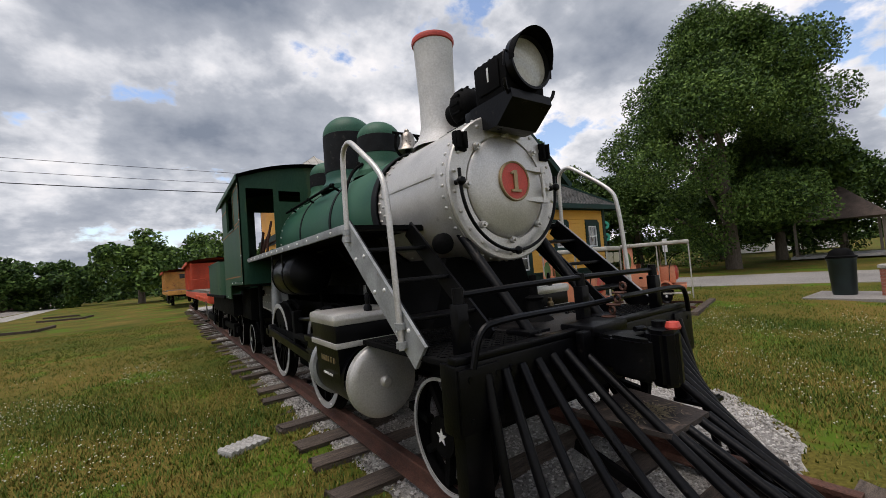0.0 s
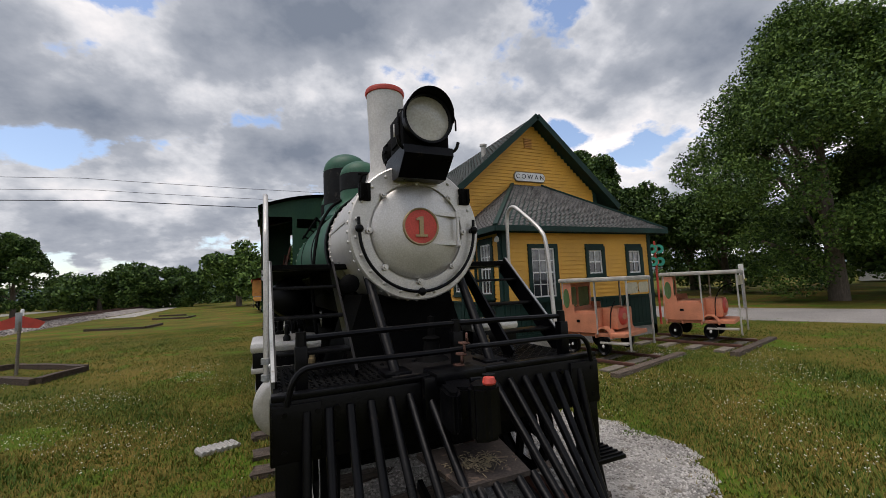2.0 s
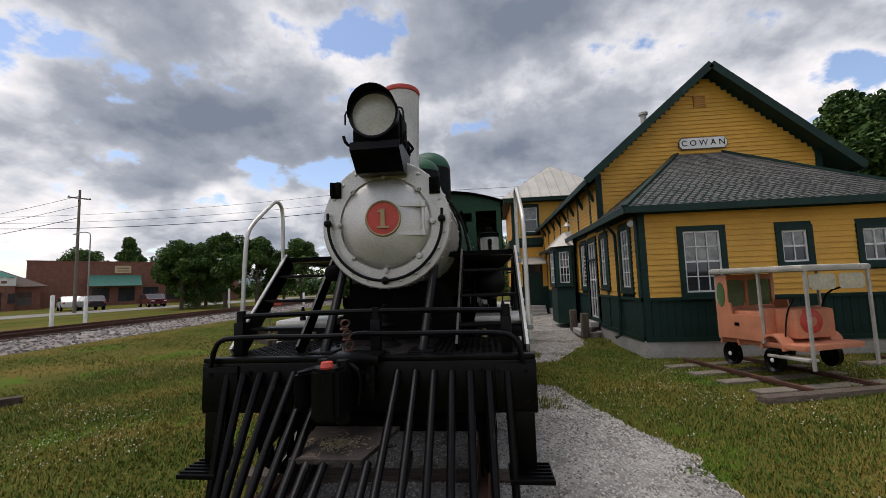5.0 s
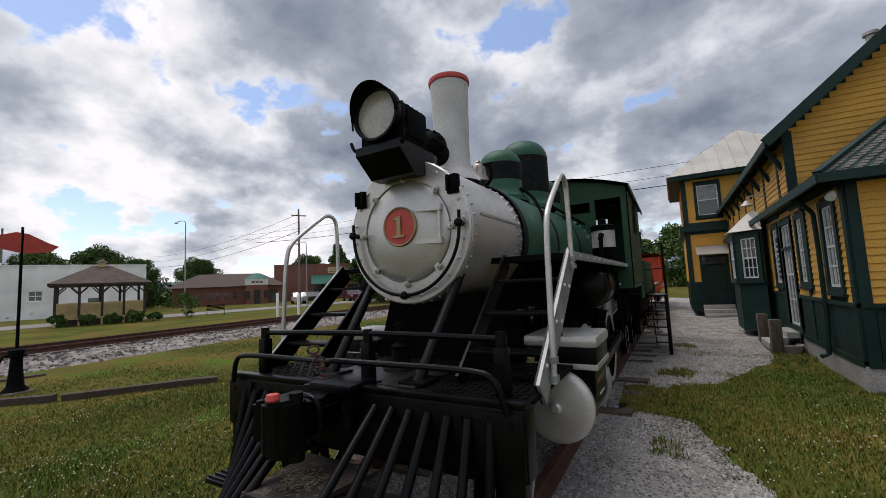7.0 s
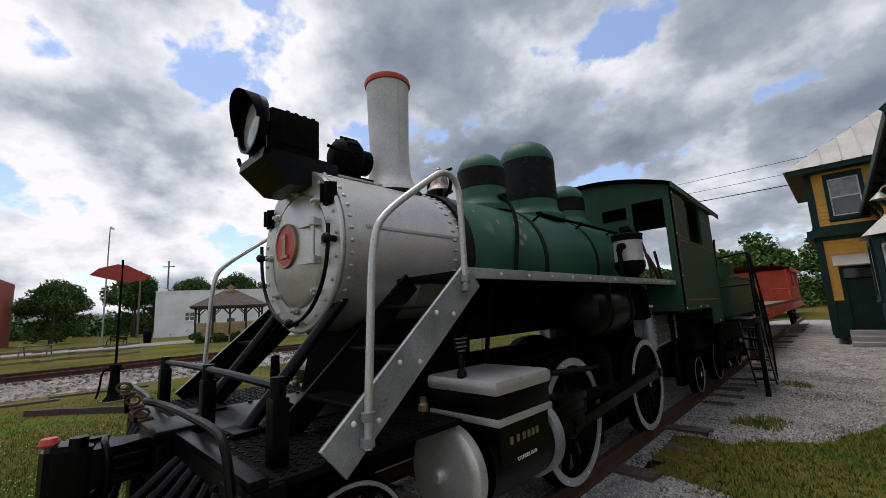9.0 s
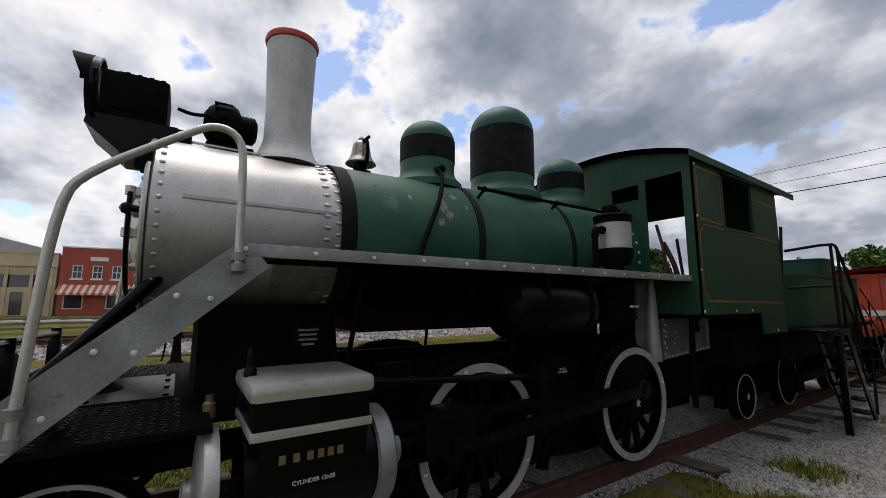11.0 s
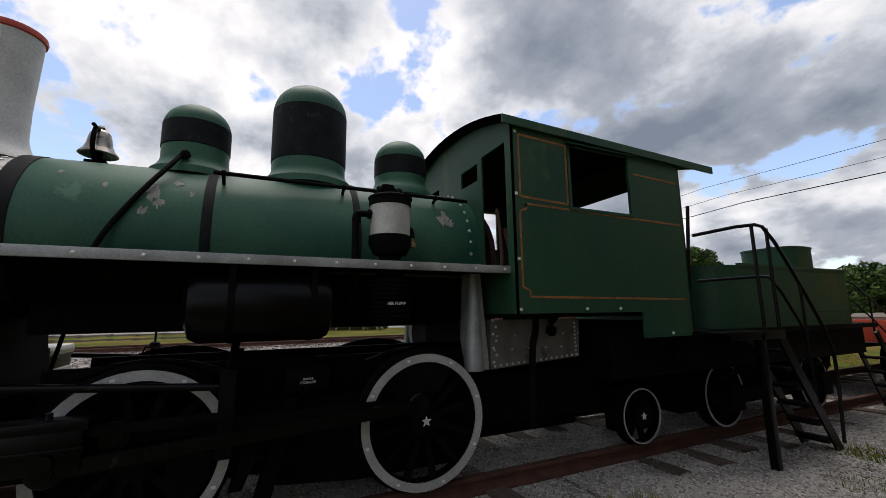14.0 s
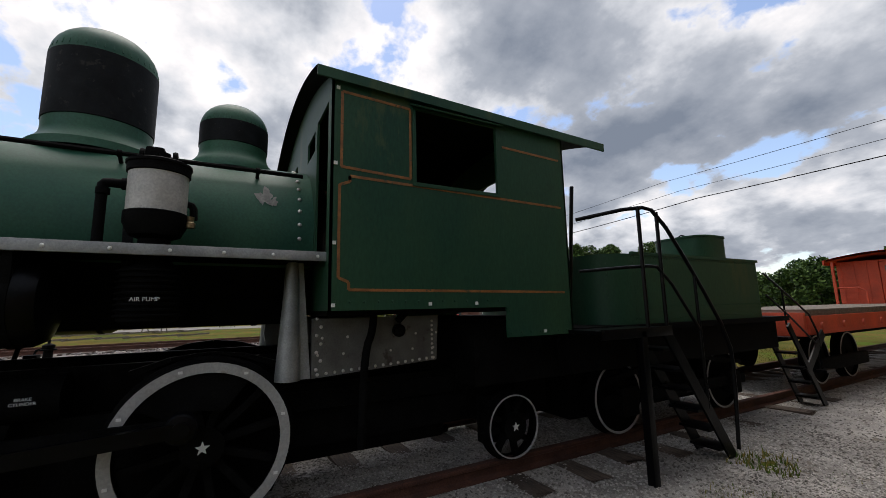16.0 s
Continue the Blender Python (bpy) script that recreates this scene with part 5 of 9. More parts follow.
    part("backhead", lathe(B(), [(0.0, 0), (0.50, 0), (0.58, -0.05), (0.60, -0.12)], (0, 3.95, 2.05), (0, 1, 0), 40), RUSTY, L)
    bm = B()
    for s in (-1, 1):
        tube(bm, [(s * 0.80, 3.80, 1.5), (s * 0.82, 3.82, 2.1), (s * 0.72, 3.84, 2.5)], 0.018, 8)
        tube(bm, [(s * 0.92, 3.9, 1.6), (s * 0.88, 3.9, 2.0), (s * 0.75, 3.9, 2.3)], 0.028, 8)
        bar(bm, (s * 0.95, 3.95, 1.55), (s * 0.80, 4.1, 2.35), 0.02, 0.04)
    parts("cab_piping", bm, RUSTY, L)
    for s in (-1, 1):
        bm = bx(B(), min(s * 0.7, s * 1.08), max(s * 0.7, s * 1.08), 4.55, 5.05, 1.88, 1.96, 0.02)
        bx(bm, min(s * 0.75, s * 1.10), max(s * 0.75, s * 1.10), 4.6, 5.0, 1.515, 1.88)
        part("cab_seat", bm, SOOT, L)


build_cab(LOCO)


# ---- tender, stairs and cars behind ----
def small_wheel(L, x, y, r):
    s = 1 if x > 0 else -1
    w = part("wheel", lathe(B(), [(0, 0.03), (0.07, 0.05), (0.07, 0.02), (r - 0.04, 0.0), (r - 0.03, 0.05), (r, 0.05), (r, -0.05), (r + 0.025, -0.055), (r + 0.02, -0.08), (0, -0.08)], (x, y, RAIL_TOP + r), (s, 0, 0), 40), SOOT, L)
    part("white_rim", lathe(B(), [(r - 0.002, 0.049), (r - 0.002, 0.055), (r - 0.024, 0.055), (r - 0.024, 0.045)], (x, y, RAIL_TOP + r), (s, 0, 0), 40), TYRE_WHITE, w, "white painted wheel rim")


def build_tender():
    t = thing("tender", "green riveted water tender coupled behind the cab", "tender")
    x, y0, y1, z0, z1, r = 1.21, 6.32, 9.15, 1.32, 2.02, 0.36
    out = []
    for cx, cy, a0 in ((x - r, y0 + r, -90), (x - r, y1 - 0.05, 0), (-x + r, y1 - 0.05, 90), (-x + r, y0 + r, 180)):
        rr = r if cy < 7.0 else 0.05
        for k in range(7):
            a = radians(a0 + 15 * k)
            out.append((cx + (r - rr if cx > 0 else rr - r) + rr * math.cos(a), cy + rr * math.sin(a)))
    tank = part("tank", prism(B(), out, "z", z0, z1), GREEN_CAB, t, "dark green riveted tank")
    bm = B()
    for k in range(54):
        for z in (z0 + 0.05, z1 - 0.03, z0 + 0.17):
            rivet(bm, (x, y0 + r + k * 0.045, z), (1, 0, 0), 0.008)
    for k in range(12):
        rivet(bm, (x, y0 + r + 0.02, z0 + 0.06 + k * 0.05), (1, 0, 0), 0.008)
        rivet(bm, (x, y1 - 0.07, z0 + 0.06 + k * 0.05), (1, 0, 0), 0.008)
        rivet(bm, (x - r + r * 0.707, y0 + r - r * 0.707, z0 + 0.06 + k * 0.05), (0.7, -0.7, 0), 0.008)
    part("tank_rivets", bm, GREEN_CAB, tank)
    bm = B()
    for s in (-1, 1):
        bar(bm, (s * (x - 0.005), y0 + r, z1 + 0.008), (s * (x - 0.005), y1, z1 + 0.008), 0.03, 0.03)
        bar(bm, (s * (x + 0.003), y0 + r, z0 + 0.13), (s * (x + 0.003), y1, z0 + 0.13), 0.008, 0.02)
    parts("tank_beading", bm, GREEN_CAB, tank, smooth=False)
    HX, HY = 0.62, 8.72
    ring = [(HX + 0.36 * math.copysign(abs(math.cos(radians(a))) ** 0.6, math.cos(radians(a))), HY + 0.36 * math.copysign(abs(math.sin(radians(a))) ** 0.6, math.sin(radians(a)))) for a in range(0, 360, 12)]
    hatch = part("water_hatch", prism(B(), ring, "z", z1 - 0.01, z1 + 0.34), GREEN_CAB, t)
    part("hatch_lid", prism(B(), [(HX + (a - HX) * 1.03, HY + (b - HY) * 1.03) for a, b in ring], "z", z1 + 0.341, z1 + 0.362), GREEN_CAB, hatch)
    part("hatch_grip", tube(B(), [(HX, HY - 0.2, z1 + 0.35), (HX, HY - 0.2, z1 + 0.41), (HX, HY - 0.05, z1 + 0.41), (HX, HY - 0.05, z1 + 0.35)], 0.01, 6, 1), BLACK, t)
    part("tender_deck", bx(B(), -1.24, 1.24, 5.86, 9.75, 1.26, 1.32, 0.006), SOOT, t)
    part("tender_sill", bx(B(), -1.08, 1.08, 5.9, 9.75, 0.90, 1.26, 0.01), SOOT, t)
    part("tender_bolster", bx(B(), -0.62, 0.62, 6.3, 9.4, 0.34, 0.90, 0.03), SOOT, t)
    for s in (-1, 1):
        for yc in (6.78, 8.75):
            small_wheel(t, s * 0.80, yc, 0.36)
        bm = bx(B(), s * 0.93 - 0.03, s * 0.93 + 0.03, 6.45, 9.05, 0.50, 0.62, 0.01)
        for yc in (6.78, 8.75):
            bx(bm, s * 0.94 - 0.06, s * 0.94 + 0.06, yc - 0.12, yc + 0.12, 0.40, 0.68, 0.02)
        bar(bm, (s * 0.93, 6.5, 0.76), (s * 0.93, 7.75, 0.92), 0.05, 0.05)
        bar(bm, (s * 0.93, 9.0, 0.76), (s * 0.93, 7.75, 0.92), 0.05, 0.05)
        part("truck_frame", bm, SOOT, t, smooth=False)
    for y in (6.78, 8.75):
        part("axle", cyl(B(), (-0.8, y, RAIL_TOP + 0.36), (0.8, y, RAIL_TOP + 0.36), 0.06, 0.06, 12), SOOT, t)
    part("tool_box", bx(B(), -0.9, 0.9, 9.35, 9.65, 1.32, 1.46, 0.01), SOOT, t)
    return t


def build_platform():
    t = thing("visitor_stairs", "black steel visitor stairs with pipe handrails beside the tender", "stairs")
    X0, X1 = 1.25, 1.57
    part("landing", bx(B(), X0, X1 + 0.02, 5.72, 6.62, 1.28, 1.31, 0.004), BLACK, t)
    part("landing_edge", bx(B(), X1 + 0.02, X1 + 0.035, 5.72, 6.62, 1.24, 1.32, 0.003), BLACK, t)
    for x in (X0 + 0.02, X1):
        part("stringer", bar(B(), (x, 6.58, 1.27), (x, 7.50, -0.06), 0.022, 0.11), BLACK, t, smooth=False)
    part("post", bx(B(), X1 - 0.035, X1 + 0.035, 6.20, 6.27, -0.06, 1.29, 0.004), BLACK, t)
    for k in range(6):
        y, z = 6.64 + k * 0.138, 1.11 - k * 0.19
        part("tread", bx(B(), X0 + 0.03, X1 - 0.01, y - 0.11, y + 0.11, z - 0.012, z + 0.012, 0.003), BLACK, t)
    bm = B()
    x = X1
    tube(bm, [(1.22, 5.93, 2.30), (x, 6.34, 2.39), (x, 6.60, 2.37), (x, 7.10, 1.80), (x, 7.58, 1.16), (x, 7.60, 0.80), (x, 7.52, 0.12)], 0.018, 8, 1)
    tube(bm, [(1.22, 5.93, 1.82), (x, 6.34, 1.85), (x, 6.60, 1.85), (x, 7.12, 1.24)], 0.015, 8, 1)
    for y, z in ((6.34, 2.38), (6.60, 2.36)):
        cyl(bm, (x, y, 1.30), (x, y, z), 0.017, 0.017, 8)
    cyl(bm, (x, 7.10, 0.55), (x, 7.10, 1.78), 0.015, 0.015, 8)
    parts("handrail", bm, BLACK, t, "black pipe handrail")
    part("foot_block", bx(B(), X0 - 0.12, X1 + 0.1, 7.36, 7.66, -0.10, -0.01, 0.01), WOOD, t)
    part("grab_iron", tube(B(), [(1.14, 5.85, 1.3), (1.21, 5.92, 2.62)], 0.018, 8, 0), BLACK, t)


def build_caboose(name, y0, body, trim, label, deck0, zt):
    t = thing(name, label, "caboose")
    yd, y1, yc0, yc1 = deck0, y0 + 6.2, y0, y0 + 4.6
    X = 1.12
    part("deck", bx(B(), -X, X, yd, y1, 1.28, 1.36, 0.006), WOOD, t, "grey plank deck")
    for k in range(int((y1 - yd) / 0.25)):
        part("plank", bx(B(), -X - 0.01, X + 0.01, yd + k * 0.25 + 0.006, yd + k * 0.25 + 0.244, 1.36, 1.385), WOOD, t, smooth=False)
    for s in (-1, 1):
        part("side_sill", bx(B(), s * X - 0.03, s * X + 0.03, yd, y1, 1.02, 1.29, 0.006), body, t)
        bm = B()
        for k in range(7):
            cyl(bm, (s * (X + 0.03), yd + 0.4 + k * 0.8, 1.14), (s * (X + 0.05), yd + 0.4 + k * 0.8, 1.14), 0.06, 0.05, 10)
        parts("stake_pocket", bm, body, t)
    part("end_sill", bx(B(), -X, X, yd - 0.08, yd, 1.0, 1.34, 0.01), body, t)
    # cabin
    z0, z1 = 1.385, zt
    def wall(bm, pts, axis, a, b):
        prism(bm, pts, axis, a, b)
    for s in (-1, 1):
        bm = B()
        a, b = min(s * 1.2, s * 1.14), max(s * 1.2, s * 1.14)
        for ya, yb, za, zb in ((yc0, yc0 + 0.9, z0, z1), (yc0 + 0.9, yc0 + 1.5, z0, z1 - 0.66), (yc0 + 0.9, yc0 + 1.5, z1 - 0.16, z1), (yc0 + 1.5, yc0 + 3.0, z0, z1), (yc0 + 3.0, yc0 + 3.6, z0, z1 - 0.66), (yc0 + 3.0, yc0 + 3.6, z1 - 0.16, z1), (yc0 + 3.6, yc1, z0, z1)):
            bx(bm, a, b, ya, yb, za, zb)
        for k in range(10):
            bx(bm, s * 1.2 - 0.012, s * 1.2 + 0.012, yc0 + 0.1 + k * 0.49, yc0 + 0.14 + k * 0.49, z0, z1)
        part("side_wall", bm, body, t, smooth=False)
        for ya in (yc0 + 0.9, yc0 + 3.0):
            part("window_pane", bx(B(), s * 1.17 - 0.01, s * 1.17 + 0.01, ya, ya + 0.6, z1 - 0.66, z1 - 0.16), GLASSD, t, smooth=False)
    for y in (yc0, yc1):
        bm = B()
        bx(bm, -1.2, -0.30, y - 0.03, y + 0.03, z0, z1)
        bx(bm, 0.30, 1.2, y - 0.03, y + 0.03, z0, z1)
        bx(bm, -0.30, 0.30, y - 0.03, y + 0.03, z1 - 0.05, z1)
        parts("end_wall", bm, body, t, smooth=False)
        bm = B()
        for k in range(9):
            x = -1.1 + k * 0.275
            if abs(x) > 0.33:
                bx(bm, x - 0.015, x + 0.015, y - 0.045, y - 0.025, z0, z1)
        parts("batten", bm, body, t, smooth=False)
        bm = B()
        for q in range(4):
            bar(bm, (-1.15, y - 0.05, z0 + 0.15 + q * 0.2), (-0.75, y - 0.05, z0 + 0.15 + q * 0.2), 0.02, 0.02)
        parts("ladder_rung", bm, body, t, smooth=False)
        d = part("door", bx(B(), -0.29, 0.29, y - 0.01, y + 0.02, z0, z1 - 0.06, 0.004), body, t)
        part("door_pane", bx(B(), -0.18, 0.18, y - 0.02, y - 0.008, z1 - 0.55, z1 - 0.18), GLASSD, d, smooth=False)
    bm = B()
    n = 12
    for lift, f in ((0.06, 1), (0.0, -1)):
        rows = [[bm.verts.new((1.32 * (-1 + 2 * k / n), y, z1 + 0.16 * (1 - (-1 + 2 * k / n) ** 2) + lift)) for k in range(n + 1)] for y in (yc0 - 0.55, yc1 + 0.3)]
        for k in range(n):
            q = (rows[0][k], rows[0][k + 1], rows[1][k + 1], rows[1][k])
            bm.faces.new(q if f > 0 else q[::-1])
    for s in (-1, 1):
        bx(bm, s * 1.32 - 0.02, s * 1.32 + 0.02, yc0 - 0.55, yc1 + 0.3, z1 - 0.08, z1 + 0.06)
    part("roof", bm, trim, t)
    part("smoke_jack", cyl(B(), (0.4, yc0 + 3.6, z1 + 0.1), (0.4, yc0 + 3.6, z1 + 0.5), 0.09, 0.09, 14), SOOT, t)
    for s in (-1, 1):
        part("porch_post", bx(B(), s * 1.15 - 0.03, s * 1.15 + 0.03, yc0 - 0.5, yc0 - 0.44, 1.38, z1), body, t)
        part("porch_rail", tube(B(), [(s * 1.15, yc0 - 0.47, 1.85), (s * 0.5, yc0 - 0.47, 1.85), (s * 0.5, yc0 - 0.47, 1.4)], 0.02, 6, 1), body, t)
        part("ladder_step", bx(B(), s * 1.2 - 0.06, s * 1.2 + 0.06, yd + 0.02, yd + 0.3, 0.5, 0.54), BLACK, t)
        part("brace_rod", bar(B(), (s * 1.2, yd - 0.4, 0.55), (s * 1.2, yd + 0.25, 1.05), 0.02, 0.12), BLACK, t, smooth=False)
        for y in (yd + 1.0, yd + 2.2, y1 - 2.2, y1 - 1.0):
            small_wheel(t, s * 0.8, y, 0.38)
        part("truck_side", bx(B(), s * 0.93 - 0.05, s * 0.93 + 0.05, yd + 0.6, yd + 2.6, 0.42, 0.62, 0.03), SOOT, t)
        part("truck_side", bx(B(), s * 0.93 - 0.05, s * 0.93 + 0.05, y1 - 2.6, y1 - 0.6, 0.42, 0.62, 0.03), SOOT, t)
    part("underframe", bx(B(), -0.5, 0.5, yd, y1, 0.85, 1.28, 0.02), SOOT, t)


def build_rear_steps():
    t = thing("rear_stairs", "short black timber stairs with a thin handrail behind the tender", "stairs")
    for x in (0.92, 1.20):
        part("stringer", bar(B(), (x, 9.78, 1.20), (x, 10.62, -0.04), 0.024, 0.09), BLACK, t, smooth=False)
    for k in range(5):
        y, z = 9.86 + k * 0.145, 1.02 - k * 0.21
        part("tread", bx(B(), 0.935, 1.185, y - 0.09, y + 0.09, z - 0.014, z + 0.014, 0.003), BLACK, t)
    bm = tube(B(), [(1.20, 9.30, 1.88), (1.20, 9.80, 1.64), (1.20, 10.64, 1.22), (1.20, 10.60, 0.55)], 0.013, 6, 1)
    tube(bm, [(1.20, 9.30, 1.60), (1.20, 9.80, 1.34), (1.20, 10.62, 0.86)], 0.012, 6, 0)
    cyl(bm, (1.20, 9.74, 1.20), (1.20, 9.74, 1.66), 0.012, 0.012, 8)
    parts("handrail", bm, BLACK, t, "thin black pipe handrail")
    part("foot_block", bx(B(), 0.85, 1.40, 10.52, 10.85, -0.10, 0.06, 0.012), WOOD, t, "weathered timber foot block")


build_tender()
build_platform()
build_rear_steps()
build_caboose("red_caboose", 19.4, CABOOSE, CABOOSE, "faded red wooden caboose with an open plank deck", 10.55, 2.62)
OCHRE = mat("faded_orange_yellow_paint", (0.55, 0.26, 0.06), 0.65, 0, 0.2, 3, 50, 0.1, wear=(0.35, 0.1, 0.05), wear_at=0.6)
build_caboose("yellow_caboose", 36.0, OCHRE, CABOOSE, "faded yellow and red caboose farther along the track", 33.2, 2.8)
bpy.data.objects["yellow_caboose"].matrix_world = pose(0.4, 0, 0, 0, 0, 2.2)


# ---- depot ----


def window(parent, x0, x1, z0, z1, place, rows=2, cols=3, lower=True):
    """A sash window on a plane; place turns (u, depth, z) into the world; depth points out of the wall."""
    w = new("window")
    w.parent = parent
    w.matrix_basis = place
    def p(name, bm, m, label=""):
        return part(name, bm, m, w, label, smooth=False)
    f = 0.10
    bm = B()
    for a, b, c, d in ((x0 - f, x0, z0 - f, z1 + f), (x1, x1 + f, z0 - f, z1 + f), (x0, x1, z1, z1 + f), (x0, x1, z0 - f, z0)):
        bx(bm, a, b, -0.045, 0.03, c, d)
    bx(bm, x0 - f - 0.03, x1 + f + 0.03, -0.07, 0.03, z0 - f - 0.03, z0 - f + 0.012)
    p("window_frame", bm, DGREEN)
    zm = (z0 + z1) / 2
    bm = B()
    e = 0.035
    for a, b, c, d in ((x0, x0 + e, z0, z1), (x1 - e, x1, z0, z1), (x0 + e, x1 - e, z0, z0 + e), (x0 + e, x1 - e, z1 - e, z1), (x0 + e, x1 - e, zm - e / 2, zm + e / 2)):
        bx(bm, a, b, -0.012, 0.02, c, d)
    q = 0.009
    for k in range(1, cols):
        x = x0 + e + (x1 - x0 - 2 * e) * k / cols
        bx(bm, x - q, x + q, -0.008, 0.012, z0 + e, zm - e / 2)
        bx(bm, x - q, x + q, -0.008, 0.012, zm + e / 2, z1 - e)
    for k in range(1, rows):
        for lo, hi in ((z0 + e, zm - e / 2), (zm + e / 2, z1 - e)):
            z = lo + (hi - lo) * k / rows
            bx(bm, x0 + e, x1 - e, -0.007, 0.011, z - q, z + q)
    p("sash", bm, WHITE, "white sash bars")
    p("pane", bx(B(), x0 + e * 0.5, x1 - e * 0.5, 0.012, 0.018, zm, z1 - e * 0.5), PANE, "pane with a pale blind behind")
    p("pane", bx(B(), x0 + e * 0.5, x1 - e * 0.5, 0.012, 0.018, z0 + e * 0.5, zm), GLASSD)


def siding(bm, u0, u1, z0, z1, holes, place, pitch=0.105):
    """Lapped boards on a wall plane, cut round rectangular holes. Returns nothing; adds to bm."""
    n = int(math.ceil((z1(0.5 * (u0 + u1)) - z0) / pitch)) if callable(z1) else int(round((z1 - z0) / pitch))
    for k in range(n):
        a, b = z0 + k * pitch, z0 + (k + 1) * pitch
        spans = [(u0, u1)]
        if callable(z1):
            us = [u0 + (u1 - u0) * q / 200 for q in range(201)]
            ok = [u for u in us if z1(u) >= b - 0.02]
            if not ok:
                continue
            spans = [(ok[0], ok[-1])]
        for h0, h1, g0, g1 in holes:
            if a < g1 and b > g0:
                nxt = []
                for s0, s1 in spans:
                    if h0 > s0:
                        nxt.append((s0, min(s1, h0)))
                    if h1 < s1:
                        nxt.append((max(s0, h1), s1))
                spans = [(p, q) for p, q in nxt if q - p > 0.01]
        for s0, s1 in spans:
            vs = [bm.verts.new(place @ Vector(c)) for c in ((s0, -0.022, a), (s1, -0.022, a), (s1, -0.004, b), (s0, -0.004, b), (s0, 0.0, a), (s1, 0.0, a))]
            bm.faces.new((vs[0], vs[1], vs[2], vs[3]))
            bm.faces.new((vs[4], vs[5], vs[1], vs[0]))


def shingles(bm, quad, rows, pitch=0.2):
    """Stepped courses over a roof plane given by its lower edge (a, b) and upper edge (d, c)."""
    a, b, c, d = (Vector(p) for p in quad)
    nrm = (b - a).cross(d - a).normalized()
    if nrm.z < 0:
        nrm = -nrm
    rng = random.Random(int(a.x * 100) + rows)
    for k in range(rows):
        f0, f1 = k / rows, min(1, (k + 1.15) / rows)
        l0, r0, l1, r1 = a.lerp(d, f0), b.lerp(c, f0), a.lerp(d, f1), b.lerp(c, f1)
        n = max(1, int((r0 - l0).length / pitch))
        for q in range(n):
            s0, s1 = q / n + 0.006, (q + 1) / n - 0.006
            lift = 0.012 + rng.uniform(0, 0.006)
            vs = [bm.verts.new(p) for p in (l0.lerp(r0, s0) + nrm * lift, l0.lerp(r0, s1) + nrm * lift, l1.lerp(r1, s1) + nrm * 0.004, l1.lerp(r1, s0) + nrm * 0.004, l0.lerp(r0, s0), l0.lerp(r0, s1))]
            bm.faces.new(vs[:4])
            bm.faces.new((vs[4], vs[5], vs[1], vs[0]))


def slab(bm, quad, t):
    """A sheet of thickness t under a quad."""
    q = [Vector(p) for p in quad]
    n = (q[1] - q[0]).cross(q[3] - q[0]).normalized()
    if n.z < 0:
        n = -n
    lo = [bm.verts.new(p - n * t) for p in q]
    hi = [bm.verts.new(p) for p in q]
    fs = [bm.faces.new(hi), bm.faces.new(lo[::-1])]
    for k in range(4):
        fs.append(bm.faces.new((lo[k], lo[(k + 1) % 4], hi[(k + 1) % 4], hi[k])))
    bmesh.ops.recalc_face_normals(bm, faces=fs)


def wall_with_holes(bm, u0, u1, z0, z1, holes, place, t=0.15):
    us = sorted({u0, u1, *[h for q in holes for h in q[:2]]})
    zs = sorted({z0, z1, *[h for q in holes for h in q[2:]]})
    for ua, ub in zip(us, us[1:]):
        for za, zb in zip(zs, zs[1:]):
            mu, mz = (ua + ub) / 2, (za + zb) / 2
            if any(h[0] < mu < h[1] and h[2] < mz < h[3] for h in holes):
                continue
            bx(bm, ua, ub, 0, t, za, zb, 0, place)
    bmesh.ops.remove_doubles(bm, verts=bm.verts, dist=0.0005)


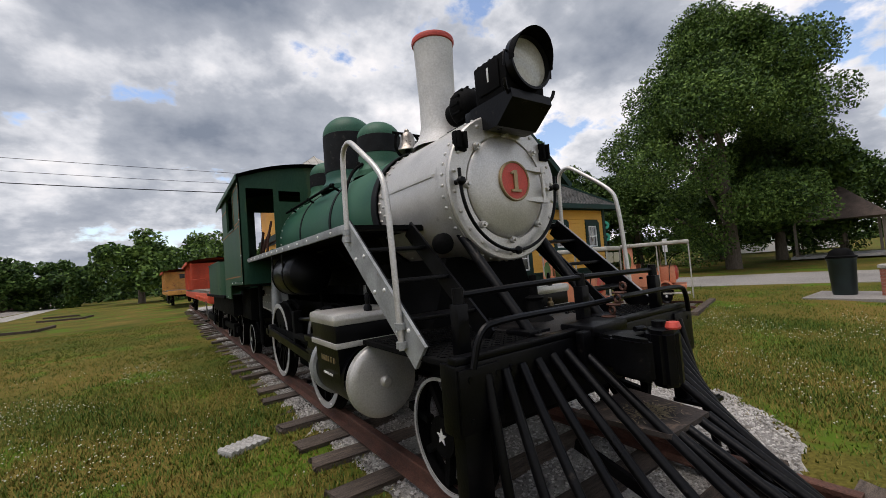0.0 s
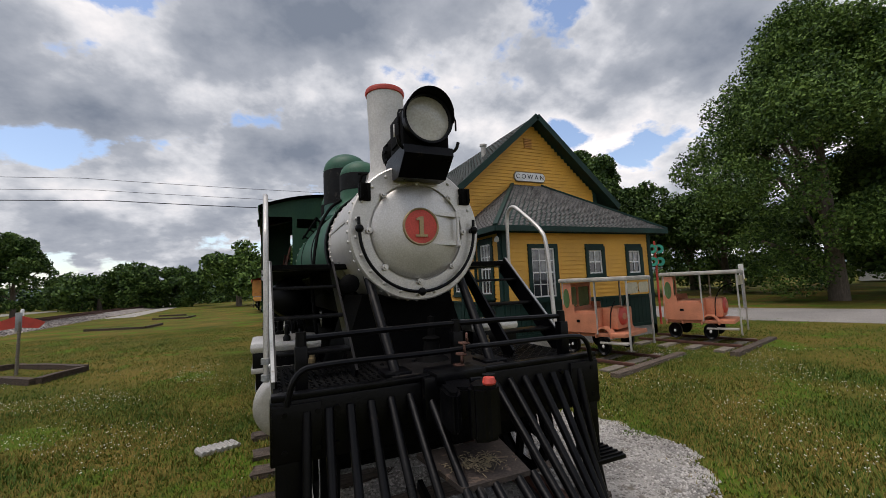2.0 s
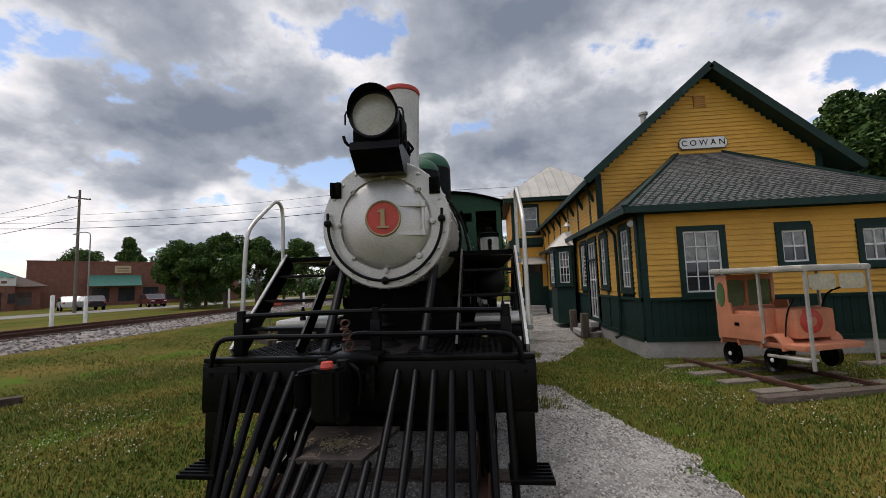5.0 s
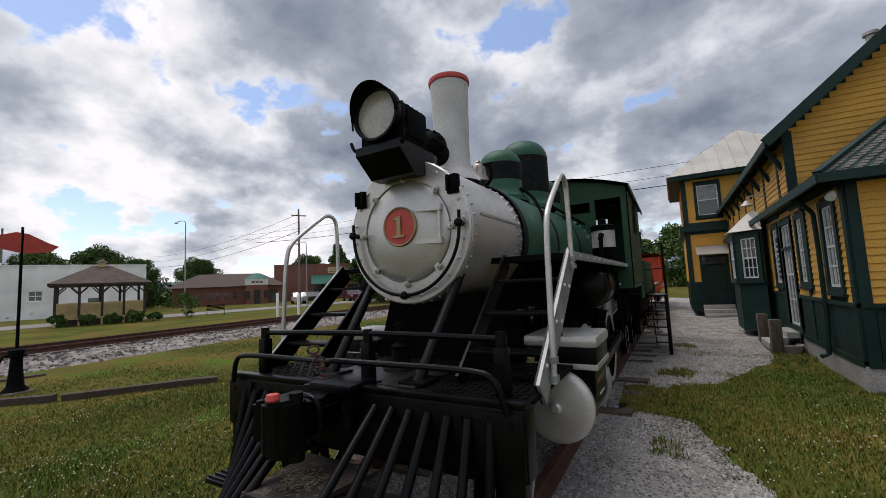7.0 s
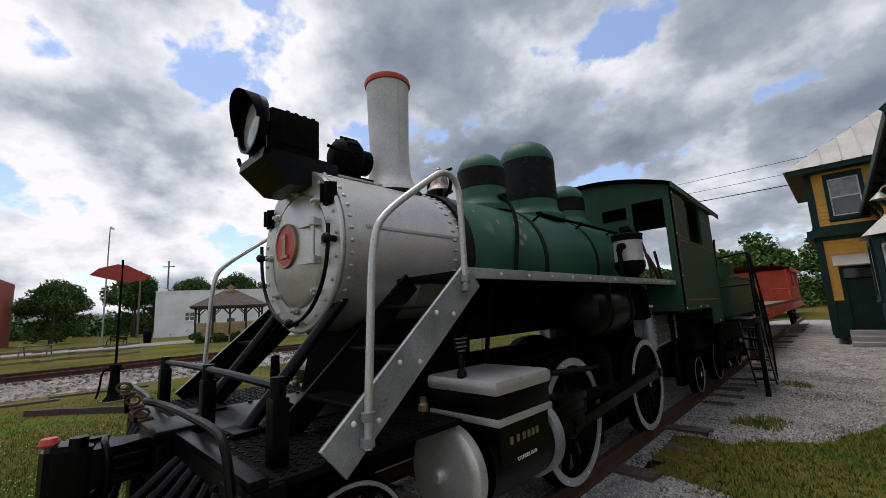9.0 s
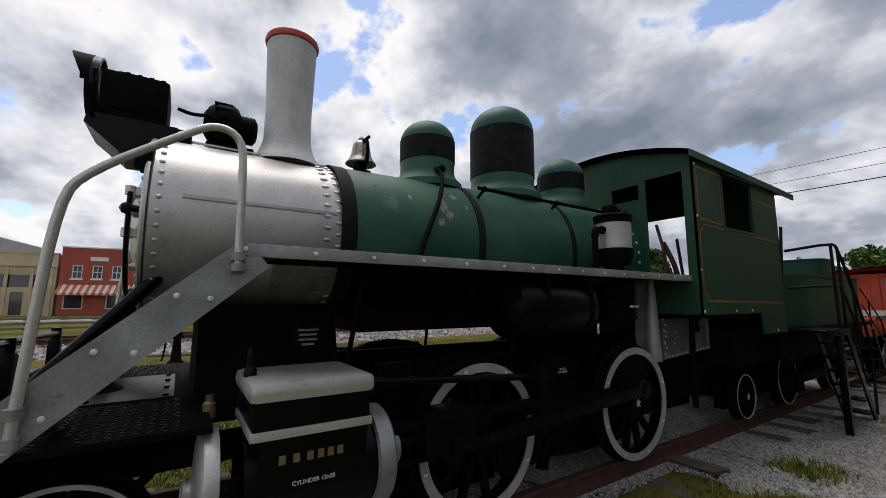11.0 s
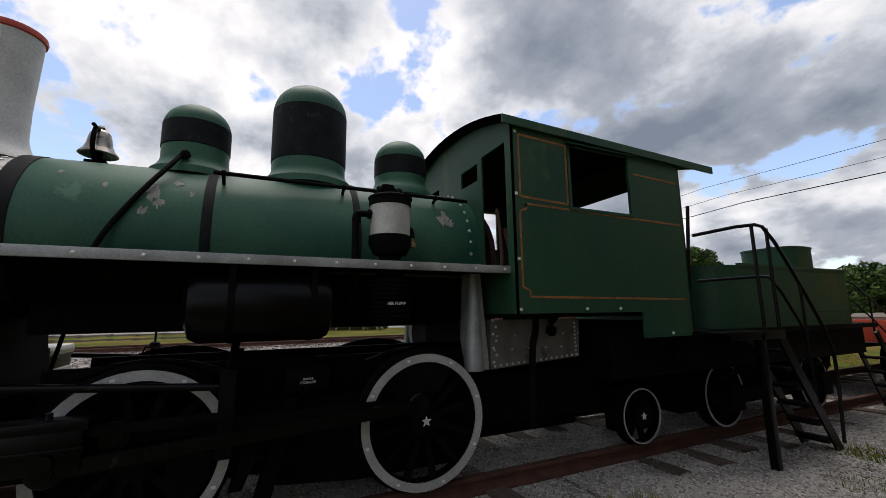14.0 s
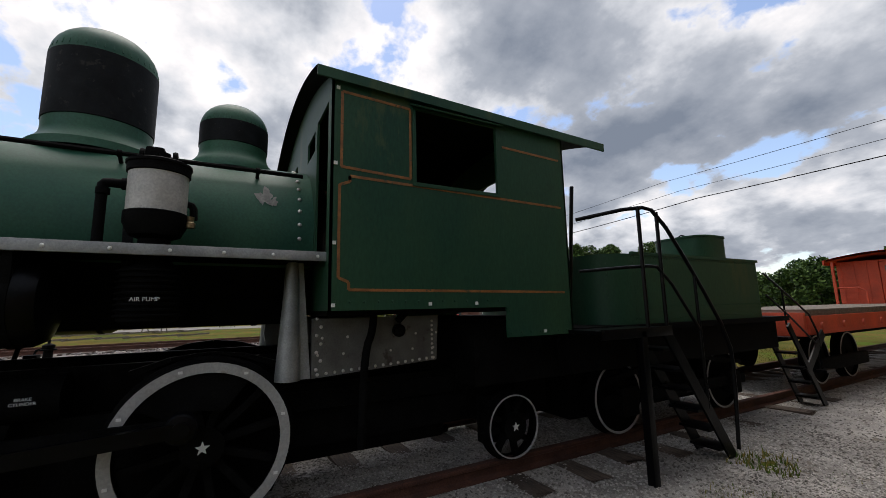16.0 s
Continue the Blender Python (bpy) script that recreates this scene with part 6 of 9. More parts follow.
def build_depot():
    D = thing("depot", "yellow clapboard railway depot with dark green trim and grey roof", "building", at=pose(0.34, 0.42, 0))
    X0, X1, YF, YG, G = 3.52, 8.36, 3.64, 5.73, 0.20
    WAIN, EAVE = 1.15, 2.93
    front = Matrix.Translation((0, YF, 0))
    west = Matrix.Translation((X0, 0, 0)) @ pose(0, 0, 0, 0, 0, 90) @ Matrix.Diagonal((1, -1, 1, 1))
    # on the west wall u runs along y and depth points into the wall
    west = Matrix(((0, 1, 0, X0), (1, 0, 0, 0), (0, 0, 1, 0), (0, 0, 0, 1)))
    east = Matrix(((0, -1, 0, X1), (1, 0, 0, 0), (0, 0, 1, 0), (0, 0, 0, 1)))
    fw = [(4.33, 5.01, 1.28, 2.46), (6.10, 6.55, 1.80, 2.40), (7.50, 7.93, 1.78, 2.38)]
    ww = [(4.10, 4.62, 1.40, 2.62), (5.62, 6.16, 1.45, 2.62), (7.75, 8.30, 1.40, 2.62)]
    door = (6.62, 7.42, 0.55, 2.62)
    lamp = part("wall_lamp", tube(B(), [(X1 + 0.01, 4.3, 2.50), (X1 + 0.18, 4.3, 2.62), (X1 + 0.36, 4.3, 2.62), (X1 + 0.42, 4.3, 2.50)], 0.015, 8, 2), DGREEN, D)
    part("lamp_shade", lathe(B(), [(0.02, 0.10), (0.05, 0.08), (0.07, 0.03), (0.17, -0.02), (0.165, -0.03), (0.05, 0.02), (0.0, 0.03)], (X1 + 0.42, 4.3, 2.42), (0, 0, 1), 24), WHITE, lamp, "white enamel gooseneck lamp shade")
    YB, YE = 9.0, 15.2
    for name, u0, u1, holes, place in (("front_wall", X0, X1, fw, front), ("track_wall", YF, YE, ww + [door], west), ("side_wall", YF, YE, [], east)):
        bm = B()
        wall_with_holes(bm, u0 + (0.15 if name != "front_wall" else 0), u1 - (0.0), G, EAVE + 0.05, holes, place)
        part(name, bm, DGREEN, D, smooth=False)
        bm = B()
        siding(bm, u0, u1, WAIN + 0.05, EAVE, [(h[0] - 0.10, h[1] + 0.10, h[2] - 0.10, h[3] + 0.10) for h in holes] + ([(door[0] - .1, door[1] + .1, 0, 2.72)] if name == "track_wall" else []), place)
        parts("siding_board", bm, YELLOW, D, smooth=False)
        # wainscot of upright boards, belt rail, water table
        board = None
        for k in range(int((u1 - u0) / 0.14)):
            u = u0 + k * 0.14
            if name == "track_wall" and door[0] - 0.2 < u < door[1] + 0.1:
                continue
            if board is None:
                ob = part("wainscot_board", bx(B(), 0.004, 0.136, -0.016, 0.0, G + 0.22, WAIN), DGREEN, D, smooth=False)
                board = ob.data
            else:
                ob = new("wainscot_board", board)
                ob.parent = D
            ob.matrix_basis = place @ Matrix.Translation((u, 0, 0))
        bm = B()
        segs = [(u0, u1)] if name != "track_wall" else [(u0, door[0] - 0.1), (door[1] + 0.1, u1)]
        for a, b in segs:
            bx(bm, a, b, -0.05, 0.0, WAIN - 0.01, WAIN + 0.05, 0, place)
            bx(bm, a, b, -0.04, 0.0, G + 0.16, G + 0.24, 0, place)
            bx(bm, a, b, -0.03, 0.0, EAVE - 0.10, EAVE + 0.03, 0, place)
        parts("belt_rail", bm, DGREEN, D, smooth=False)
        bm = B()
        bx(bm, u0 - 0.02, u1 + 0.02, -0.02, 0.2, -0.1, G + 0.16, 0, place)
        part("foundation", bm, CONCRETE, D, smooth=False)
        bm = B()
        for u in (u0, u1 - 0.12) + ((YG - 0.06, 9.0, 12.0) if name == "track_wall" else ()):
            bx(bm, u, u + 0.12, -0.035, 0.0, G + 0.2, EAVE, 0, place)
        parts("corner_board", bm, DGREEN, D, smooth=False)
        for h in holes:
            small = h[1] - h[0] < 0.5
            window(D, *h, place, 1 if small else 2, 2 if small else 3)
    # door on the track side with transom
    bm = bx(B(), door[0], door[1], 0.04, 0.09, 0.55, 2.10, 0, west)
    d = part("door", bm, DGREEN, D, "dark green panelled door", smooth=False)
    bm = B()
    for z0, z1 in ((0.65, 1.2), (1.3, 2.0)):
        for u0, u1 in ((door[0] + 0.08, door[0] + 0.36), (door[0] + 0.44, door[1] - 0.08)):
            bx(bm, u0, u1, 0.025, 0.05, z0, z1, 0, west)
    parts("panel", bm, DGREEN, d, smooth=False)
    part("transom", bx(B(), door[0], door[1], 0.05, 0.07, 2.15, 2.60, 0, west), PANE, D, smooth=False)
    bm = B()
    for a, b, c, e in ((door[0] - 0.1, door[0], 0.55, 2.72), (door[1], door[1] + 0.1, 0.55, 2.72), (door[0], door[1], 2.10, 2.16), (door[0], door[1], 2.62, 2.72)):
        bx(bm, a, b, -0.05, 0.06, c, e, 0, west)
    parts("door_frame", bm, DGREEN, D, smooth=False)
    # gable block behind the front extension
    PK, PZ = 6.14, 6.74
    gx0, gx1 = 3.38, 8.60
    slope = 0.87
    zr = lambda x: PZ - abs(x - PK) * slope
    bm = B()
    prism(bm, [(gx0, EAVE), (gx1, EAVE), (gx1, zr(gx1) - 0.12), (PK, PZ - 0.12), (gx0, zr(gx0) - 0.12)], "y", YG, YG + 0.15)
    part("gable_wall", bm, DGREEN, D, smooth=False)
    bm = B()
    siding(bm, gx0, gx1, EAVE, lambda x: zr(x) - 0.13, [], Matrix.Translation((0, YG, 0)))
    parts("siding_board", bm, YELLOW, D, smooth=False)
    bm = B()
    side = Matrix(((0, 1, 0, gx0), (1, 0, 0, 0), (0, 0, 1, 0), (0, 0, 0, 1)))
    siding(bm, YG, YE, EAVE, 4.10, [], side)
    parts("siding_board", bm, YELLOW, D, smooth=False)
    bm = B()
    bx(bm, gx0, gx0 + 0.15, YG, YE, EAVE, 4.2)
    bx(bm, gx1 - 0.15, gx1, YG, YE, EAVE, 4.2)
    parts("upper_wall", bm, DGREEN, D, smooth=False)
    bm = B()
    bx(bm, gx0 - 0.03, gx0 + 0.12, YG - 0.03, YG, EAVE, zr(gx0) - 0.1)
    bx(bm, gx1 - 0.12, gx1 + 0.03, YG - 0.03, YG, EAVE, zr(gx1) - 0.1)
    for k in range(7):
        bx(bm, gx0 - 0.03, gx0, YG + 0.6 + k * 1.4, YG + 0.72 + k * 1.4, EAVE, 4.0)
    parts("gable_corner_board", bm, DGREEN, D, smooth=False)
    bm = B()
    ov = YG - 0.38
    for s in (-1, 1):
        xe = PK + s * 3.08
        slab(bm, [(PK, ov, PZ), (xe, ov, zr(xe)), (xe, YE + 0.3, zr(xe)), (PK, YE + 0.3, PZ)], 0.09)
    parts("main_roof_deck", bm, DGREEN, D, smooth=False)
    bm = B()
    for s in (-1, 1):
        xe = PK + s * 3.08
        a, b, c, d2 = (xe, ov, zr(xe)), (xe, YE + 0.3, zr(xe)), (PK, YE + 0.3, PZ), (PK, ov, PZ)
        shingles(bm, (a, b, c, d2), 28)
    tagged(part("main_shingles", bm, SHINGLE, D, smooth=False), kind="stuff")
    bm = B()
    for s in (-1, 1):
        xe = PK + s * 3.10
        bar(bm, (PK, ov - 0.01, PZ - 0.05), (xe, ov - 0.01, zr(xe) - 0.05), 0.035, 0.18, (0, 0, 1))
        bar(bm, (xe, ov, zr(xe) - 0.06), (xe, YE + 0.3, zr(xe) - 0.06), 0.03, 0.14)
        for k in range(9):
            y = YG + 0.3 + k * 1.15
            bar(bm, (gx0 if s < 0 else gx1, y, 3.60), (xe - s * 0.12, y, zr(xe) - 0.02), 0.07, 0.08)
    parts("barge_board", bm, DGREEN, D, smooth=False)
    # louvre vent and name board in the gable
    bm = B()
    for k in range(6):
        bx(bm, PK - 0.30, PK - 0.02, YG - 0.05, YG - 0.015, 5.78 + k * 0.052, 5.815 + k * 0.052)
    parts("louvre", bm, OCHRE, D, smooth=False)
    nb = part("name_board", prism(B(), [(5.41, 4.80), (5.47, 4.72), (6.45, 4.72), (6.51, 4.80), (6.51, 4.90), (6.45, 4.98), (5.47, 4.98), (5.41, 4.90)], "y", YG - 0.075, YG - 0.035), WHITE, D, "white name board with dark letters")
    part("board_rim", prism(B(), [(5.39, 4.795), (5.46, 4.70), (6.46, 4.70), (6.53, 4.795), (6.53, 4.905), (6.46, 5.0), (5.46, 5.0), (5.39, 4.905)], "y", YG - 0.060, YG - 0.03), WOOD, nb, "worn brown wooden rim", smooth=False)
    part("corner_pier", bx(B(), X0 - 0.03, X0 + 0.3, YF - 0.03, YF + 0.3, -0.1, G + 0.17, 0.01), CONCRETE, D)
    letters("board_lettering", "C O W A N", 0.20, Matrix.Translation((5.96, YG - 0.078, 4.85)) @ pose(0, 0, 0, 90, 0, 0), BLACK, nb, 0.003)
    # hip roof of the extension
    e = 0.34
    A, Bq = (X0 - e, YF - e, EAVE), (X1 + e, YF - e, EAVE)
    C1, C2 = (6.42, YG, 4.60), (5.35, YG, 4.60)
    WL, WR = (X0 - e, YG + 0.02, EAVE), (X1 + e, YG + 0.02, EAVE)
    bm, bs = B(), B()
    for quad in ((A, Bq, C1, C2), (WL, A, C2, (C2[0], C2[1], C2[2] - 0.001)), (Bq, WR, (C1[0], C1[1], C1[2] - 0.001), C1)):
        slab(bm, quad, 0.07)
        shingles(bs, quad, 34, 0.15)
    parts("hip_roof_deck", bm, DGREEN, D, smooth=False)
    tagged(part("hip_shingles", bs, SHINGLE, D, smooth=False), kind="stuff")
    bm = B()
    bar(bm, (A[0], A[1], EAVE - 0.04), (Bq[0], Bq[1], EAVE - 0.04), 0.04, 0.13)
    bar(bm, (A[0], A[1], EAVE - 0.04), (A[0], YE, EAVE - 0.04), 0.04, 0.13)
    bar(bm, (Bq[0], Bq[1], EAVE - 0.04), (Bq[0], YG, EAVE - 0.04), 0.04, 0.13)
    for p, q in ((A, C2), (Bq, C1)):
        bar(bm, (p[0], p[1], p[2] + 0.03), (q[0], q[1], q[2] + 0.03), 0.10, 0.05)
    parts("eave_board", bm, DGREEN, D, smooth=False)
    bm = B()
    tube(bm, [(X0 - 0.30, YF + 1.15, EAVE - 0.08), (X0 - 0.10, YF + 1.18, EAVE - 0.30), (X0 - 0.06, YF + 1.2, EAVE - 0.4), (X0 - 0.06, YF + 1.2, 0.35), (X0 - 0.2, YF + 1.15, 0.3)], 0.035, 8, 1)
    part("downpipe", bm, DGREEN, D)
    bm = lathe(B(), [(0.08, 0), (0.08, 0.35), (0.12, 0.36), (0.12, 0.42), (0, 0.46)], (5.15, 7.0, zr(5.15) - 0.05), (0, 0, 1), 14)
    part("flue", bm, TINROOF, D)
    bm = lathe(B(), [(0.03, 0), (0.03, 0.16), (0, 0.16)], (7.5, 4.5, 3.45), (0, 0, 1), 8)
    part("vent_pipe", bm, WHITE, D)
    bm = lathe(B(), [(0.03, 0), (0.05, 0.05), (0.06, 0.12), (0, 0.12)], (X0 - 0.12, YF - 0.02, 2.72), (-0.4, -0.5, -0.6), 12)
    part("flood_lamp", bm, WHITE, D)
    # bay window
    bay = [(3.36, 8.75), (2.86, 9.15), (2.86, 10.25), (3.36, 10.65)]
    bm = B()
    prism(bm, bay, "z", G, 1.36)
    part("bay_base", bm, DGREEN, D, smooth=False)
    for n, (p, q) in enumerate(zip(bay, bay[1:])):
        a, b = Vector((*p, 0)), Vector((*q, 0))
        u = (b - a).normalized()
        w = Vector((u.y, -u.x, 0))
        M = Matrix(((u.x, w.x, 0, a.x), (u.y, w.y, 0, a.y), (0, 0, 1, 0), (0, 0, 0, 1)))
        ln = (b - a).length
        bm = B()
        wall_with_holes(bm, 0, ln, 1.36, 2.72, [(0.13, ln - 0.13, 1.5, 2.55)], M, 0.06)
        part("bay_wall", bm, DGREEN, D, smooth=False)
        window(D, 0.14, ln - 0.14, 1.52, 2.54, M, 2, 3)
    bm = B()
    top = [(3.36, 8.9, 3.20), (3.20, 9.2, 3.20), (3.20, 10.2, 3.20), (3.36, 10.5, 3.20)]
    low = [(3.36, 8.60, 2.72), (2.72, 9.08, 2.72), (2.72, 10.32, 2.72), (3.36, 10.80, 2.72)]
    lv, tv = [bm.verts.new(p) for p in low], [bm.verts.new(p) for p in top]
    for k in range(3):
        bm.faces.new((lv[k], lv[k + 1], tv[k + 1], tv[k]))
    bm.faces.new(lv[::-1]), bm.faces.new(tv)
    part("bay_roof", bm, TINROOF, D, "pale tin bay roof", smooth=False)
    bm = tube(B(), [(3.36, 7.6, 3.35), (3.05, 7.6, 3.42), (2.98, 7.6, 3.3)], 0.014, 6)
    lathe(bm, [(0.14, 0), (0.06, 0.08), (0.03, 0.12), (0, 0.12)], (2.98, 7.6, 3.18), (0, 0, 1), 16)
    part("gooseneck_lamp", bm, TINROOF, D)
    bm = bx(B(), 3.44, 3.47, 7.52, 7.72, 1.5, 2.4)
    part("notice_board", bm, BLACK, D, smooth=False)
    bm = B()
    for k in range(7):
        bx(bm, 3.432, 3.442, 7.545, 7.545 + 0.10 + 0.03 * (k % 3), 1.58 + k * 0.11, 1.62 + k * 0.11)
    parts("notice_bar", bm, WHITE, D, smooth=False)
    # two-storey end block
    tx0, tx1, ty0, ty1, tz = 1.95, 6.6, 15.2, 20.0, 5.6
    bm = B()
    tfront = Matrix.Translation((0, ty0, 0))
    th = [(2.45, 3.15, 4.0, 5.2)]
    tdoor = (2.42, 3.18, 0.45, 2.35)
    wall_with_holes(bm, tx0, tx1, 0.2, tz, th + [tdoor], tfront)
    bx(bm, tx0, tx0 + 0.15, ty0 + 0.15, ty1, 0.2, tz)
    bx(bm, tx1 - 0.15, tx1, ty0 + 0.15, ty1, 0.2, tz)
    bx(bm, tx0, tx1, ty1, ty1 + 0.15, 0.2, tz)
    part("tower_wall", bm, DGREEN, D, smooth=False)
    bm = B()
    for z0, z1 in ((1.36, 3.25), (3.70, 5.45)):
        siding(bm, tx0 + 0.14, tx1, z0, z1, [(h[0] - 0.1, h[1] + 0.1, h[2] - 0.1, h[3] + 0.1) for h in th + [tdoor]], tfront, 0.12)
        siding(bm, ty0 + 0.14, ty1, z0, z1, [], Matrix(((0, 1, 0, tx0), (1, 0, 0, 0), (0, 0, 1, 0), (0, 0, 0, 1))), 0.12)
    parts("siding_board", bm, YELLOW, D, smooth=False)
    window(D, *th[0], tfront, 1, 1)
    part("tower_door", bx(B(), tdoor[0], tdoor[1], 0.05, 0.1, 0.45, 2.0, 0, tfront), DGREEN, D, smooth=False)
    part("tower_transom", bx(B(), tdoor[0], tdoor[1], 0.05, 0.07, 2.04, 2.33, 0, tfront), GLASSD, D, smooth=False)
    bm = B()
    for z in (3.25, 3.60):
        bx(bm, tx0 - 0.05, tx1, ty0 - 0.05, ty0, z, z + 0.12)
        bx(bm, tx0 - 0.05, tx0, ty0 - 0.05, ty1, z, z + 0.12)
    bx(bm, tx0 - 0.04, tx0 + 0.14, ty0 - 0.04, ty0, 0.3, tz)
    bx(bm, tx0 - 0.45, tx1 + 0.4, ty0 - 0.45, ty1 + 0.4, tz - 0.14, tz + 0.02)
    bx(bm, tx0 - 0.2, tx1 + 0.2, ty0 - 0.2, ty1, 3.37, 3.60)
    parts("tower_trim", bm, DGREEN, D, smooth=False)
    slb = B()
    slab(slb, [(tdoor[0] - 0.2, ty0 - 0.7, 2.42), (tdoor[1] + 0.2, ty0 - 0.7, 2.42), (tdoor[1] + 0.2, ty0, 2.78), (tdoor[0] - 0.2, ty0, 2.78)], 0.04)
    part("door_awning", slb, TINROOF, D, smooth=False)
    pk = ((tx0 + tx1) / 2, (ty0 + ty1) / 2, 7.9)
    q = [(tx0 - 0.5, ty0 - 0.5, tz + 0.02), (tx1 + 0.5, ty0 - 0.5, tz + 0.02), (tx1 + 0.5, ty1 + 0.5, tz + 0.02), (tx0 - 0.5, ty1 + 0.5, tz + 0.02)]
    bm = B()
    vs, pv = [bm.verts.new(p) for p in q], bm.verts.new(pk)
    for k in range(4):
        bm.faces.new((vs[k], vs[(k + 1) % 4], pv))
    bm.faces.new(vs[::-1])
    tr = part("tower_roof", bm, TINROOF, D, "pale standing-seam metal roof", smooth=False)
    bm = B()
    for k in range(4):
        a, b = Vector(q[k]), Vector(q[(k + 1) % 4])
        for s in range(1, 12):
            f = s / 12
            p = a.lerp(b, f)
            g = min(f, 1 - f) * 2
            tp = p.lerp(p + (Vector(pk) - (a + b) / 2), g)
            bar(bm, p + Vector((0, 0, 0.015)), tp + Vector((0, 0, 0.015)), 0.03, 0.05)
    part("roof_seam", bm, TINROOF, tr, smooth=False)
    for k in range(3):
        part("door_step", bx(B(), 3.05 + k * 0.15 - 0.1, 3.45, 6.6, 7.5, 0.1, 0.24 + k * 0.11, 0.01), CONCRETE, D)
        part("tower_step", bx(B(), 2.3, 3.3, ty0 - 0.3 - (2 - k) * 0.28, ty0, 0.0, 0.16 + k * 0.15, 0.01), CONCRETE, D)
    for y in (6.35, 7.7):
        part("step_pedestal", bx(B(), 2.96, 3.14, y, y + 0.2, 0.1, 0.72, 0.01), BARK, D)
    bm = B()
    return D


build_depot()


# ---- motor cars on timbers ----
def build_speeder(at, label):
    t = thing("track_motor_car", label, "motor car", "track motor cars by the depot", at)
    W = 0.85
    part("floor", bx(B(), 0.0, 1.38, 0.02, W - 0.02, 0.30, 0.36, 0.01), SALMON, t)
    bm = bx(B(), -0.02, 0.08, 0.0, W, 0.34, 0.74, 0.02)
    part("rear_frame", bx(B(), 0.0, 0.05, 0.0, W, 1.08, 1.15, 0.006), SALMON, t)
    for y in (0.02, W / 2, W - 0.02):
        part("rear_post", bx(B(), 0.0, 0.05, y - 0.022, y + 0.022, 0.73, 1.09, 0.004), SALMON, t)
    part("rear_panel", bm, SALMON, t, "faded salmon rear panel")
    bm = B()
    for y in (-0.004, W + 0.004):
        prism(bm, [(0.02, 0.36), (0.80, 0.36), (0.80, 0.66), (0.30, 0.66), (0.28, 0.80), (0.02, 0.80)], "y", y - 0.012, y + 0.012)
    parts("side_panel", bm, SALMON, t, smooth=False)
    bm = bx(B(), 0.25, 0.75, 0.05, W - 0.05, 0.56, 0.70, 0.02)
    bx(bm, 0.78, 0.82, 0.03, W - 0.03, 0.36, 0.74, 0.01)
    parts("seat_box", bm, SALMON, t)
    bm = bx(B(), 0.80, 1.16, 0.16, W - 0.16, 0.40, 0.74, 0.05)
    part("engine_hood", bm, SALMON, t)
    part("grille", lathe(B(), [(0, 0.05), (0.08, 0.045), (0.13, 0.02), (0.14, 0.0), (0.14, -0.1)], (1.17, W / 2 - 0.1, 0.60), (1, -0.25, 0), 24), RED, t, "red round radiator grille")
    part("grille_badge", lathe(B(), [(0, 0.06), (0.05, 0.055), (0.06, 0.04)], (1.165, W / 2 - 0.1, 0.60), (1, -0.25, 0), 20), SALMON, t)
    for y in (0.02, W - 0.14):
        for x in (0.20, 0.92):
            bm = B()
            n = 10
            pts = [(x + 0.18 * math.cos(a), 0.28 + 0.18 * math.sin(a)) for a in [math.pi * k / n for k in range(n + 1)]] + [(x + 0.155 * math.cos(a), 0.28 + 0.155 * math.sin(a)) for a in [math.pi * k / n for k in range(n, -1, -1)]]
            prism(bm, pts, "y", y - 0.03, y + 0.14)
            part("fender", bm, SALMON, t, smooth=False)
    for y in (-0.01, W - 0.06):
        for x in (0.20, 0.92):
            w = part("wheel", lathe(B(), [(0, 0.03), (0.03, 0.035), (0.04, 0.01), (0.10, 0.005), (0.13, 0.03), (0.14, 0.03), (0.14, -0.04), (0, -0.04)], (x, y + 0.03, 0.165), (0, -1 if y < 0.3 else 1, 0), 24), BLACK, t)
            part("hub", lathe(B(), [(0, 0.05), (0.022, 0.045), (0.03, 0.02)], (x, y + 0.03, 0.165), (0, -1 if y < 0.3 else 1, 0), 12), WHITE, w)
    part("canopy", bx(B(), -0.05, 1.52, -0.05, W + 0.05, 1.16, 1.23, 0.03), CANOPY, t, "flaking pale canopy roof")
    for x, y in ((0.03, 0.0), (0.03, W), (0.80, 0.0), (0.80, W), (1.50, 0.0), (1.50, W)):
        part("canopy_post", bx(B(), x - 0.015, x + 0.015, y - 0.015, y + 0.015, 0.34 if x < 1.4 else 0.12, 1.17), CANOPY, t, smooth=False)
    glass = mat("green_tinted_plastic", (0.10, 0.17, 0.07), 0.25, 0, 0.2, 4, 30, 0)
    cream = mat("cream_plastic_window", (0.50, 0.46, 0.34), 0.3, 0, 0.15, 4, 30, 0)
    def rounded(u0, u1, z0, z1, r=0.05):
        o = []
        for cx, cz, a0 in ((u1 - r, z1 - r, 0), (u0 + r, z1 - r, 90), (u0 + r, z0 + r, 180), (u1 - r, z0 + r, 270)):
            o += [(cx + r * math.cos(radians(a0 + k * 30)), cz + r * math.sin(radians(a0 + k * 30))) for k in range(4)]
        return o
    for u0, u1 in ((0.045, W / 2 - 0.025), (W / 2 + 0.025, W - 0.045)):
        part("rear_window", prism(B(), rounded(u0, u1, 0.745, 1.08), "x", 0.02, 0.028), glass, t, "green tinted rear window", smooth=False)
    for u0, u1 in ((0.05, 0.41), (0.45, 0.81)):
        part("windscreen_pane", prism(B(), rounded(u0, u1, 0.96, 1.13), "x", 1.485, 1.493), cream, t, "cream plastic windscreen pane", smooth=False)
    part("corner_panel", bx(B(), 0.0, 0.24, -0.012, 0.004, 0.36, 1.15, 0.004), SALMON, t)
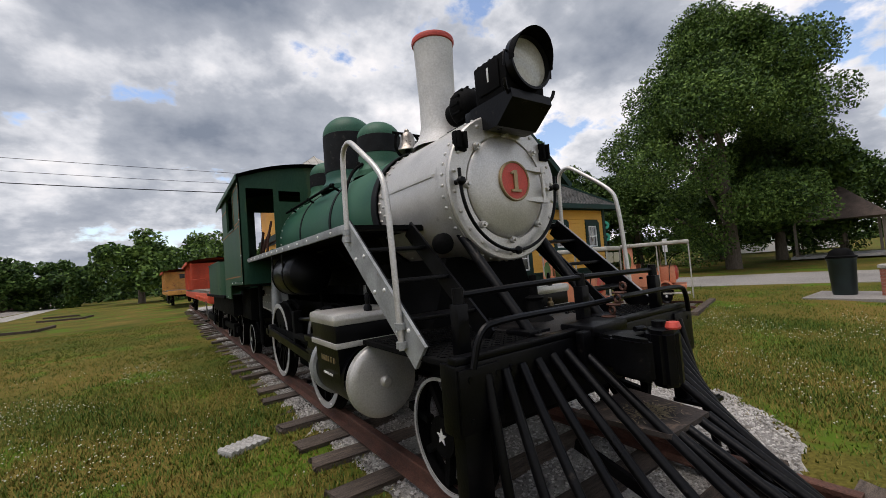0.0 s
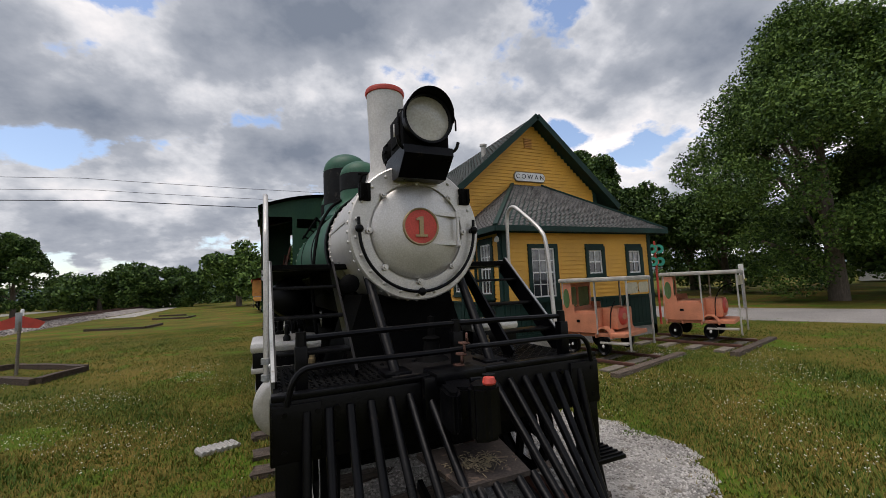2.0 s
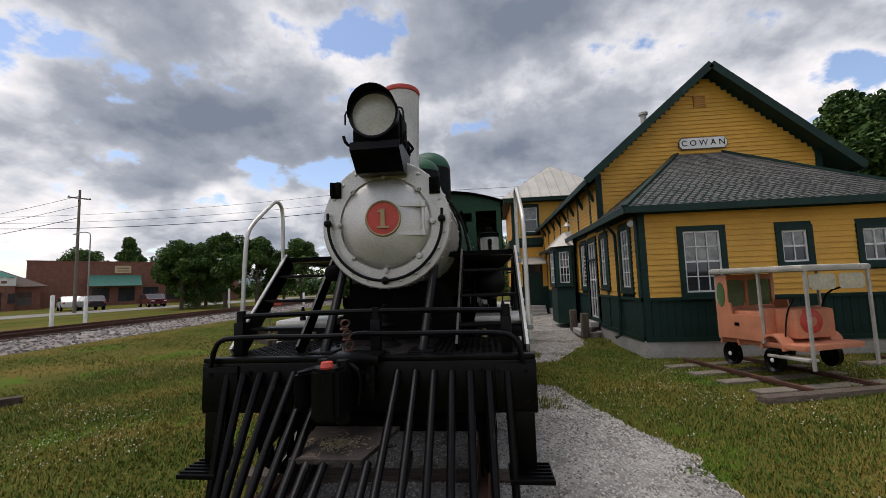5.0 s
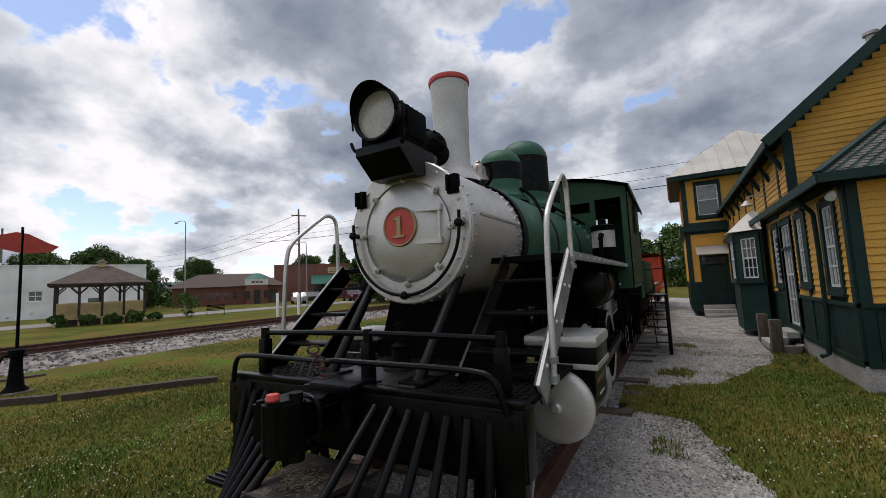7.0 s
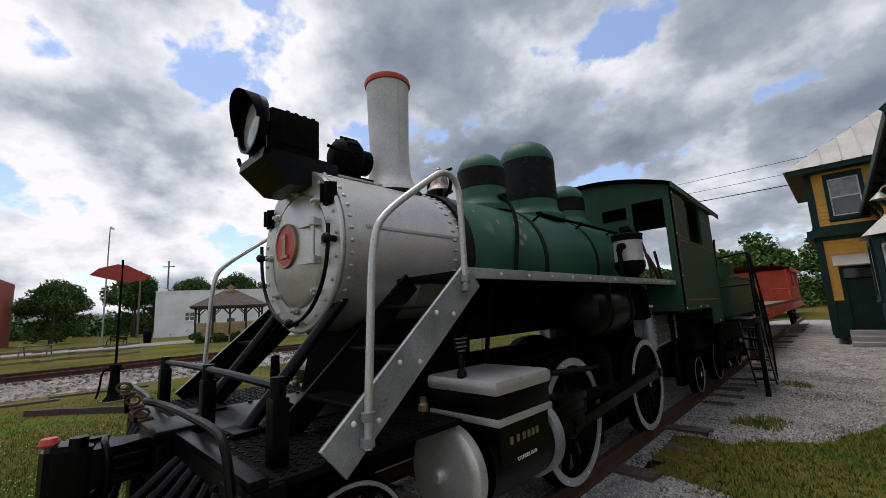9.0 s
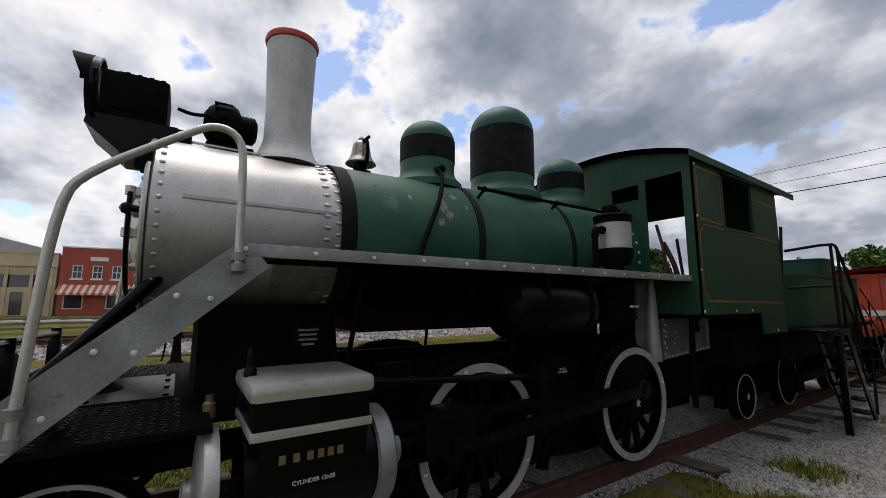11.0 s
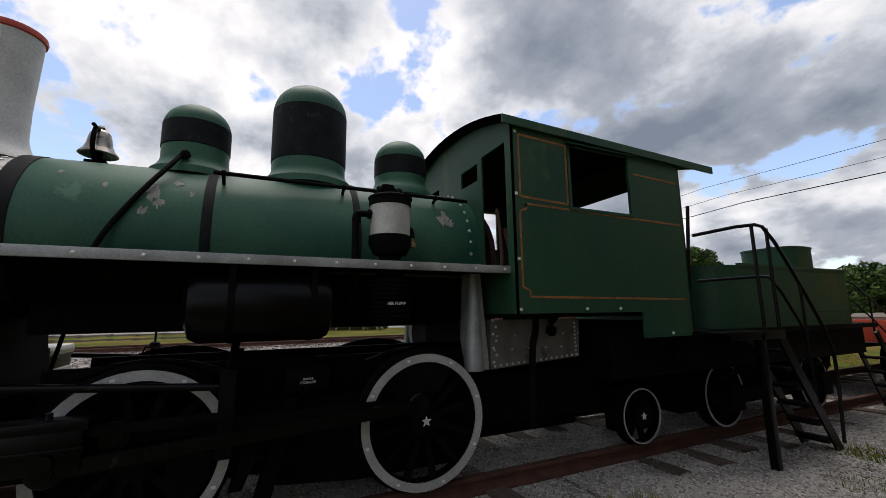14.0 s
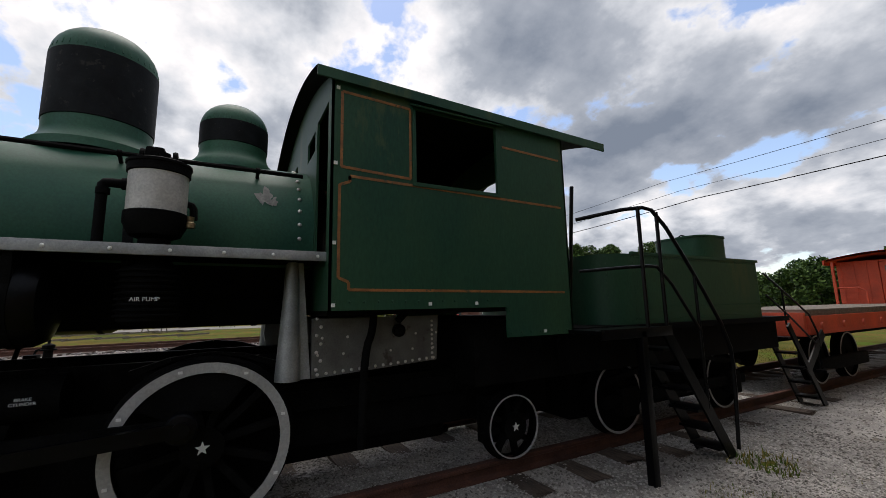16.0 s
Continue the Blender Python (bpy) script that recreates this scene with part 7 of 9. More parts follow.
    part("oval_window", prism(B(), [(0.12 + 0.075 * math.cos(a), 0.90 + 0.16 * math.sin(a)) for a in [k * math.pi / 10 for k in range(20)]], "y", -0.020, -0.013), glass, t, smooth=False)
    part("step_board", bx(B(), 0.85, 1.45, -0.02, 0.12, 0.20, 0.23, 0.006), CANOPY, t)
    bm = B()
    tube(bm, [(0.9, W - 0.1, 0.5), (1.0, W - 0.15, 0.9), (1.35, W - 0.1, 1.0)], 0.012, 6)
    tube(bm, [(1.02, 0.1, 0.4), (1.02, 0.15, 0.7), (1.1, 0.2, 0.85)], 0.01, 6)
    parts("lever", bm, BLACK, t)
    bm = B()
    for k in range(3):
        bx(bm, 0.0, 0.0 + 0.03, -0.014, -0.002, 0.62, 0.66)
    bx(bm, 0.34, 0.42, -0.022, -0.014, 0.52, 0.56)
    parts("number_bar", bm, BLACK, t, smooth=False)
    return t


S1 = build_speeder(pose(4.62, 2.98, ground_z(5.2, 2.3) + 0.09, 0, 0, -70), "salmon-orange track motor car with a pale canopy on timbers")
S1.scale = (0.90, 1.40, 1.26)
S2 = copy_thing(S1, pose(7.52, 2.85, ground_z(8.2, 2.2) + 0.09, 0, 0, -66))
S2.scale = (0.97, 1.32, 1.26)
for cx, cy, rz in ((4.58, 1.66, 14), (7.55, 1.56, 14)):
    z = ground_z(cx + 0.8, cy + 0.5)
    t = thing("display_timbers", "weathered timbers and short rails laid on grass", "timber base", "timber bases under the motor cars", pose(cx, cy, z, 0, 0, rz))
    for k in range(4):
        part("crosstie", bx(B(), -0.35, 1.75, -0.10 + k * 0.55, 0.10 + k * 0.55, -0.06, 0.03, 0.012), WOOD, t)
    for x in (0.22, 1.22):
        part("short_rail", bx(B(), x - 0.03, x + 0.03, -0.25, 1.9, 0.03, 0.085, 0.008), RUSTY, t)
    part("edge_timber", bx(B(), -0.62, 1.95, -0.42, -0.27, -0.06, 0.07, 0.016), TIE, t)


# ---- gravel, stones, grass ----
GRAV = [(-0.95, -2.0), (0.3, -2.3), (1.9, -1.9), (2.6, -1.1), (2.5, -0.1), (2.2, 0.7), (1.95, 1.4), (1.8, 2.0), (1.0, 2.2), (0.95, 3.4), (1.6, 3.7), (2.2, 4.2), (2.6, 5.0), (2.95, 5.8), (3.6, 6.4), (3.95, 8), (3.95, 14), (3.6, 30), (-0.9, 30), (-1.0, 12), (-1.0, 4)]
PATCHES = [[(1.35, 4.2), (1.85, 4.15), (1.95, 4.75), (1.45, 4.8)], [(3.1, 5.6), (3.8, 5.8), (3.95, 8.0), (3.4, 7.4)], [(1.6, 7.2), (2.05, 7.3), (2.0, 7.9), (1.6, 7.8)], [(1.4, 0.9), (1.75, 0.85), (1.7, 1.25), (1.45, 1.3)]]
blob("gravel_path", GRAV, GRAVEL, 0.02, "pale grey gravel path beside the track", "gravel")
for pts in PATCHES:
    blob("grass_patch", pts, GRASS, 0.034, "weedy grass patch growing through gravel", "grass", 0.1)


def in_poly(x, y, poly):
    c = False
    for (x0, y0), (x1, y1) in zip(poly, poly[1:] + poly[:1]):
        if (y0 > y) != (y1 > y) and x < (x1 - x0) * (y - y0) / (y1 - y0) + x0:
            c = not c
    return c


def scatter_stones():
    rng = random.Random(11)
    V, F = [], []
    n = 0
    while n < 105000:
        x, y = rng.uniform(-1.0, 3.9), rng.uniform(-2.2, 9) if n % 6 else rng.uniform(9, 15)
        if not in_poly(x, y, GRAV):
            continue
        r = rng.uniform(0.006, 0.018)
        b = len(V)
        z = ground_z(x, y) + 0.016
        a0 = rng.uniform(0, 6.28)
        for k in range(4):
            a = a0 + k * 1.5708
            q = r * rng.uniform(0.7, 1.2)
            V.append((x + q * math.cos(a), y + q * math.sin(a), z))
        for k in range(4):
            a = a0 + 0.4 + k * 1.5708
            q = r * rng.uniform(0.4, 0.8)
            V.append((x + q * math.cos(a), y + q * math.sin(a), z + r * rng.uniform(0.5, 0.9)))
        for k in range(4):
            F.append((b + k, b + (k + 1) % 4, b + 4 + (k + 1) % 4, b + 4 + k))
        F.append(tuple(b + 4 + k for k in range(4)))
        n += 1
    me = bpy.data.meshes.new("gravel_stones")
    me.from_pydata(V, [], F)
    me.materials.append(STONES)
    tagged(new("gravel_stones", me), "loose pale grey gravel stones", "gravel", kind="stuff")


def foliage_mat(name, a, b, c, rough=0.7):
    """Leaf colour varied per island and by a large soft noise."""
    m = bpy.data.materials.new(name); m.use_nodes = True
    nt = m.node_tree
    N, L = nt.nodes.new, nt.links.new
    p = nt.nodes["Principled BSDF"]
    g, r = N("ShaderNodeNewGeometry"), N("ShaderNodeValToRGB")
    e = r.color_ramp.elements
    e[0].position, e[0].color, e[1].position, e[1].color = 0.0, (*a, 1), 1.0, (*c, 1)
    k = e.new(0.5); k.color = (*b, 1)
    co, n, ad = N("ShaderNodeTexCoord"), N("ShaderNodeTexNoise"), N("ShaderNodeMath")
    n.inputs["Scale"].default_value, n.inputs["Detail"].default_value = 0.7, 3
    L(co.outputs["Object"], n.inputs["Vector"])
    mr = N("ShaderNodeMapRange"); mr.inputs["From Min"].default_value, mr.inputs["From Max"].default_value = 0.3, 0.7
    mr.inputs["To Min"].default_value, mr.inputs["To Max"].default_value = -0.3, 0.3
    L(n.outputs["Fac"], mr.inputs[0])
    ad.operation = "ADD"
    L(g.outputs["Random Per Island"], ad.inputs[0]); L(mr.outputs[0], ad.inputs[1]); L(ad.outputs[0], r.inputs[0])
    L(r.outputs[0], p.inputs["Base Color"])
    p.inputs["Roughness"].default_value = rough
    p.inputs["Specular IOR Level"].default_value = 0.25
    return m


STONES = foliage_mat("gravel_stone", (0.14, 0.13, 0.118), (0.33, 0.312, 0.288), (0.56, 0.535, 0.50), 0.9)
scatter_stones()
BLADE = foliage_mat("grass_blade", (0.036, 0.090, 0.008), (0.105, 0.140, 0.017), (0.25, 0.185, 0.045))
CLOVER = mat("clover_flower", (0.50, 0.50, 0.40), 0.9, 0, 0.2, 3, 30, 0)


def scatter_grass():
    rng = np.random.default_rng(5)
    def area(n, x0, x1, y0, y1):
        x, y = rng.uniform(x0, x1, n), rng.uniform(y0, y1, n)
        e = np.minimum(np.minimum(x - x0, x1 - x), np.minimum(y - y0, y1 - y))
        keep = e > rng.uniform(0, 1, n) * min(1.6, 0.3 * min(x1 - x0, y1 - y0))
        return x[keep], y[keep]
    xs, ys = zip(area(56000, -7.5, -0.6, -3.6, 6.0), area(40000, -13, -0.6, 3, 20), area(16000, -11, -0.9, -4.0, 3.0), area(9000, -2.2, -0.85, -2.5, 9), area(44000, 0.9, 8.5, -5.0, 4.4), area(26000, 2.6, 14, -5, 7.5), area(16000, 0.9, 4.0, 0.8, 8), area(9000, 2.0, 5.0, -3.0, 1.0))
    xs, ys = np.concatenate(xs), np.concatenate(ys)
    V, F = [], []
    for x, y in zip(xs.tolist(), ys.tolist()):
        if in_poly(x, y, GRAV) and noise.noise((x * 1.6, y * 1.6, 7)) < 0.22 and not any(in_poly(x, y, q) for q in PATCHES):
            continue
        if x > 4.6 and y > 5.0:
            continue
        tuft = x > 0.8 and any(in_poly(x, y, q) for q in PATCHES)
        z = ground_z(x, y) + (0.022 if tuft else -0.005)
        d = noise.noise((x * 0.8, y * 0.8, 2))
        for _ in range(3):
            a, h, w = rng.uniform(0, 6.28), rng.uniform(0.02, 0.055) * (1.6 if tuft else 1 + 0.5 * d), rng.uniform(0.004, 0.009)
            ox, oy, ln = rng.normal(0, 0.02), rng.normal(0, 0.02), rng.uniform(0.2, 0.9) * h
            b = len(V)
            px, py = x + ox, y + oy
            V += [(px - w * math.sin(a), py + w * math.cos(a), z), (px + w * math.sin(a), py - w * math.cos(a), z), (px + ln * math.cos(a), py + ln * math.sin(a), z + h)]
            F.append((b, b + 1, b + 2))
    me = bpy.data.meshes.new("grass")
    me.from_pydata(V, [], F)
    me.materials.append(BLADE)
    tagged(new("grass", me), "short patchy lawn grass blades", "grass", kind="stuff")
    V, F = [], []
    for x, y in zip(*[np.concatenate(q) for q in zip(area(6000, -7, -1.1, -3.2, 8), area(4800, 1.6, 9, -4.2, 4))]):
        if in_poly(x, y, GRAV) or noise.noise((x * 0.7, y * 0.7, 5)) < -0.02:
            continue
        z, r, b = ground_z(x, y) + rng.uniform(0.025, 0.05), rng.uniform(0.005, 0.010), len(V)
        V += [(x - r, y, z), (x, y - r, z), (x + r, y, z), (x, y + r, z), (x, y, z + r), (x, y, z - r)]
        F += [(b, b + 1, b + 4), (b + 1, b + 2, b + 4), (b + 2, b + 3, b + 4), (b + 3, b, b + 4), (b + 1, b, b + 5), (b + 2, b + 1, b + 5), (b + 3, b + 2, b + 5), (b, b + 3, b + 5)]
    me = bpy.data.meshes.new("clover_flowers")
    me.from_pydata(V, [], F)
    me.materials.append(CLOVER)
    tagged(new("clover_flowers", me), "small white clover flowers in the lawn", "flowers", kind="stuff")


scatter_grass()


# ---- trees ----
LEAF_A = foliage_mat("maple_foliage", (0.016, 0.040, 0.008), (0.055, 0.110, 0.018), (0.150, 0.235, 0.05))
LEAF_B = foliage_mat("dark_foliage", (0.013, 0.034, 0.008), (0.040, 0.086, 0.015), (0.10, 0.165, 0.033))


def crown_mesh(name, rx, rz, zc, leaves, size, seed, material, shape=1.0, lumps=46):
    """Leaves in clumps along the outside and inside of an uneven crown."""
    rng = np.random.default_rng(seed)
    cl = []
    for _ in range(lumps):
        d = rng.normal(0, 1, 3)
        d /= np.linalg.norm(d)
        d[2] = abs(d[2]) * 1.0 if rng.random() < 0.62 else d[2]
        rad = rng.uniform(0.45, 0.95) ** 0.7
        taper = 1.0 - 0.45 * max(0, d[2]) * shape
        cl.append((d[0] * rx * rad * taper, d[1] * rx * rad * taper, zc + d[2] * rz * rad, rng.uniform(0.16, 0.34) * rx))
    cl = np.array(cl)
    pick = rng.choice(len(cl), leaves, p=cl[:, 3] ** 2 / (cl[:, 3] ** 2).sum())
    d = rng.normal(0, 1, (leaves, 3))
    d /= np.linalg.norm(d, axis=1)[:, None]
    pos = cl[pick, :3] + d * (cl[pick, 3] * rng.uniform(0.35, 1.08, leaves) ** 0.6)[:, None] * np.array([1, 1, 0.8])
    u = rng.normal(0, 1, (leaves, 3)); u /= np.linalg.norm(u, axis=1)[:, None]
    v = np.cross(u, rng.normal(0, 1, (leaves, 3))); v /= np.linalg.norm(v, axis=1)[:, None]
    s = (size * rng.uniform(0.6, 1.3, leaves))[:, None]
    V = np.concatenate([pos - u * s, pos - v * s * 0.55, pos + u * s, pos + v * s * 0.55], 1).reshape(-1, 3)
    F = np.arange(4 * leaves).reshape(-1, 4)
    me = bpy.data.meshes.new(name)
    me.from_pydata(V.tolist(), [], F.tolist())
    me.materials.append(material)
    return me, cl


def build_tree(name, label, at, h, rx, leaves, size, seed, material, trunk_r=0.25, base=0.22, limbs=9, lumps=46, shape=1.0):
    t = thing(name, label, "tree", at=at)
    rz, zc = h * (1 - base) * 0.5, h * (base + (1 - base) * 0.47)
    me, cl = crown_mesh("crown", rx, rz, zc, leaves, size, seed, material, shape, lumps)
    c = new("crown", me)
    c.parent = t
    rng = random.Random(seed)
    bm = tube(B(), [(0, 0, -0.1), (0.05, 0.02, h * 0.2), (-0.05, 0.05, h * 0.45), (0.05, 0, h * 0.75)], trunk_r, 10, 1)
    for v in bm.verts:
        f = max(0.12, 1 - v.co.z / (h * 0.8))
        v.co.x *= f
        v.co.y *= f
    part("trunk", bm, BARK, t)
    for k in range(limbs):
        q = cl[rng.randrange(len(cl))]
        z0 = h * rng.uniform(base * 0.7, 0.5)
        part("limb", tube(B(), [(0, 0, z0), (q[0] * 0.4, q[1] * 0.4, z0 + (q[2] - z0) * 0.55), (q[0], q[1], q[2])], trunk_r * 0.22, 6, 1), BARK, t)
    return t


build_tree("maple_tree", "large full-leaved maple tree beside the road", pose(23.8, 6.2, 0.06), 15.2, 5.9, 160000, 0.082, 3, LEAF_A, 0.42, 0.07, 12, 85, 1.2)
build_tree("maple_tree", "tall dark tree behind the depot", pose(20, 18, 0.3), 10.6, 3.4, 30000, 0.14, 8, LEAF_B, 0.35, 0.12, 8)
build_tree("maple_tree", "dark green shade tree past the depot", pose(26, 18.5, 0.3), 9.0, 3.8, 24000, 0.15, 9, LEAF_B, 0.3, 0.10, 8)
build_tree("maple_tree", "dense tree standing over the picnic shelter", pose(31, 6.0, 0.3), 9.5, 4.4, 22000, 0.18, 10, LEAF_B, 0.35, 0.15, 6)
wood = build_tree("shade_tree", "dark leafy tree at the edge of the park road", pose(30, 15, 0.3), 8.5, 4.2, 26000, 0.13, 14, LEAF_B, 0.3, 0.01, 6, 80)
tagged(wood, group="trees beyond the road")
for x, y, s in ((35, 21, 1.1), (38, 12, 1.0), (41, 25, 1.2), (34, 6, 0.8), (42, 5, 1.0), (40, -3, 1.1), (46, 15, 1.2), (27, 24, 0.9), (47, -10, 1.2), (36, -10, 0.9)):
    c = copy_thing(wood, pose(x, y, 0.3, 0, 0, x * 53))
    c.scale = (s, s, s)
far = build_tree("far_tree", "rounded park tree beyond the main line", pose(-18.6, 37.1, 0), 7.6, 2.5, 18000, 0.12, 21, LEAF_B, 0.2, 0.08, 6, 60)
tagged(far, group="row of park trees")
for x, y, s in ((-20.8, 37.6, 0.84), (-22.6, 35.5, 1.0), (-25.4, 34.5, 1.05), (-31, 38, 1.0), (-29, 33, 0.95)):
    c = copy_thing(far, pose(x, y, 0, 0, 0, x * 37))
    c.scale = (s, s, s * 1.03)
bush = build_tree("street_tree", "low broad tree by the shops", pose(-29.4, 35.5, 0), 5.6, 2.6, 18000, 0.10, 25, LEAF_B, 0.18, 0.04, 5, 70)
for x, y, s in ((-76, 24, 1.9), (-82, 32, 1.7), (-84, 44, 1.8), (-76, 66, 2.0), (-62, 72, 2.1), (-52, 66, 1.8), (-80, 10, 1.9), (-84, 1, 1.7), (-33, 42, 1.1), (-74, 17, 1.7), (-66, 0, 1.4)):
    c = copy_thing(bush, pose(x, y, 0, 0, 0, y * 31))
    c.scale = (s, s, s)
build_tree("conifer", "tall dark conifer behind the shops", pose(-74, 74, 0), 15, 3.2, 9000, 0.22, 33, LEAF_B, 0.25, 0.1, 4, 60, 2.1)


def build_treeline():
    """Woods along the horizon: clumps of leaves on a wandering band, as one mass."""
    rng = np.random.default_rng(17)
    P, S = [], []
    for a in np.arange(-170, 100, 0.42):
        r = math.radians(a + rng.uniform(-0.3, 0.3))
        dist = 105 + 22 * noise.noise((a * 0.07, 0, 0)) + (35 if a < -95 or a > 40 else 0) + rng.uniform(-9, 9)
        hgt = 4.6 + 2.2 * noise.noise((a * 0.13, 3, 0)) + 1.4 * noise.noise((a * 0.6, 9, 0)) + rng.uniform(-0.8, 0.8)
        cx, cy = math.sin(r) * dist, math.cos(r) * dist
        n = 110
        d = rng.normal(0, 1, (n, 3))
        d /= np.linalg.norm(d, axis=1)[:, None]
        d[:, 2] = np.abs(d[:, 2])
        w = rng.uniform(1.6, 3.2)
        P.append(np.array([cx, cy, 0.2]) + d * np.array([w, w, hgt]) * rng.uniform(0.55, 1, (n, 1)))
        S.append(np.full(n, 0.42))
    P, S = np.concatenate(P), np.concatenate(S)
    n = len(P)
    u = rng.normal(0, 1, (n, 3)); u /= np.linalg.norm(u, axis=1)[:, None]
    v = np.cross(u, rng.normal(0, 1, (n, 3))); v /= np.linalg.norm(v, axis=1)[:, None]
    s = (S * rng.uniform(0.6, 1.3, n))[:, None]
    V = np.concatenate([P - u * s, P - v * s * 0.6, P + u * s, P + v * s * 0.6], 1).reshape(-1, 3)
    me = bpy.data.meshes.new("treeline")
    me.from_pydata(V.tolist(), [], np.arange(4 * n).reshape(-1, 4).tolist())
    me.materials.append(LEAF_B)
    tagged(new("treeline", me), "distant line of dark green woods", "woods", kind="stuff")
    # nearer green mound of trees down the line
    rows = []
    for k, (x, y, h, w) in enumerate(((-4.5, 58, 8.4, 5.5), (-13, 72, 6.4, 5), (4, 66, 9, 7), (-19, 70, 6.2, 5), (-30, 84, 5.6, 6), (-25, 76, 5.2, 5), (14, 62, 8, 6))):
        me2, _ = crown_mesh("crown", w, h * 0.55, h * 0.45, 9000, 0.26, 40 + k, LEAF_A if k in (0, 2) else LEAF_B, 0.6, 40)
        t = thing("woodland_tree", "leafy tree at the edge of the fields", "tree", "trees at the field edge", pose(x, y, 0))
        c = new("crown", me2)
        c.parent = t
        part("trunk", cyl(B(), (0, 0, -0.1), (0, 0, h * 0.5), 0.4, 0.2, 8), BARK, t)
    # low wooded ridge; the haze of distance is painted in as a blue-grey tint
    bm = B()
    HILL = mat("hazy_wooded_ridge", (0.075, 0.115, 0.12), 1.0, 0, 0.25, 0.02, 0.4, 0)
    prev = None
    for a in range(-120, 70, 3):
        r = math.radians(a)
        h = 46 + 26 * noise.noise((a * 0.03, 5, 0)) + 8 * noise.noise((a * 0.15, 1, 0))
        d = 1100
        cur = [bm.verts.new((math.sin(r) * q, math.cos(r) * q, z)) for q, z in ((d, -5), (d + 250, h * 0.8), (d + 420, h), (d + 900, -5))]
        if prev:
            for k in range(3):
                bm.faces.new((prev[k], cur[k], cur[k + 1], prev[k + 1]))
        prev = cur
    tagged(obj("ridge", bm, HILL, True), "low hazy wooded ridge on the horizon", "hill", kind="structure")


build_treeline()


# ---- main line, roads ----
BALLAST = mat("pinkish_ballast", (0.22, 0.195, 0.175), 0.95, 0, 0.5, 3.0, 16, 1.0, wear=(0.12, 0.105, 0.095), wear_at=0.55)


def build_mainline():
    M = Matrix.Translation((-15.4, 0, 0)) @ pose(0, 0, 0, 0, 0, 3.0)
    t = thing("main_line_track", "main line rails on a bed of pale ballast", "railway track", at=M, kind="structure")
    bm = prism(B(), [(-2.6, -0.05), (-1.5, 0.22), (1.5, 0.22), (3.2, -0.05)], "y", -150, 260)
    part("ballast_bed", bm, BALLAST, t, smooth=False)
    for x in (-0.755, 0.755):
        r = part("rail", prism(B(), [(-0.065, 0), (0.065, 0), (0.012, 0.03), (0.012, 0.10), (0.036, 0.12), (0.036, 0.16), (-0.036, 0.16), (-0.036, 0.12), (-0.012, 0.10), (-0.012, 0.03)], "y", -150, 260), RUSTY, t, smooth=False)
        r.location = (x, 0, 0.26)
    bm = bx(B(), -1.28, 1.28, -0.11, 0.11, 0, 0.07)
    first = part("tie", bm, TIE, t, smooth=False)
    first.location = (0, -40, 0.20)
    for k in range(1, 150):
        o = new("tie", first.data)
        o.parent = t
        o.location = (0, -40 + k * 0.6, 0.20)


build_mainline()


def strip(name, pts, width, z, material, label, category):
    bm = B()
    P = [Vector((*p, 0)) for p in pts]
    rows = []
    for k, p in enumerate(P):
        d = (P[min(k + 1, len(P) - 1)] - P[max(k - 1, 0)]).normalized()
        s = Vector((-d.y, d.x, 0)) * width / 2
        rows.append([bm.verts.new((q.x, q.y, ground_z(q.x, q.y) + zz)) for q, zz in ((p - s, -0.05), (p - s * 0.99, z), (p + s * 0.99, z), (p + s, -0.05))])
    for a, b in zip(rows, rows[1:]):
        for k in range(3):
            bm.faces.new((a[k], a[k + 1], b[k + 1], b[k]))
    bmesh.ops.recalc_face_normals(bm, faces=bm.faces)
    return tagged(obj(name, bm, material), label, category, kind="structure")


strip("road", [(12, 70), (12.6, 30), (13.6, 14), (15.4, 5.5), (17.2, 1), (19.5, -4), (26, -15), (45, -40)], 5.2, 0.02, ASPHALT, "pale asphalt road beside the park", "road")
strip("service_road", [(-13, 40), (-14.6, 70), (-17, 120)], 2.2, 0.02, GRAVEL, "pale gravel service track along the line", "road")
strip("town_street", [(-44, -80), (-43, -10), (-41, 15), (-38, 40), (-36, 90)], 7.0, 0.03, ASPHALT, "pale asphalt town street and parking", "road")
for x0, y0, x1, y1 in ((10.0, 40, 11.3, 10),):
    bm = bar(B(), (x0, y0, 0.38), (x1, y1, 0.38), 0.16, 0.16)
    tagged(obj("kerb", bm, CONCRETE), "low concrete kerb along the road", "kerb", kind="structure")


def scatter_ballast():
    """Loose stones over the near slope of the main line's bed."""
    rng = random.Random(23)
    V, F = [], []
    for n in range(14000):
        u, y = rng.uniform(-2.4, 3.1), rng.uniform(-14, 46)
        z = 0.22 if abs(u) < 1.5 else 0.22 - 0.27 * (abs(u) - 1.5) / (1.1 if u < 0 else 1.7)
        x = -15.4 + u * 0.9986 - y * 0.0523
        r, a0, b = rng.uniform(0.03, 0.075), rng.uniform(0, 6.28), len(V)
        for q, h in ((1.0, -0.01), (0.6, rng.uniform(0.4, 0.9) * r)):
            for k in range(4):
                w = r * q * rng.uniform(0.7, 1.2)
                V.append((x + w * math.cos(a0 + k * 1.5708 + h * 5), y + w * math.sin(a0 + k * 1.5708 + h * 5), z + h))
        for k in range(4):
            F.append((b + k, b + (k + 1) % 4, b + 4 + (k + 1) % 4, b + 4 + k))
        F.append((b + 4, b + 5, b + 6, b + 7))
    me = bpy.data.meshes.new("ballast_stones")
    me.from_pydata(V, [], F)
    me.materials.append(BALLAST_STONE)
    tagged(new("ballast_stones", me), "loose pinkish-grey ballast stones on the main line", "ballast", kind="stuff")


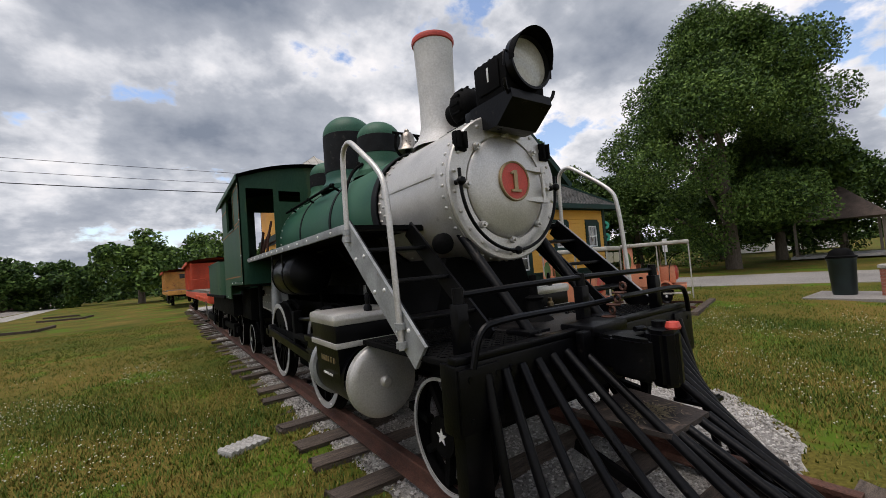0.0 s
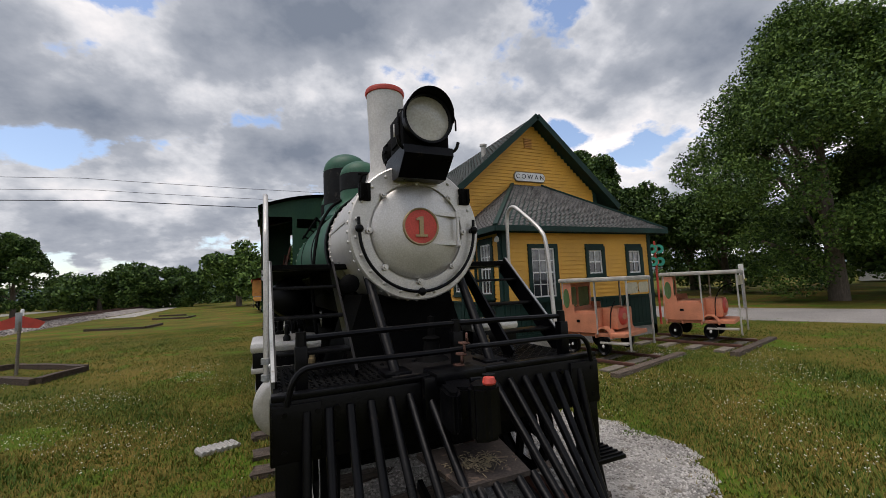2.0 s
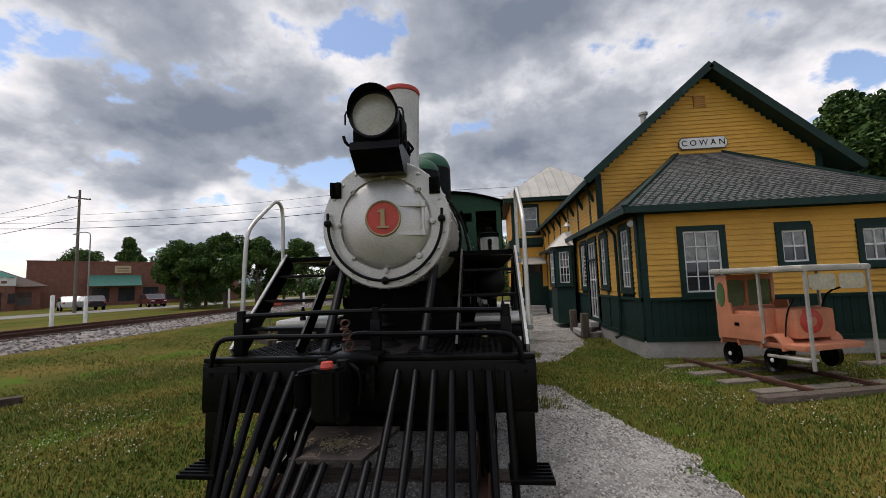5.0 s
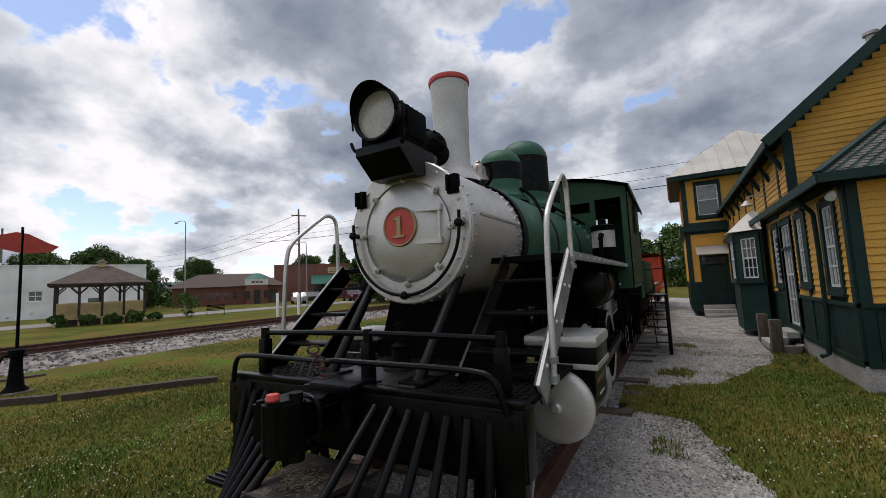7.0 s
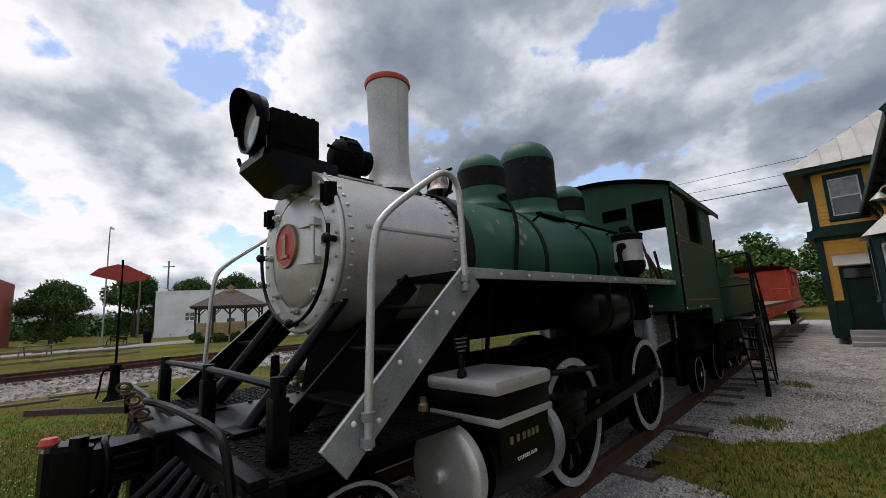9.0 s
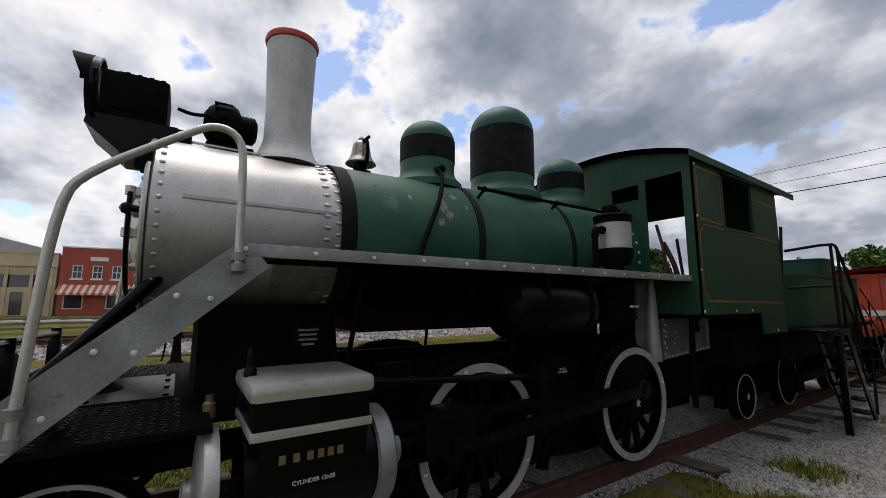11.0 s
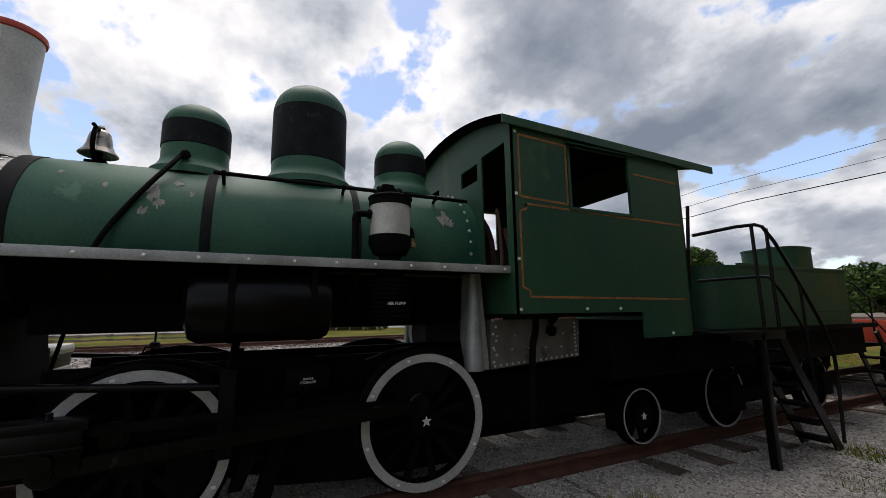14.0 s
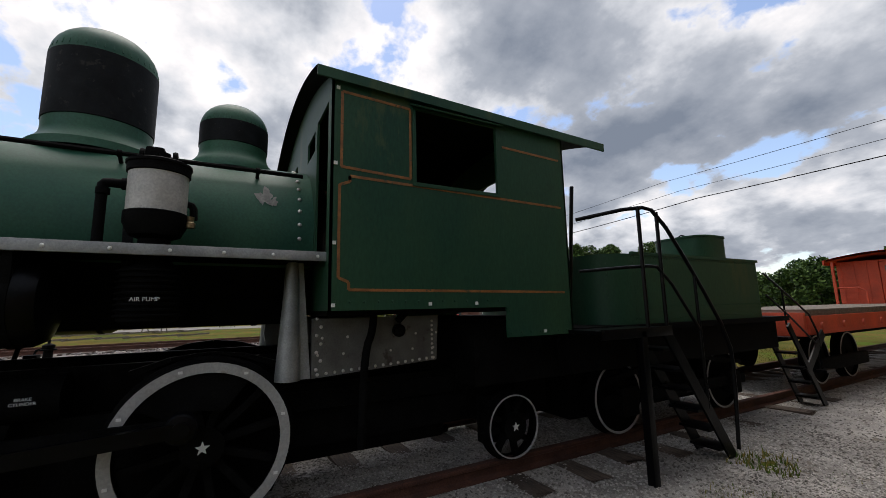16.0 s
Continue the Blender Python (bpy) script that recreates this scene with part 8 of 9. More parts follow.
BALLAST_STONE = foliage_mat("ballast_stone", (0.10, 0.088, 0.08), (0.24, 0.215, 0.20), (0.46, 0.42, 0.39), 0.9)
scatter_ballast()


# ---- signs, beds and posts on the lawn ----
def build_bed(name, pts, label):
    t = thing(name, label, "garden bed", "timber beds along the track")
    for (x0, y0), (x1, y1) in zip(pts, pts[1:]):
        a, b = Vector((x0, y0, 0.055)), Vector((x1, y1, 0.05))
        d = (b - a).normalized() * 0.06
        bm = bar(B(), a + d, b - d, 0.15, 0.13)
        bmesh.ops.subdivide_edges(bm, edges=[e for e in bm.edges if e.calc_length() > 1], cuts=6)
        for v in bm.verts:
            v.co += Vector((noise.noise(v.co * 1.3), noise.noise(v.co * 1.3 + Vector((5, 0, 0))), noise.noise(v.co * 1.7 + Vector((0, 9, 0))))) * 0.025
        part("timber", bm, OLD_TIMBER, t, smooth=False)
    return t


build_bed("timber_bed", [(-7.9, 9.4), (-5.5, 7.3), (-5.1, 8.7), (-7.1, 10.4), (-7.9, 9.4)], "weathered timber bed frame in the lawn round a target sign")
build_bed("timber_bed", [(-10.2, 24.2), (-7.2, 23.2), (-6.9, 25.6)], "low timber bed frame sunk in the lawn")
build_bed("timber_bed", [(-9.0, 33), (-6.6, 32), (-6.4, 34.6)], "low timber bed frame sunk in the lawn")
build_bed("timber_bed", [(-9.6, 38), (-7.4, 37.4)], "single timber lying in the lawn")
build_bed("timber_kerb", [(-6.2, 1.5), (-7.7, -0.5), (-9.4, -2.0)], "long weathered timber edging in the lawn")


def target_sign(at):
    t = thing("target_sign", "red two-pointed switch target on a grey post", "sign", at=at)
    part("post", cyl(B(), (0, 0, -0.1), (0.02, 0, 1.25), 0.035, 0.03, 10), WOOD, t)
    for s in (-1, 1):
        part("blade", prism(B(), [(s * 0.05, 1.10), (s * 0.34, 1.06), (s * 0.46, 1.20), (s * 0.34, 1.26), (s * 0.05, 1.38)], "y", -0.012, 0.012), RED, t, "faded red pointed blade", smooth=False)
    part("centre_plate", bx(B(), -0.06, 0.06, -0.02, 0.02, 1.02, 1.46, 0.01), SILVER_DULL, t)


target_sign(pose(-6.5, 9.0, 0, 0, 0, 20))


def switch_stand(at):
    t = thing("switch_stand", "black cast switch stand with a tall rod and red target", "switch stand", at=at)
    part("base_plate", bx(B(), -0.24, 0.24, -0.2, 0.2, -0.02, 0.04, 0.01), WOOD, t)
    part("pedestal", lathe(B(), [(0.21, 0.03), (0.19, 0.07), (0.13, 0.14), (0.10, 0.45), (0.085, 0.72), (0.12, 0.75), (0.12, 0.82), (0.05, 0.86), (0, 0.86)], (0, 0, 0), (0, 0, 1), 12), SOOT, t, "black cast iron pedestal")
    part("rod", cyl(B(), (0, 0, 0.8), (0, 0, 3.25), 0.028, 0.022, 10), SOOT, t)
    part("throw_lever", tube(B(), [(0, -0.10, 0.75), (-0.02, -0.24, 0.70), (-0.05, -0.26, 0.30), (-0.08, -0.30, 0.12)], 0.022, 8, 1), SOOT, t)
    part("collar", lathe(B(), [(0.05, 0), (0.16, 0.015), (0.16, 0.05), (0.05, 0.06)], (0, 0, 0.68), (0, 0, 1), 10), SOOT, t)
    part("target_blade", prism(B(), [(-0.62, 2.86), (-0.45, 2.82), (-0.08, 2.74), (0.10, 2.72), (0.48, 2.78), (0.62, 2.90), (0.44, 2.96), (0.10, 3.12), (-0.10, 3.14), (-0.45, 3.02)], "x", -0.012, 0.012), RED, t, "weathered red pointed target", smooth=False)


switch_stand(pose(-9.5, -0.6, 0, 0, 0, 14))
for x, y, rz in ((-11.6, -0.6, 82), (-11.3, -2.4, 80)):
    tagged(obj("loose_tie", bx(B(), -1.0, 1.0, -0.1, 0.1, -0.04, 0.05, 0.015, pose(x, y, 0, 0, 0, rz)), TIE), "half-buried timber by the switch stand", "timber", "loose timbers")

# ribbed slab lying beside the track
bm = bx(B(), -0.20, 0.20, -0.11, 0.11, 0, 0.055, 0.012)
for k in range(7):
    cyl(bm, (-0.17 + k * 0.057, -0.108, 0.038), (-0.17 + k * 0.057, 0.108, 0.038), 0.024, 0.024, 12)
ob = tagged(obj("ribbed_slab", bm, CONCRETE, True), "grey ribbed concrete slab lying in the grass by the ties", "slab", kind="")
ob.matrix_basis = pose(-1.62, 1.30, -0.015, 0, 3, 25)
ob = tagged(obj("steel_plate", bx(B(), -0.15, 0.15, -0.24, 0.24, 0, 0.03, 0.006), BLACK), "black steel plate lying on the tie ends", "plate")
ob.matrix_basis = pose(1.02, 2.25, 0.015, 3, 4, 12)


# ---- wires and poles ----
def wire(a, b, sag, r=0.018):
    P = [Vector(a).lerp(Vector(b), k / 16) - Vector((0, 0, sag * (1 - (2 * k / 16 - 1) ** 2))) for k in range(17)]
    w = tagged(obj("power_line", tube(B(), P, r, 5, 0), SOOT), "black overhead power line slung between poles", "wire", "overhead lines")
    return w


for z, y, r in ((9.3, 27.5, 0.014), (9.0, 29.5, 0.014), (8.7, 31.5, 0.03)):
    wire((-52, y + 3, z + 0.6), (-12, y + 1, z + 0.2), 0.5, r)
    wire((-12, y + 1, z + 0.2), (34, y - 1, z + 0.3), 0.4, r)
for z, r in ((11.6, 0.02), (10.6, 0.02), (9.4, 0.03)):
    wire((-39, 31.5, z), (-95, 40, z - 1), 1.2, r)


def utility_pole(at, h):
    t = thing("utility_pole", "tall grey wooden utility pole with a crossarm", "utility pole", "utility poles across the tracks", at)
    part("pole", cyl(B(), (0, 0, -0.2), (0, 0, h), 0.16, 0.10, 12), WOOD, t)
    part("crossarm", bx(B(), -0.9, 0.9, -0.06, 0.06, h - 0.9, h - 0.78, 0.01), WOOD, t)
    for x in (-0.8, 0, 0.8):
        part("insulator", lathe(B(), [(0.05, 0), (0.06, 0.05), (0.03, 0.12), (0, 0.13)], (x, 0, h - 0.78), (0, 0, 1), 8), WHITE, t)
    return t


utility_pole(pose(-39, 31.5, 0, 0, 0, 60), 12.2)
utility_pole(pose(-68, 12, 0, 0, 0, 40), 11)
utility_pole(pose(-70, 9, 0, 0, 0, 40), 9.6)


def street_lamp(at, h, reach=1.2):
    t = thing("street_lamp", "grey curved-arm street lamp on a slender pole", "street lamp", "street lamps across the tracks", at)
    part("pole", cyl(B(), (0, 0, -0.1), (0, 0, h - 0.5), 0.07, 0.05, 10), SILVER_DULL, t)
    part("arm", tube(B(), [(0, 0, h - 0.6), (0, 0, h - 0.05), (-reach * 0.5, 0, h + 0.05), (-reach, 0, h - 0.1)], 0.04, 8, 2), SILVER_DULL, t)
    part("lamp_head", lathe(B(), [(0.05, 0), (0.16, -0.06), (0.20, -0.14), (0, -0.16)], (-reach, 0, h - 0.08), (0, 0, 1), 12), SILVER_DULL, t)
    return t


street_lamp(pose(-45, 21, 0, 0, 0, 20), 10.2)
street_lamp(pose(-36, 30, 0, 0, 0, 20), 7.6)
street_lamp(pose(-44.5, 2.6, 0, 0, 0, 200), 10.8, 0.35)
# white marker posts by the main line
for x, y, h in ((-21.4, 14.6, 1.7), (-21.0, 16.0, 1.6), (-24, 33, 1.9), (-19.5, 33.5, 1.5), (-15.5, 31, 1.3)):
    ob = tagged(obj("marker_post", lathe(B(), [(0.09, -0.1), (0.09, h - 0.05), (0.06, h), (0, h)], (x, y, 0), (0, 0, 1), 10), WHITE, True), "white painted marker post beside the main line", "post", "marker posts")


# ---- pavilion across the main line ----
LATTICE = mat("pale_yellow_wood", (0.56, 0.42, 0.20), 0.8, 0, 0.15, 2, 30, 0.1)
BROWNROOF = mat("brown_shingle", (0.085, 0.062, 0.05), 0.95, 0, 0.3, 3, 30, 0.4)
DARKWOOD = mat("dark_stained_wood", (0.045, 0.03, 0.024), 0.8, 0, 0.3, 4, 30, 0.3)


def hip_roof(bm, x0, x1, y0, y1, z, top, ridge):
    q = [bm.verts.new(p) for p in ((x0, y0, z), (x1, y0, z), (x1, y1, z), (x0, y1, z))]
    cy, cx = (y0 + y1) / 2, (x0 + x1) / 2
    r = [bm.verts.new((cx - ridge, cy, top)), bm.verts.new((cx + ridge, cy, top))]
    bm.faces.new((q[0], q[1], r[1], r[0])), bm.faces.new((q[1], q[2], r[1]))
    bm.faces.new((q[2], q[3], r[0], r[1])), bm.faces.new((q[3], q[0], r[0])), bm.faces.new(q[::-1])
    return bm


def build_pavilion(at):
    t = thing("pavilion", "open park pavilion with a brown hipped roof and yellow lattice railing", "pavilion", at=at)
    W, D = 2.55, 2.1
    part("deck", bx(B(), -W, W, -D, D, 0.45, 0.60, 0.02), LATTICE, t)
    part("skirt", bx(B(), -W + 0.1, W - 0.1, -D + 0.1, D - 0.1, 0.0, 0.45), DARKWOOD, t, smooth=False)
    part("roof", hip_roof(B(), -W - 0.45, W + 0.45, -D - 0.45, D + 0.45, 3.05, 4.5, 0.5), BROWNROOF, t, "brown shingled hipped roof", smooth=False)
    part("eave_board", bx(B(), -W - 0.42, W + 0.42, -D - 0.42, D + 0.42, 2.9, 3.04), DARKWOOD, t, smooth=False)
    part("cupola", bx(B(), -0.22, 0.22, -0.22, 0.22, 4.35, 4.72), LATTICE, t)
    part("cupola_roof", lathe(B(), [(0.42, 0), (0.2, 0.16), (0.04, 0.3), (0, 0.45)], (0, 0, 4.72), (0, 0, 1), 8), BROWNROOF, t)
    for y in (-D, D):
        for k in range(5):
            x = -W + k * W / 2
            part("post", bx(B(), x - 0.08, x + 0.08, y - 0.08, y + 0.08, 0.6, 2.95), DARKWOOD, t)
            for s in (-1, 1):
                if abs(x + s * 0.5) < W:
                    part("brace", bar(B(), (x, y, 2.3), (x + s * 0.5, y, 2.85), 0.08, 0.09), DARKWOOD, t, smooth=False)
        for k in range(4):
            x0, x1 = -W + k * W / 2 + 0.08, -W + (k + 1) * W / 2 - 0.08
            bm = bx(B(), x0, x1, y - 0.05, y + 0.05, 1.55, 1.65)
            bx(bm, x0, x1, y - 0.05, y + 0.05, 0.62, 0.70)
            n = 12
            for q in range(-4, n):
                a, b = max(0, q / n), min(1, (q + 4) / n)
                bar(bm, (x0 + (x1 - x0) * a, y - 0.03, 0.70 + 0.85 * (a * n - q) / 4), (x0 + (x1 - x0) * b, y - 0.03, 0.70 + 0.85 * (b * n - q) / 4), 0.03, 0.075)
                bar(bm, (x0 + (x1 - x0) * a, y - 0.03, 1.55 - 0.85 * (a * n - q) / 4), (x0 + (x1 - x0) * b, y - 0.03, 1.55 - 0.85 * (b * n - q) / 4), 0.03, 0.075)
            part("lattice_panel", bm, LATTICE, t, smooth=False)
    for x in (-W, W):
        part("lattice_panel", bx(B(), x - 0.03, x + 0.03, -D + 0.1, D - 0.1, 0.62, 1.62), LATTICE, t, smooth=False)
    for k in range(5):
        part("support", bx(B(), -W + k * W / 2 - 0.06, -W + k * W / 2 + 0.06, -D - 0.06, -D + 0.06, 0, 0.6), LATTICE, t, smooth=False)


PAV = Vector((-37.4, 10.8, 0))
build_pavilion(pose(PAV.x, PAV.y, 0, 0, 0, 72))


def leaf_bush(x, y, r, h, seed, label):
    t = thing("bush", label, "bush", "bushes round the pavilion", pose(x, y, 0))
    me, _ = crown_mesh("foliage", r, h * 0.5, h * 0.5, 1500, 0.09, seed, LEAF_A if seed % 2 else LEAF_B, 0.2, 30)
    o = new("foliage", me)
    o.parent = t


for k, (u, v, r, h) in enumerate(((-2.4, -3.2, 0.55, 0.9), (-0.8, -3.2, 0.5, 0.8), (0.6, -3.2, 0.5, 0.75), (1.8, -3.3, 0.6, 0.9), (3.1, -3.0, 0.5, 0.6), (5.2, -1.6, 1.25, 2.0))):
    p = pose(PAV.x, PAV.y, 0, 0, 0, 72) @ Vector((u, v, 0))
    leaf_bush(p.x, p.y, r, h, 60 + k, "rounded clipped green bush on the lawn")


# ---- town buildings ----
WHITEWALL = mat("whitewashed_wall", (0.82, 0.82, 0.80), 0.85, 0, 0.12, 0.5, 8, 0.1, wear=(0.40, 0.38, 0.34), wear_at=0.64)
BRICK2 = mat("dull_brick", (0.20, 0.085, 0.06), 0.9, 0, 0.2, 2, 20, 0.2)
CREAM = mat("cream_stone", (0.52, 0.42, 0.26), 0.85, 0, 0.12, 1, 10, 0.1)
REDB = mat("painted_red_brick", (0.36, 0.075, 0.045), 0.8, 0, 0.15, 1, 12, 0.1)
GREYB = mat("grey_stucco", (0.33, 0.33, 0.30), 0.85, 0, 0.1, 1, 10, 0.1)
AWNG = mat("teal_awning", (0.02, 0.13, 0.10), 0.7, 0, 0.15, 2, 20, 0.05)


def plain_building(name, label, at, w, d, h, wall, openings, roof=BROWNROOF, trim=WHITE):
    """A flat-roofed block, its front on y = 0 facing -y; openings: (kind, x0, x1, z0, z1)."""
    t = thing(name, label, "building", at=at)
    bm = B()
    wall_with_holes(bm, 0, w, 0, h, [o[1:] for o in openings], Matrix.Identity(4), 0.3)
    part("front_wall", bm, wall, t, smooth=False)
    bm = bx(B(), 0, 0.3, 0.3, d, 0, h)
    bx(bm, w - 0.3, w, 0.3, d, 0, h)
    bx(bm, 0.3, w - 0.3, d - 0.3, d, 0, h)
    parts("wall", bm, wall, t, smooth=False)
    part("roof", bx(B(), 0.3, w - 0.3, 0.3, d - 0.3, h - 0.6, h - 0.4), roof, t, smooth=False)
    part("coping", bx(B(), -0.06, w + 0.06, -0.08, 0.36, h, h + 0.14), trim, t, smooth=False)
    for kind, x0, x1, z0, z1 in openings:
        win = part(kind, bx(B(), x0, x1, 0.14, 0.2, z0, z1), GLASSD, t, smooth=False)
        bm = B()
        f = 0.09
        for a, b, c, e in ((x0, x0 + f, z0, z1), (x1 - f, x1, z0, z1), (x0 + f, x1 - f, z1 - f, z1), (x0 + f, x1 - f, z0, z0 + f)):
            bx(bm, a, b, 0.04, 0.13, c, e)
        if kind == "window":
            bx(bm, x0 + f, x1 - f, 0.05, 0.12, (z0 + z1) / 2 - 0.04, (z0 + z1) / 2 + 0.04)
            bx(bm, (x0 + x1) / 2 - 0.03, (x0 + x1) / 2 + 0.03, 0.05, 0.12, z0 + f, z1 - f)
        part("frame", bm, trim, win, smooth=False)
        if kind == "window":
            part("sill", bx(B(), x0 - 0.12, x1 + 0.12, -0.08, 0.0, z0 - 0.14, z0), trim, t, smooth=False)
    return t


# white warehouse behind the pavilion
wh = plain_building("warehouse", "long whitewashed warehouse with a stepped parapet", pose(-62.5, 9.6, 0, 0, 0, 66), 14, 16, 6.0, WHITEWALL, [("window", 3.4, 4.6, 2.0, 3.2), ("door", 8.4, 9.6, 0.0, 2.2)], GREYB, WHITEWALL)
for k in range(4):
    part("parapet_step", bx(B(), -0.02, 0.32, 1.0 + k * 3.6, 4.6 + k * 3.6, 6.0, 6.7 - k * 0.22), WHITEWALL, wh, smooth=False)
# low brick building with an eight-sided entrance
LB = pose(-70, 32, 0, 0, 0, 58)
lb = plain_building("brick_office", "low brick building with a hipped roof and octagonal entrance", LB, 17, 9, 3.1, BRICK2, [("window", 3.6 + k * 1.3, 4.4 + k * 1.3, 0.9, 2.3) for k in range(5)] + [("window", 14.6, 16.2, 0.6, 2.5)], BROWNROOF, BRICK2)
part("hip_roof", hip_roof(B(), -0.7, 17.7, -0.8, 9.8, 3.2, 5.6, 5.0), BROWNROOF, lb, "brown hipped roof", smooth=False)
o8 = [(12.6 + 1.9 * math.cos(radians(22.5 + 45 * k)), -0.6 + 1.9 * math.sin(radians(22.5 + 45 * k))) for k in range(8)]
ent = part("entrance", prism(B(), o8, "z", 0, 4.3), BRICK2, lb, "octagonal brick entrance", smooth=False)
part("entrance_band", prism(B(), [(12.6 + (x - 12.6) * 1.04, -0.6 + (y + 0.6) * 1.04) for x, y in o8], "z", 3.3, 4.4), WHITE, ent, smooth=False)
for k in range(3):
    part("name_bar", bx(B(), 11.7 + k * 0.65, 12.2 + k * 0.65, -2.46, -2.40, 3.6, 3.95), BRICK2, ent, smooth=False)
part("entrance_roof", lathe(B(), [(2.1, 0), (0.5, 0.85), (0, 1.0)], (12.6, -0.6, 4.4), (0, 0, 1), 8), AWNG, ent, "green pointed roof", smooth=False)
part("entrance_door", bx(B(), 12.1, 13.1, -2.42, -2.37, 0, 2.4), GLASSD, ent, smooth=False)
for s in (-1, 1):
    part("entrance_window", bx(B(), 12.6 + s * 1.42 - 0.35, 12.6 + s * 1.42 + 0.35, -2.0, -1.85, 1.0, 2.3), GLASSD, ent, smooth=False)
# brick shop row with a green awning
sr = plain_building("shop_row", "row of brick shops with a green awning and cream signs", pose(-68, 50, 0, 0, 0, 50), 30, 10, 7.2, BRICK2, [("shop_window", 7.5 + k * 3.4, 9.9 + k * 3.4, 0.5, 3.0) for k in range(6)], GREYB, BRICK2)
bm = B()
slab(bm, [(7.0, -1.8, 3.2), (14.0, -1.8, 3.2), (14.0, 0, 5.0), (7.0, 0, 5.0)], 0.06)
part("awning", bm, AWNG, sr, "sloping green awning", smooth=False)
for x0, x1, z0, z1 in ((10.4, 12.6, 5.4, 6.6), (20.0, 22.6, 4.0, 4.7)):
    sb = part("sign_board", bx(B(), x0, x1, -0.12, -0.02, z0, z1), CREAM, sr, smooth=False)
    for k in range(2):
        part("sign_bar", bx(B(), x0 + 0.3, x1 - 0.3, -0.14, -0.12, z0 + 0.25 + k * 0.4 * (z1 - z0), z0 + 0.4 + k * 0.4 * (z1 - z0)), BRICK2, sb, smooth=False)
# red brick shop, cream bank and grey block
RM = pose(-56, -11.8, 0, 0, 0, 82)
rb = plain_building("brick_shop", "two-storey red brick shop with a striped awning", RM, 6.4, 14, 7.4, REDB, [("window", 1.0 + k * 1.75, 1.9 + k * 1.75, 4.0, 5.5) for k in range(3)] + [("shop_window", 0.5, 2.2, 0.7, 2.3), ("shop_window", 4.2, 6.0, 0.7, 2.3)])
STRIPE = [mat("rust_stripe", (0.42, 0.10, 0.05), 0.7, 0, 0.1, 3, 20, 0), mat("pale_stripe", (0.62, 0.56, 0.46), 0.7, 0, 0.1, 3, 20, 0)]
aw = new("awning")
aw.parent = rb
for k in range(20):
    bm = B()
    x0, x1 = 0.1 + k * 0.31, 0.1 + (k + 1) * 0.31
    slab(bm, [(x0, -1.1, 2.45), (x1, -1.1, 2.45), (x1, 0, 3.35), (x0, 0, 3.35)], 0.04)
    bx(bm, x0, x1, -1.14, -1.10, 2.2, 2.44)
    part("stripe", bm, STRIPE[k % 2], aw, smooth=False)
part("name_plaque", bx(B(), 2.5, 4.1, -0.08, 0, 6.0, 6.45), WHITE, rb, smooth=False)
bk = plain_building("bank", "cream stone bank front with dark windows", pose(-56.9, -18.0, 0, 0, 0, 82), 6.0, 14, 6.6, CREAM, [("shop_window", 1.3, 4.7, 2.9, 4.4), ("shop_window", 0.7, 1.7, 0.9, 2.7), ("shop_window", 4.3, 5.3, 0.9, 2.7), ("door", 2.4, 3.6, 0.0, 2.6)], GREYB, CREAM)
part("cornice", bx(B(), -0.1, 6.1, -0.22, 0.0, 5.2, 5.5), CREAM, bk, smooth=False)
for x in (0.2, 1.9, 3.9, 5.5):
    part("pilaster", bx(B(), x, x + 0.28, -0.10, 0.0, 0, 5.2), CREAM, bk, smooth=False)
plain_building("corner_block", "tall grey stucco corner building", pose(-58.5, -31.4, 0, 0, 0, 82), 13, 14, 8.6, GREYB, [("window", 8.0 + k * 2.2, 9.0 + k * 2.2, 4.6, 6.4) for k in range(2)])
# log cabin
cb = thing("log_cabin", "small log cabin with a grey shingled roof", "cabin", at=pose(-38.5, -19.8, 0, 0, 0, 80))
for k in range(9):
    part("log", cyl(B(), (-0.3, 0.1, 0.15 + k * 0.26), (5.3, 0.1, 0.15 + k * 0.26), 0.14, 0.13, 8), WOOD, cb)
    part("log", cyl(B(), (5.0, -0.2, 0.28 + k * 0.26), (5.0, 4.0, 0.28 + k * 0.26), 0.14, 0.13, 8), WOOD, cb)
bm = B()
slab(bm, [(-0.6, -0.6, 2.4), (5.7, -0.6, 2.4), (5.7, 2.0, 4.2), (-0.6, 2.0, 4.2)], 0.1)
slab(bm, [(-0.6, 4.6, 2.4), (5.7, 4.6, 2.4), (5.7, 2.0, 4.2), (-0.6, 2.0, 4.2)], 0.1)
parts("roof_slope", bm, SHINGLE, cb, smooth=False)
# split-rail fence
fn = thing("split_rail_fence", "zigzag split-rail fence of grey timber", "fence")
for k in range(9):
    a = Vector((-25.0 - 0.5 * (k % 2), -9.5 + k * 1.3, 0))
    b = Vector((-25.0 - 0.5 * ((k + 1) % 2), -9.5 + (k + 1) * 1.3, 0))
    for q in range(3):
        part("fence_rail", bar(B(), a + Vector((0, -0.15, 0.2 + q * 0.24)), b + Vector((0, 0.15, 0.26 + q * 0.24)), 0.08, 0.09), WOOD, fn, smooth=False)


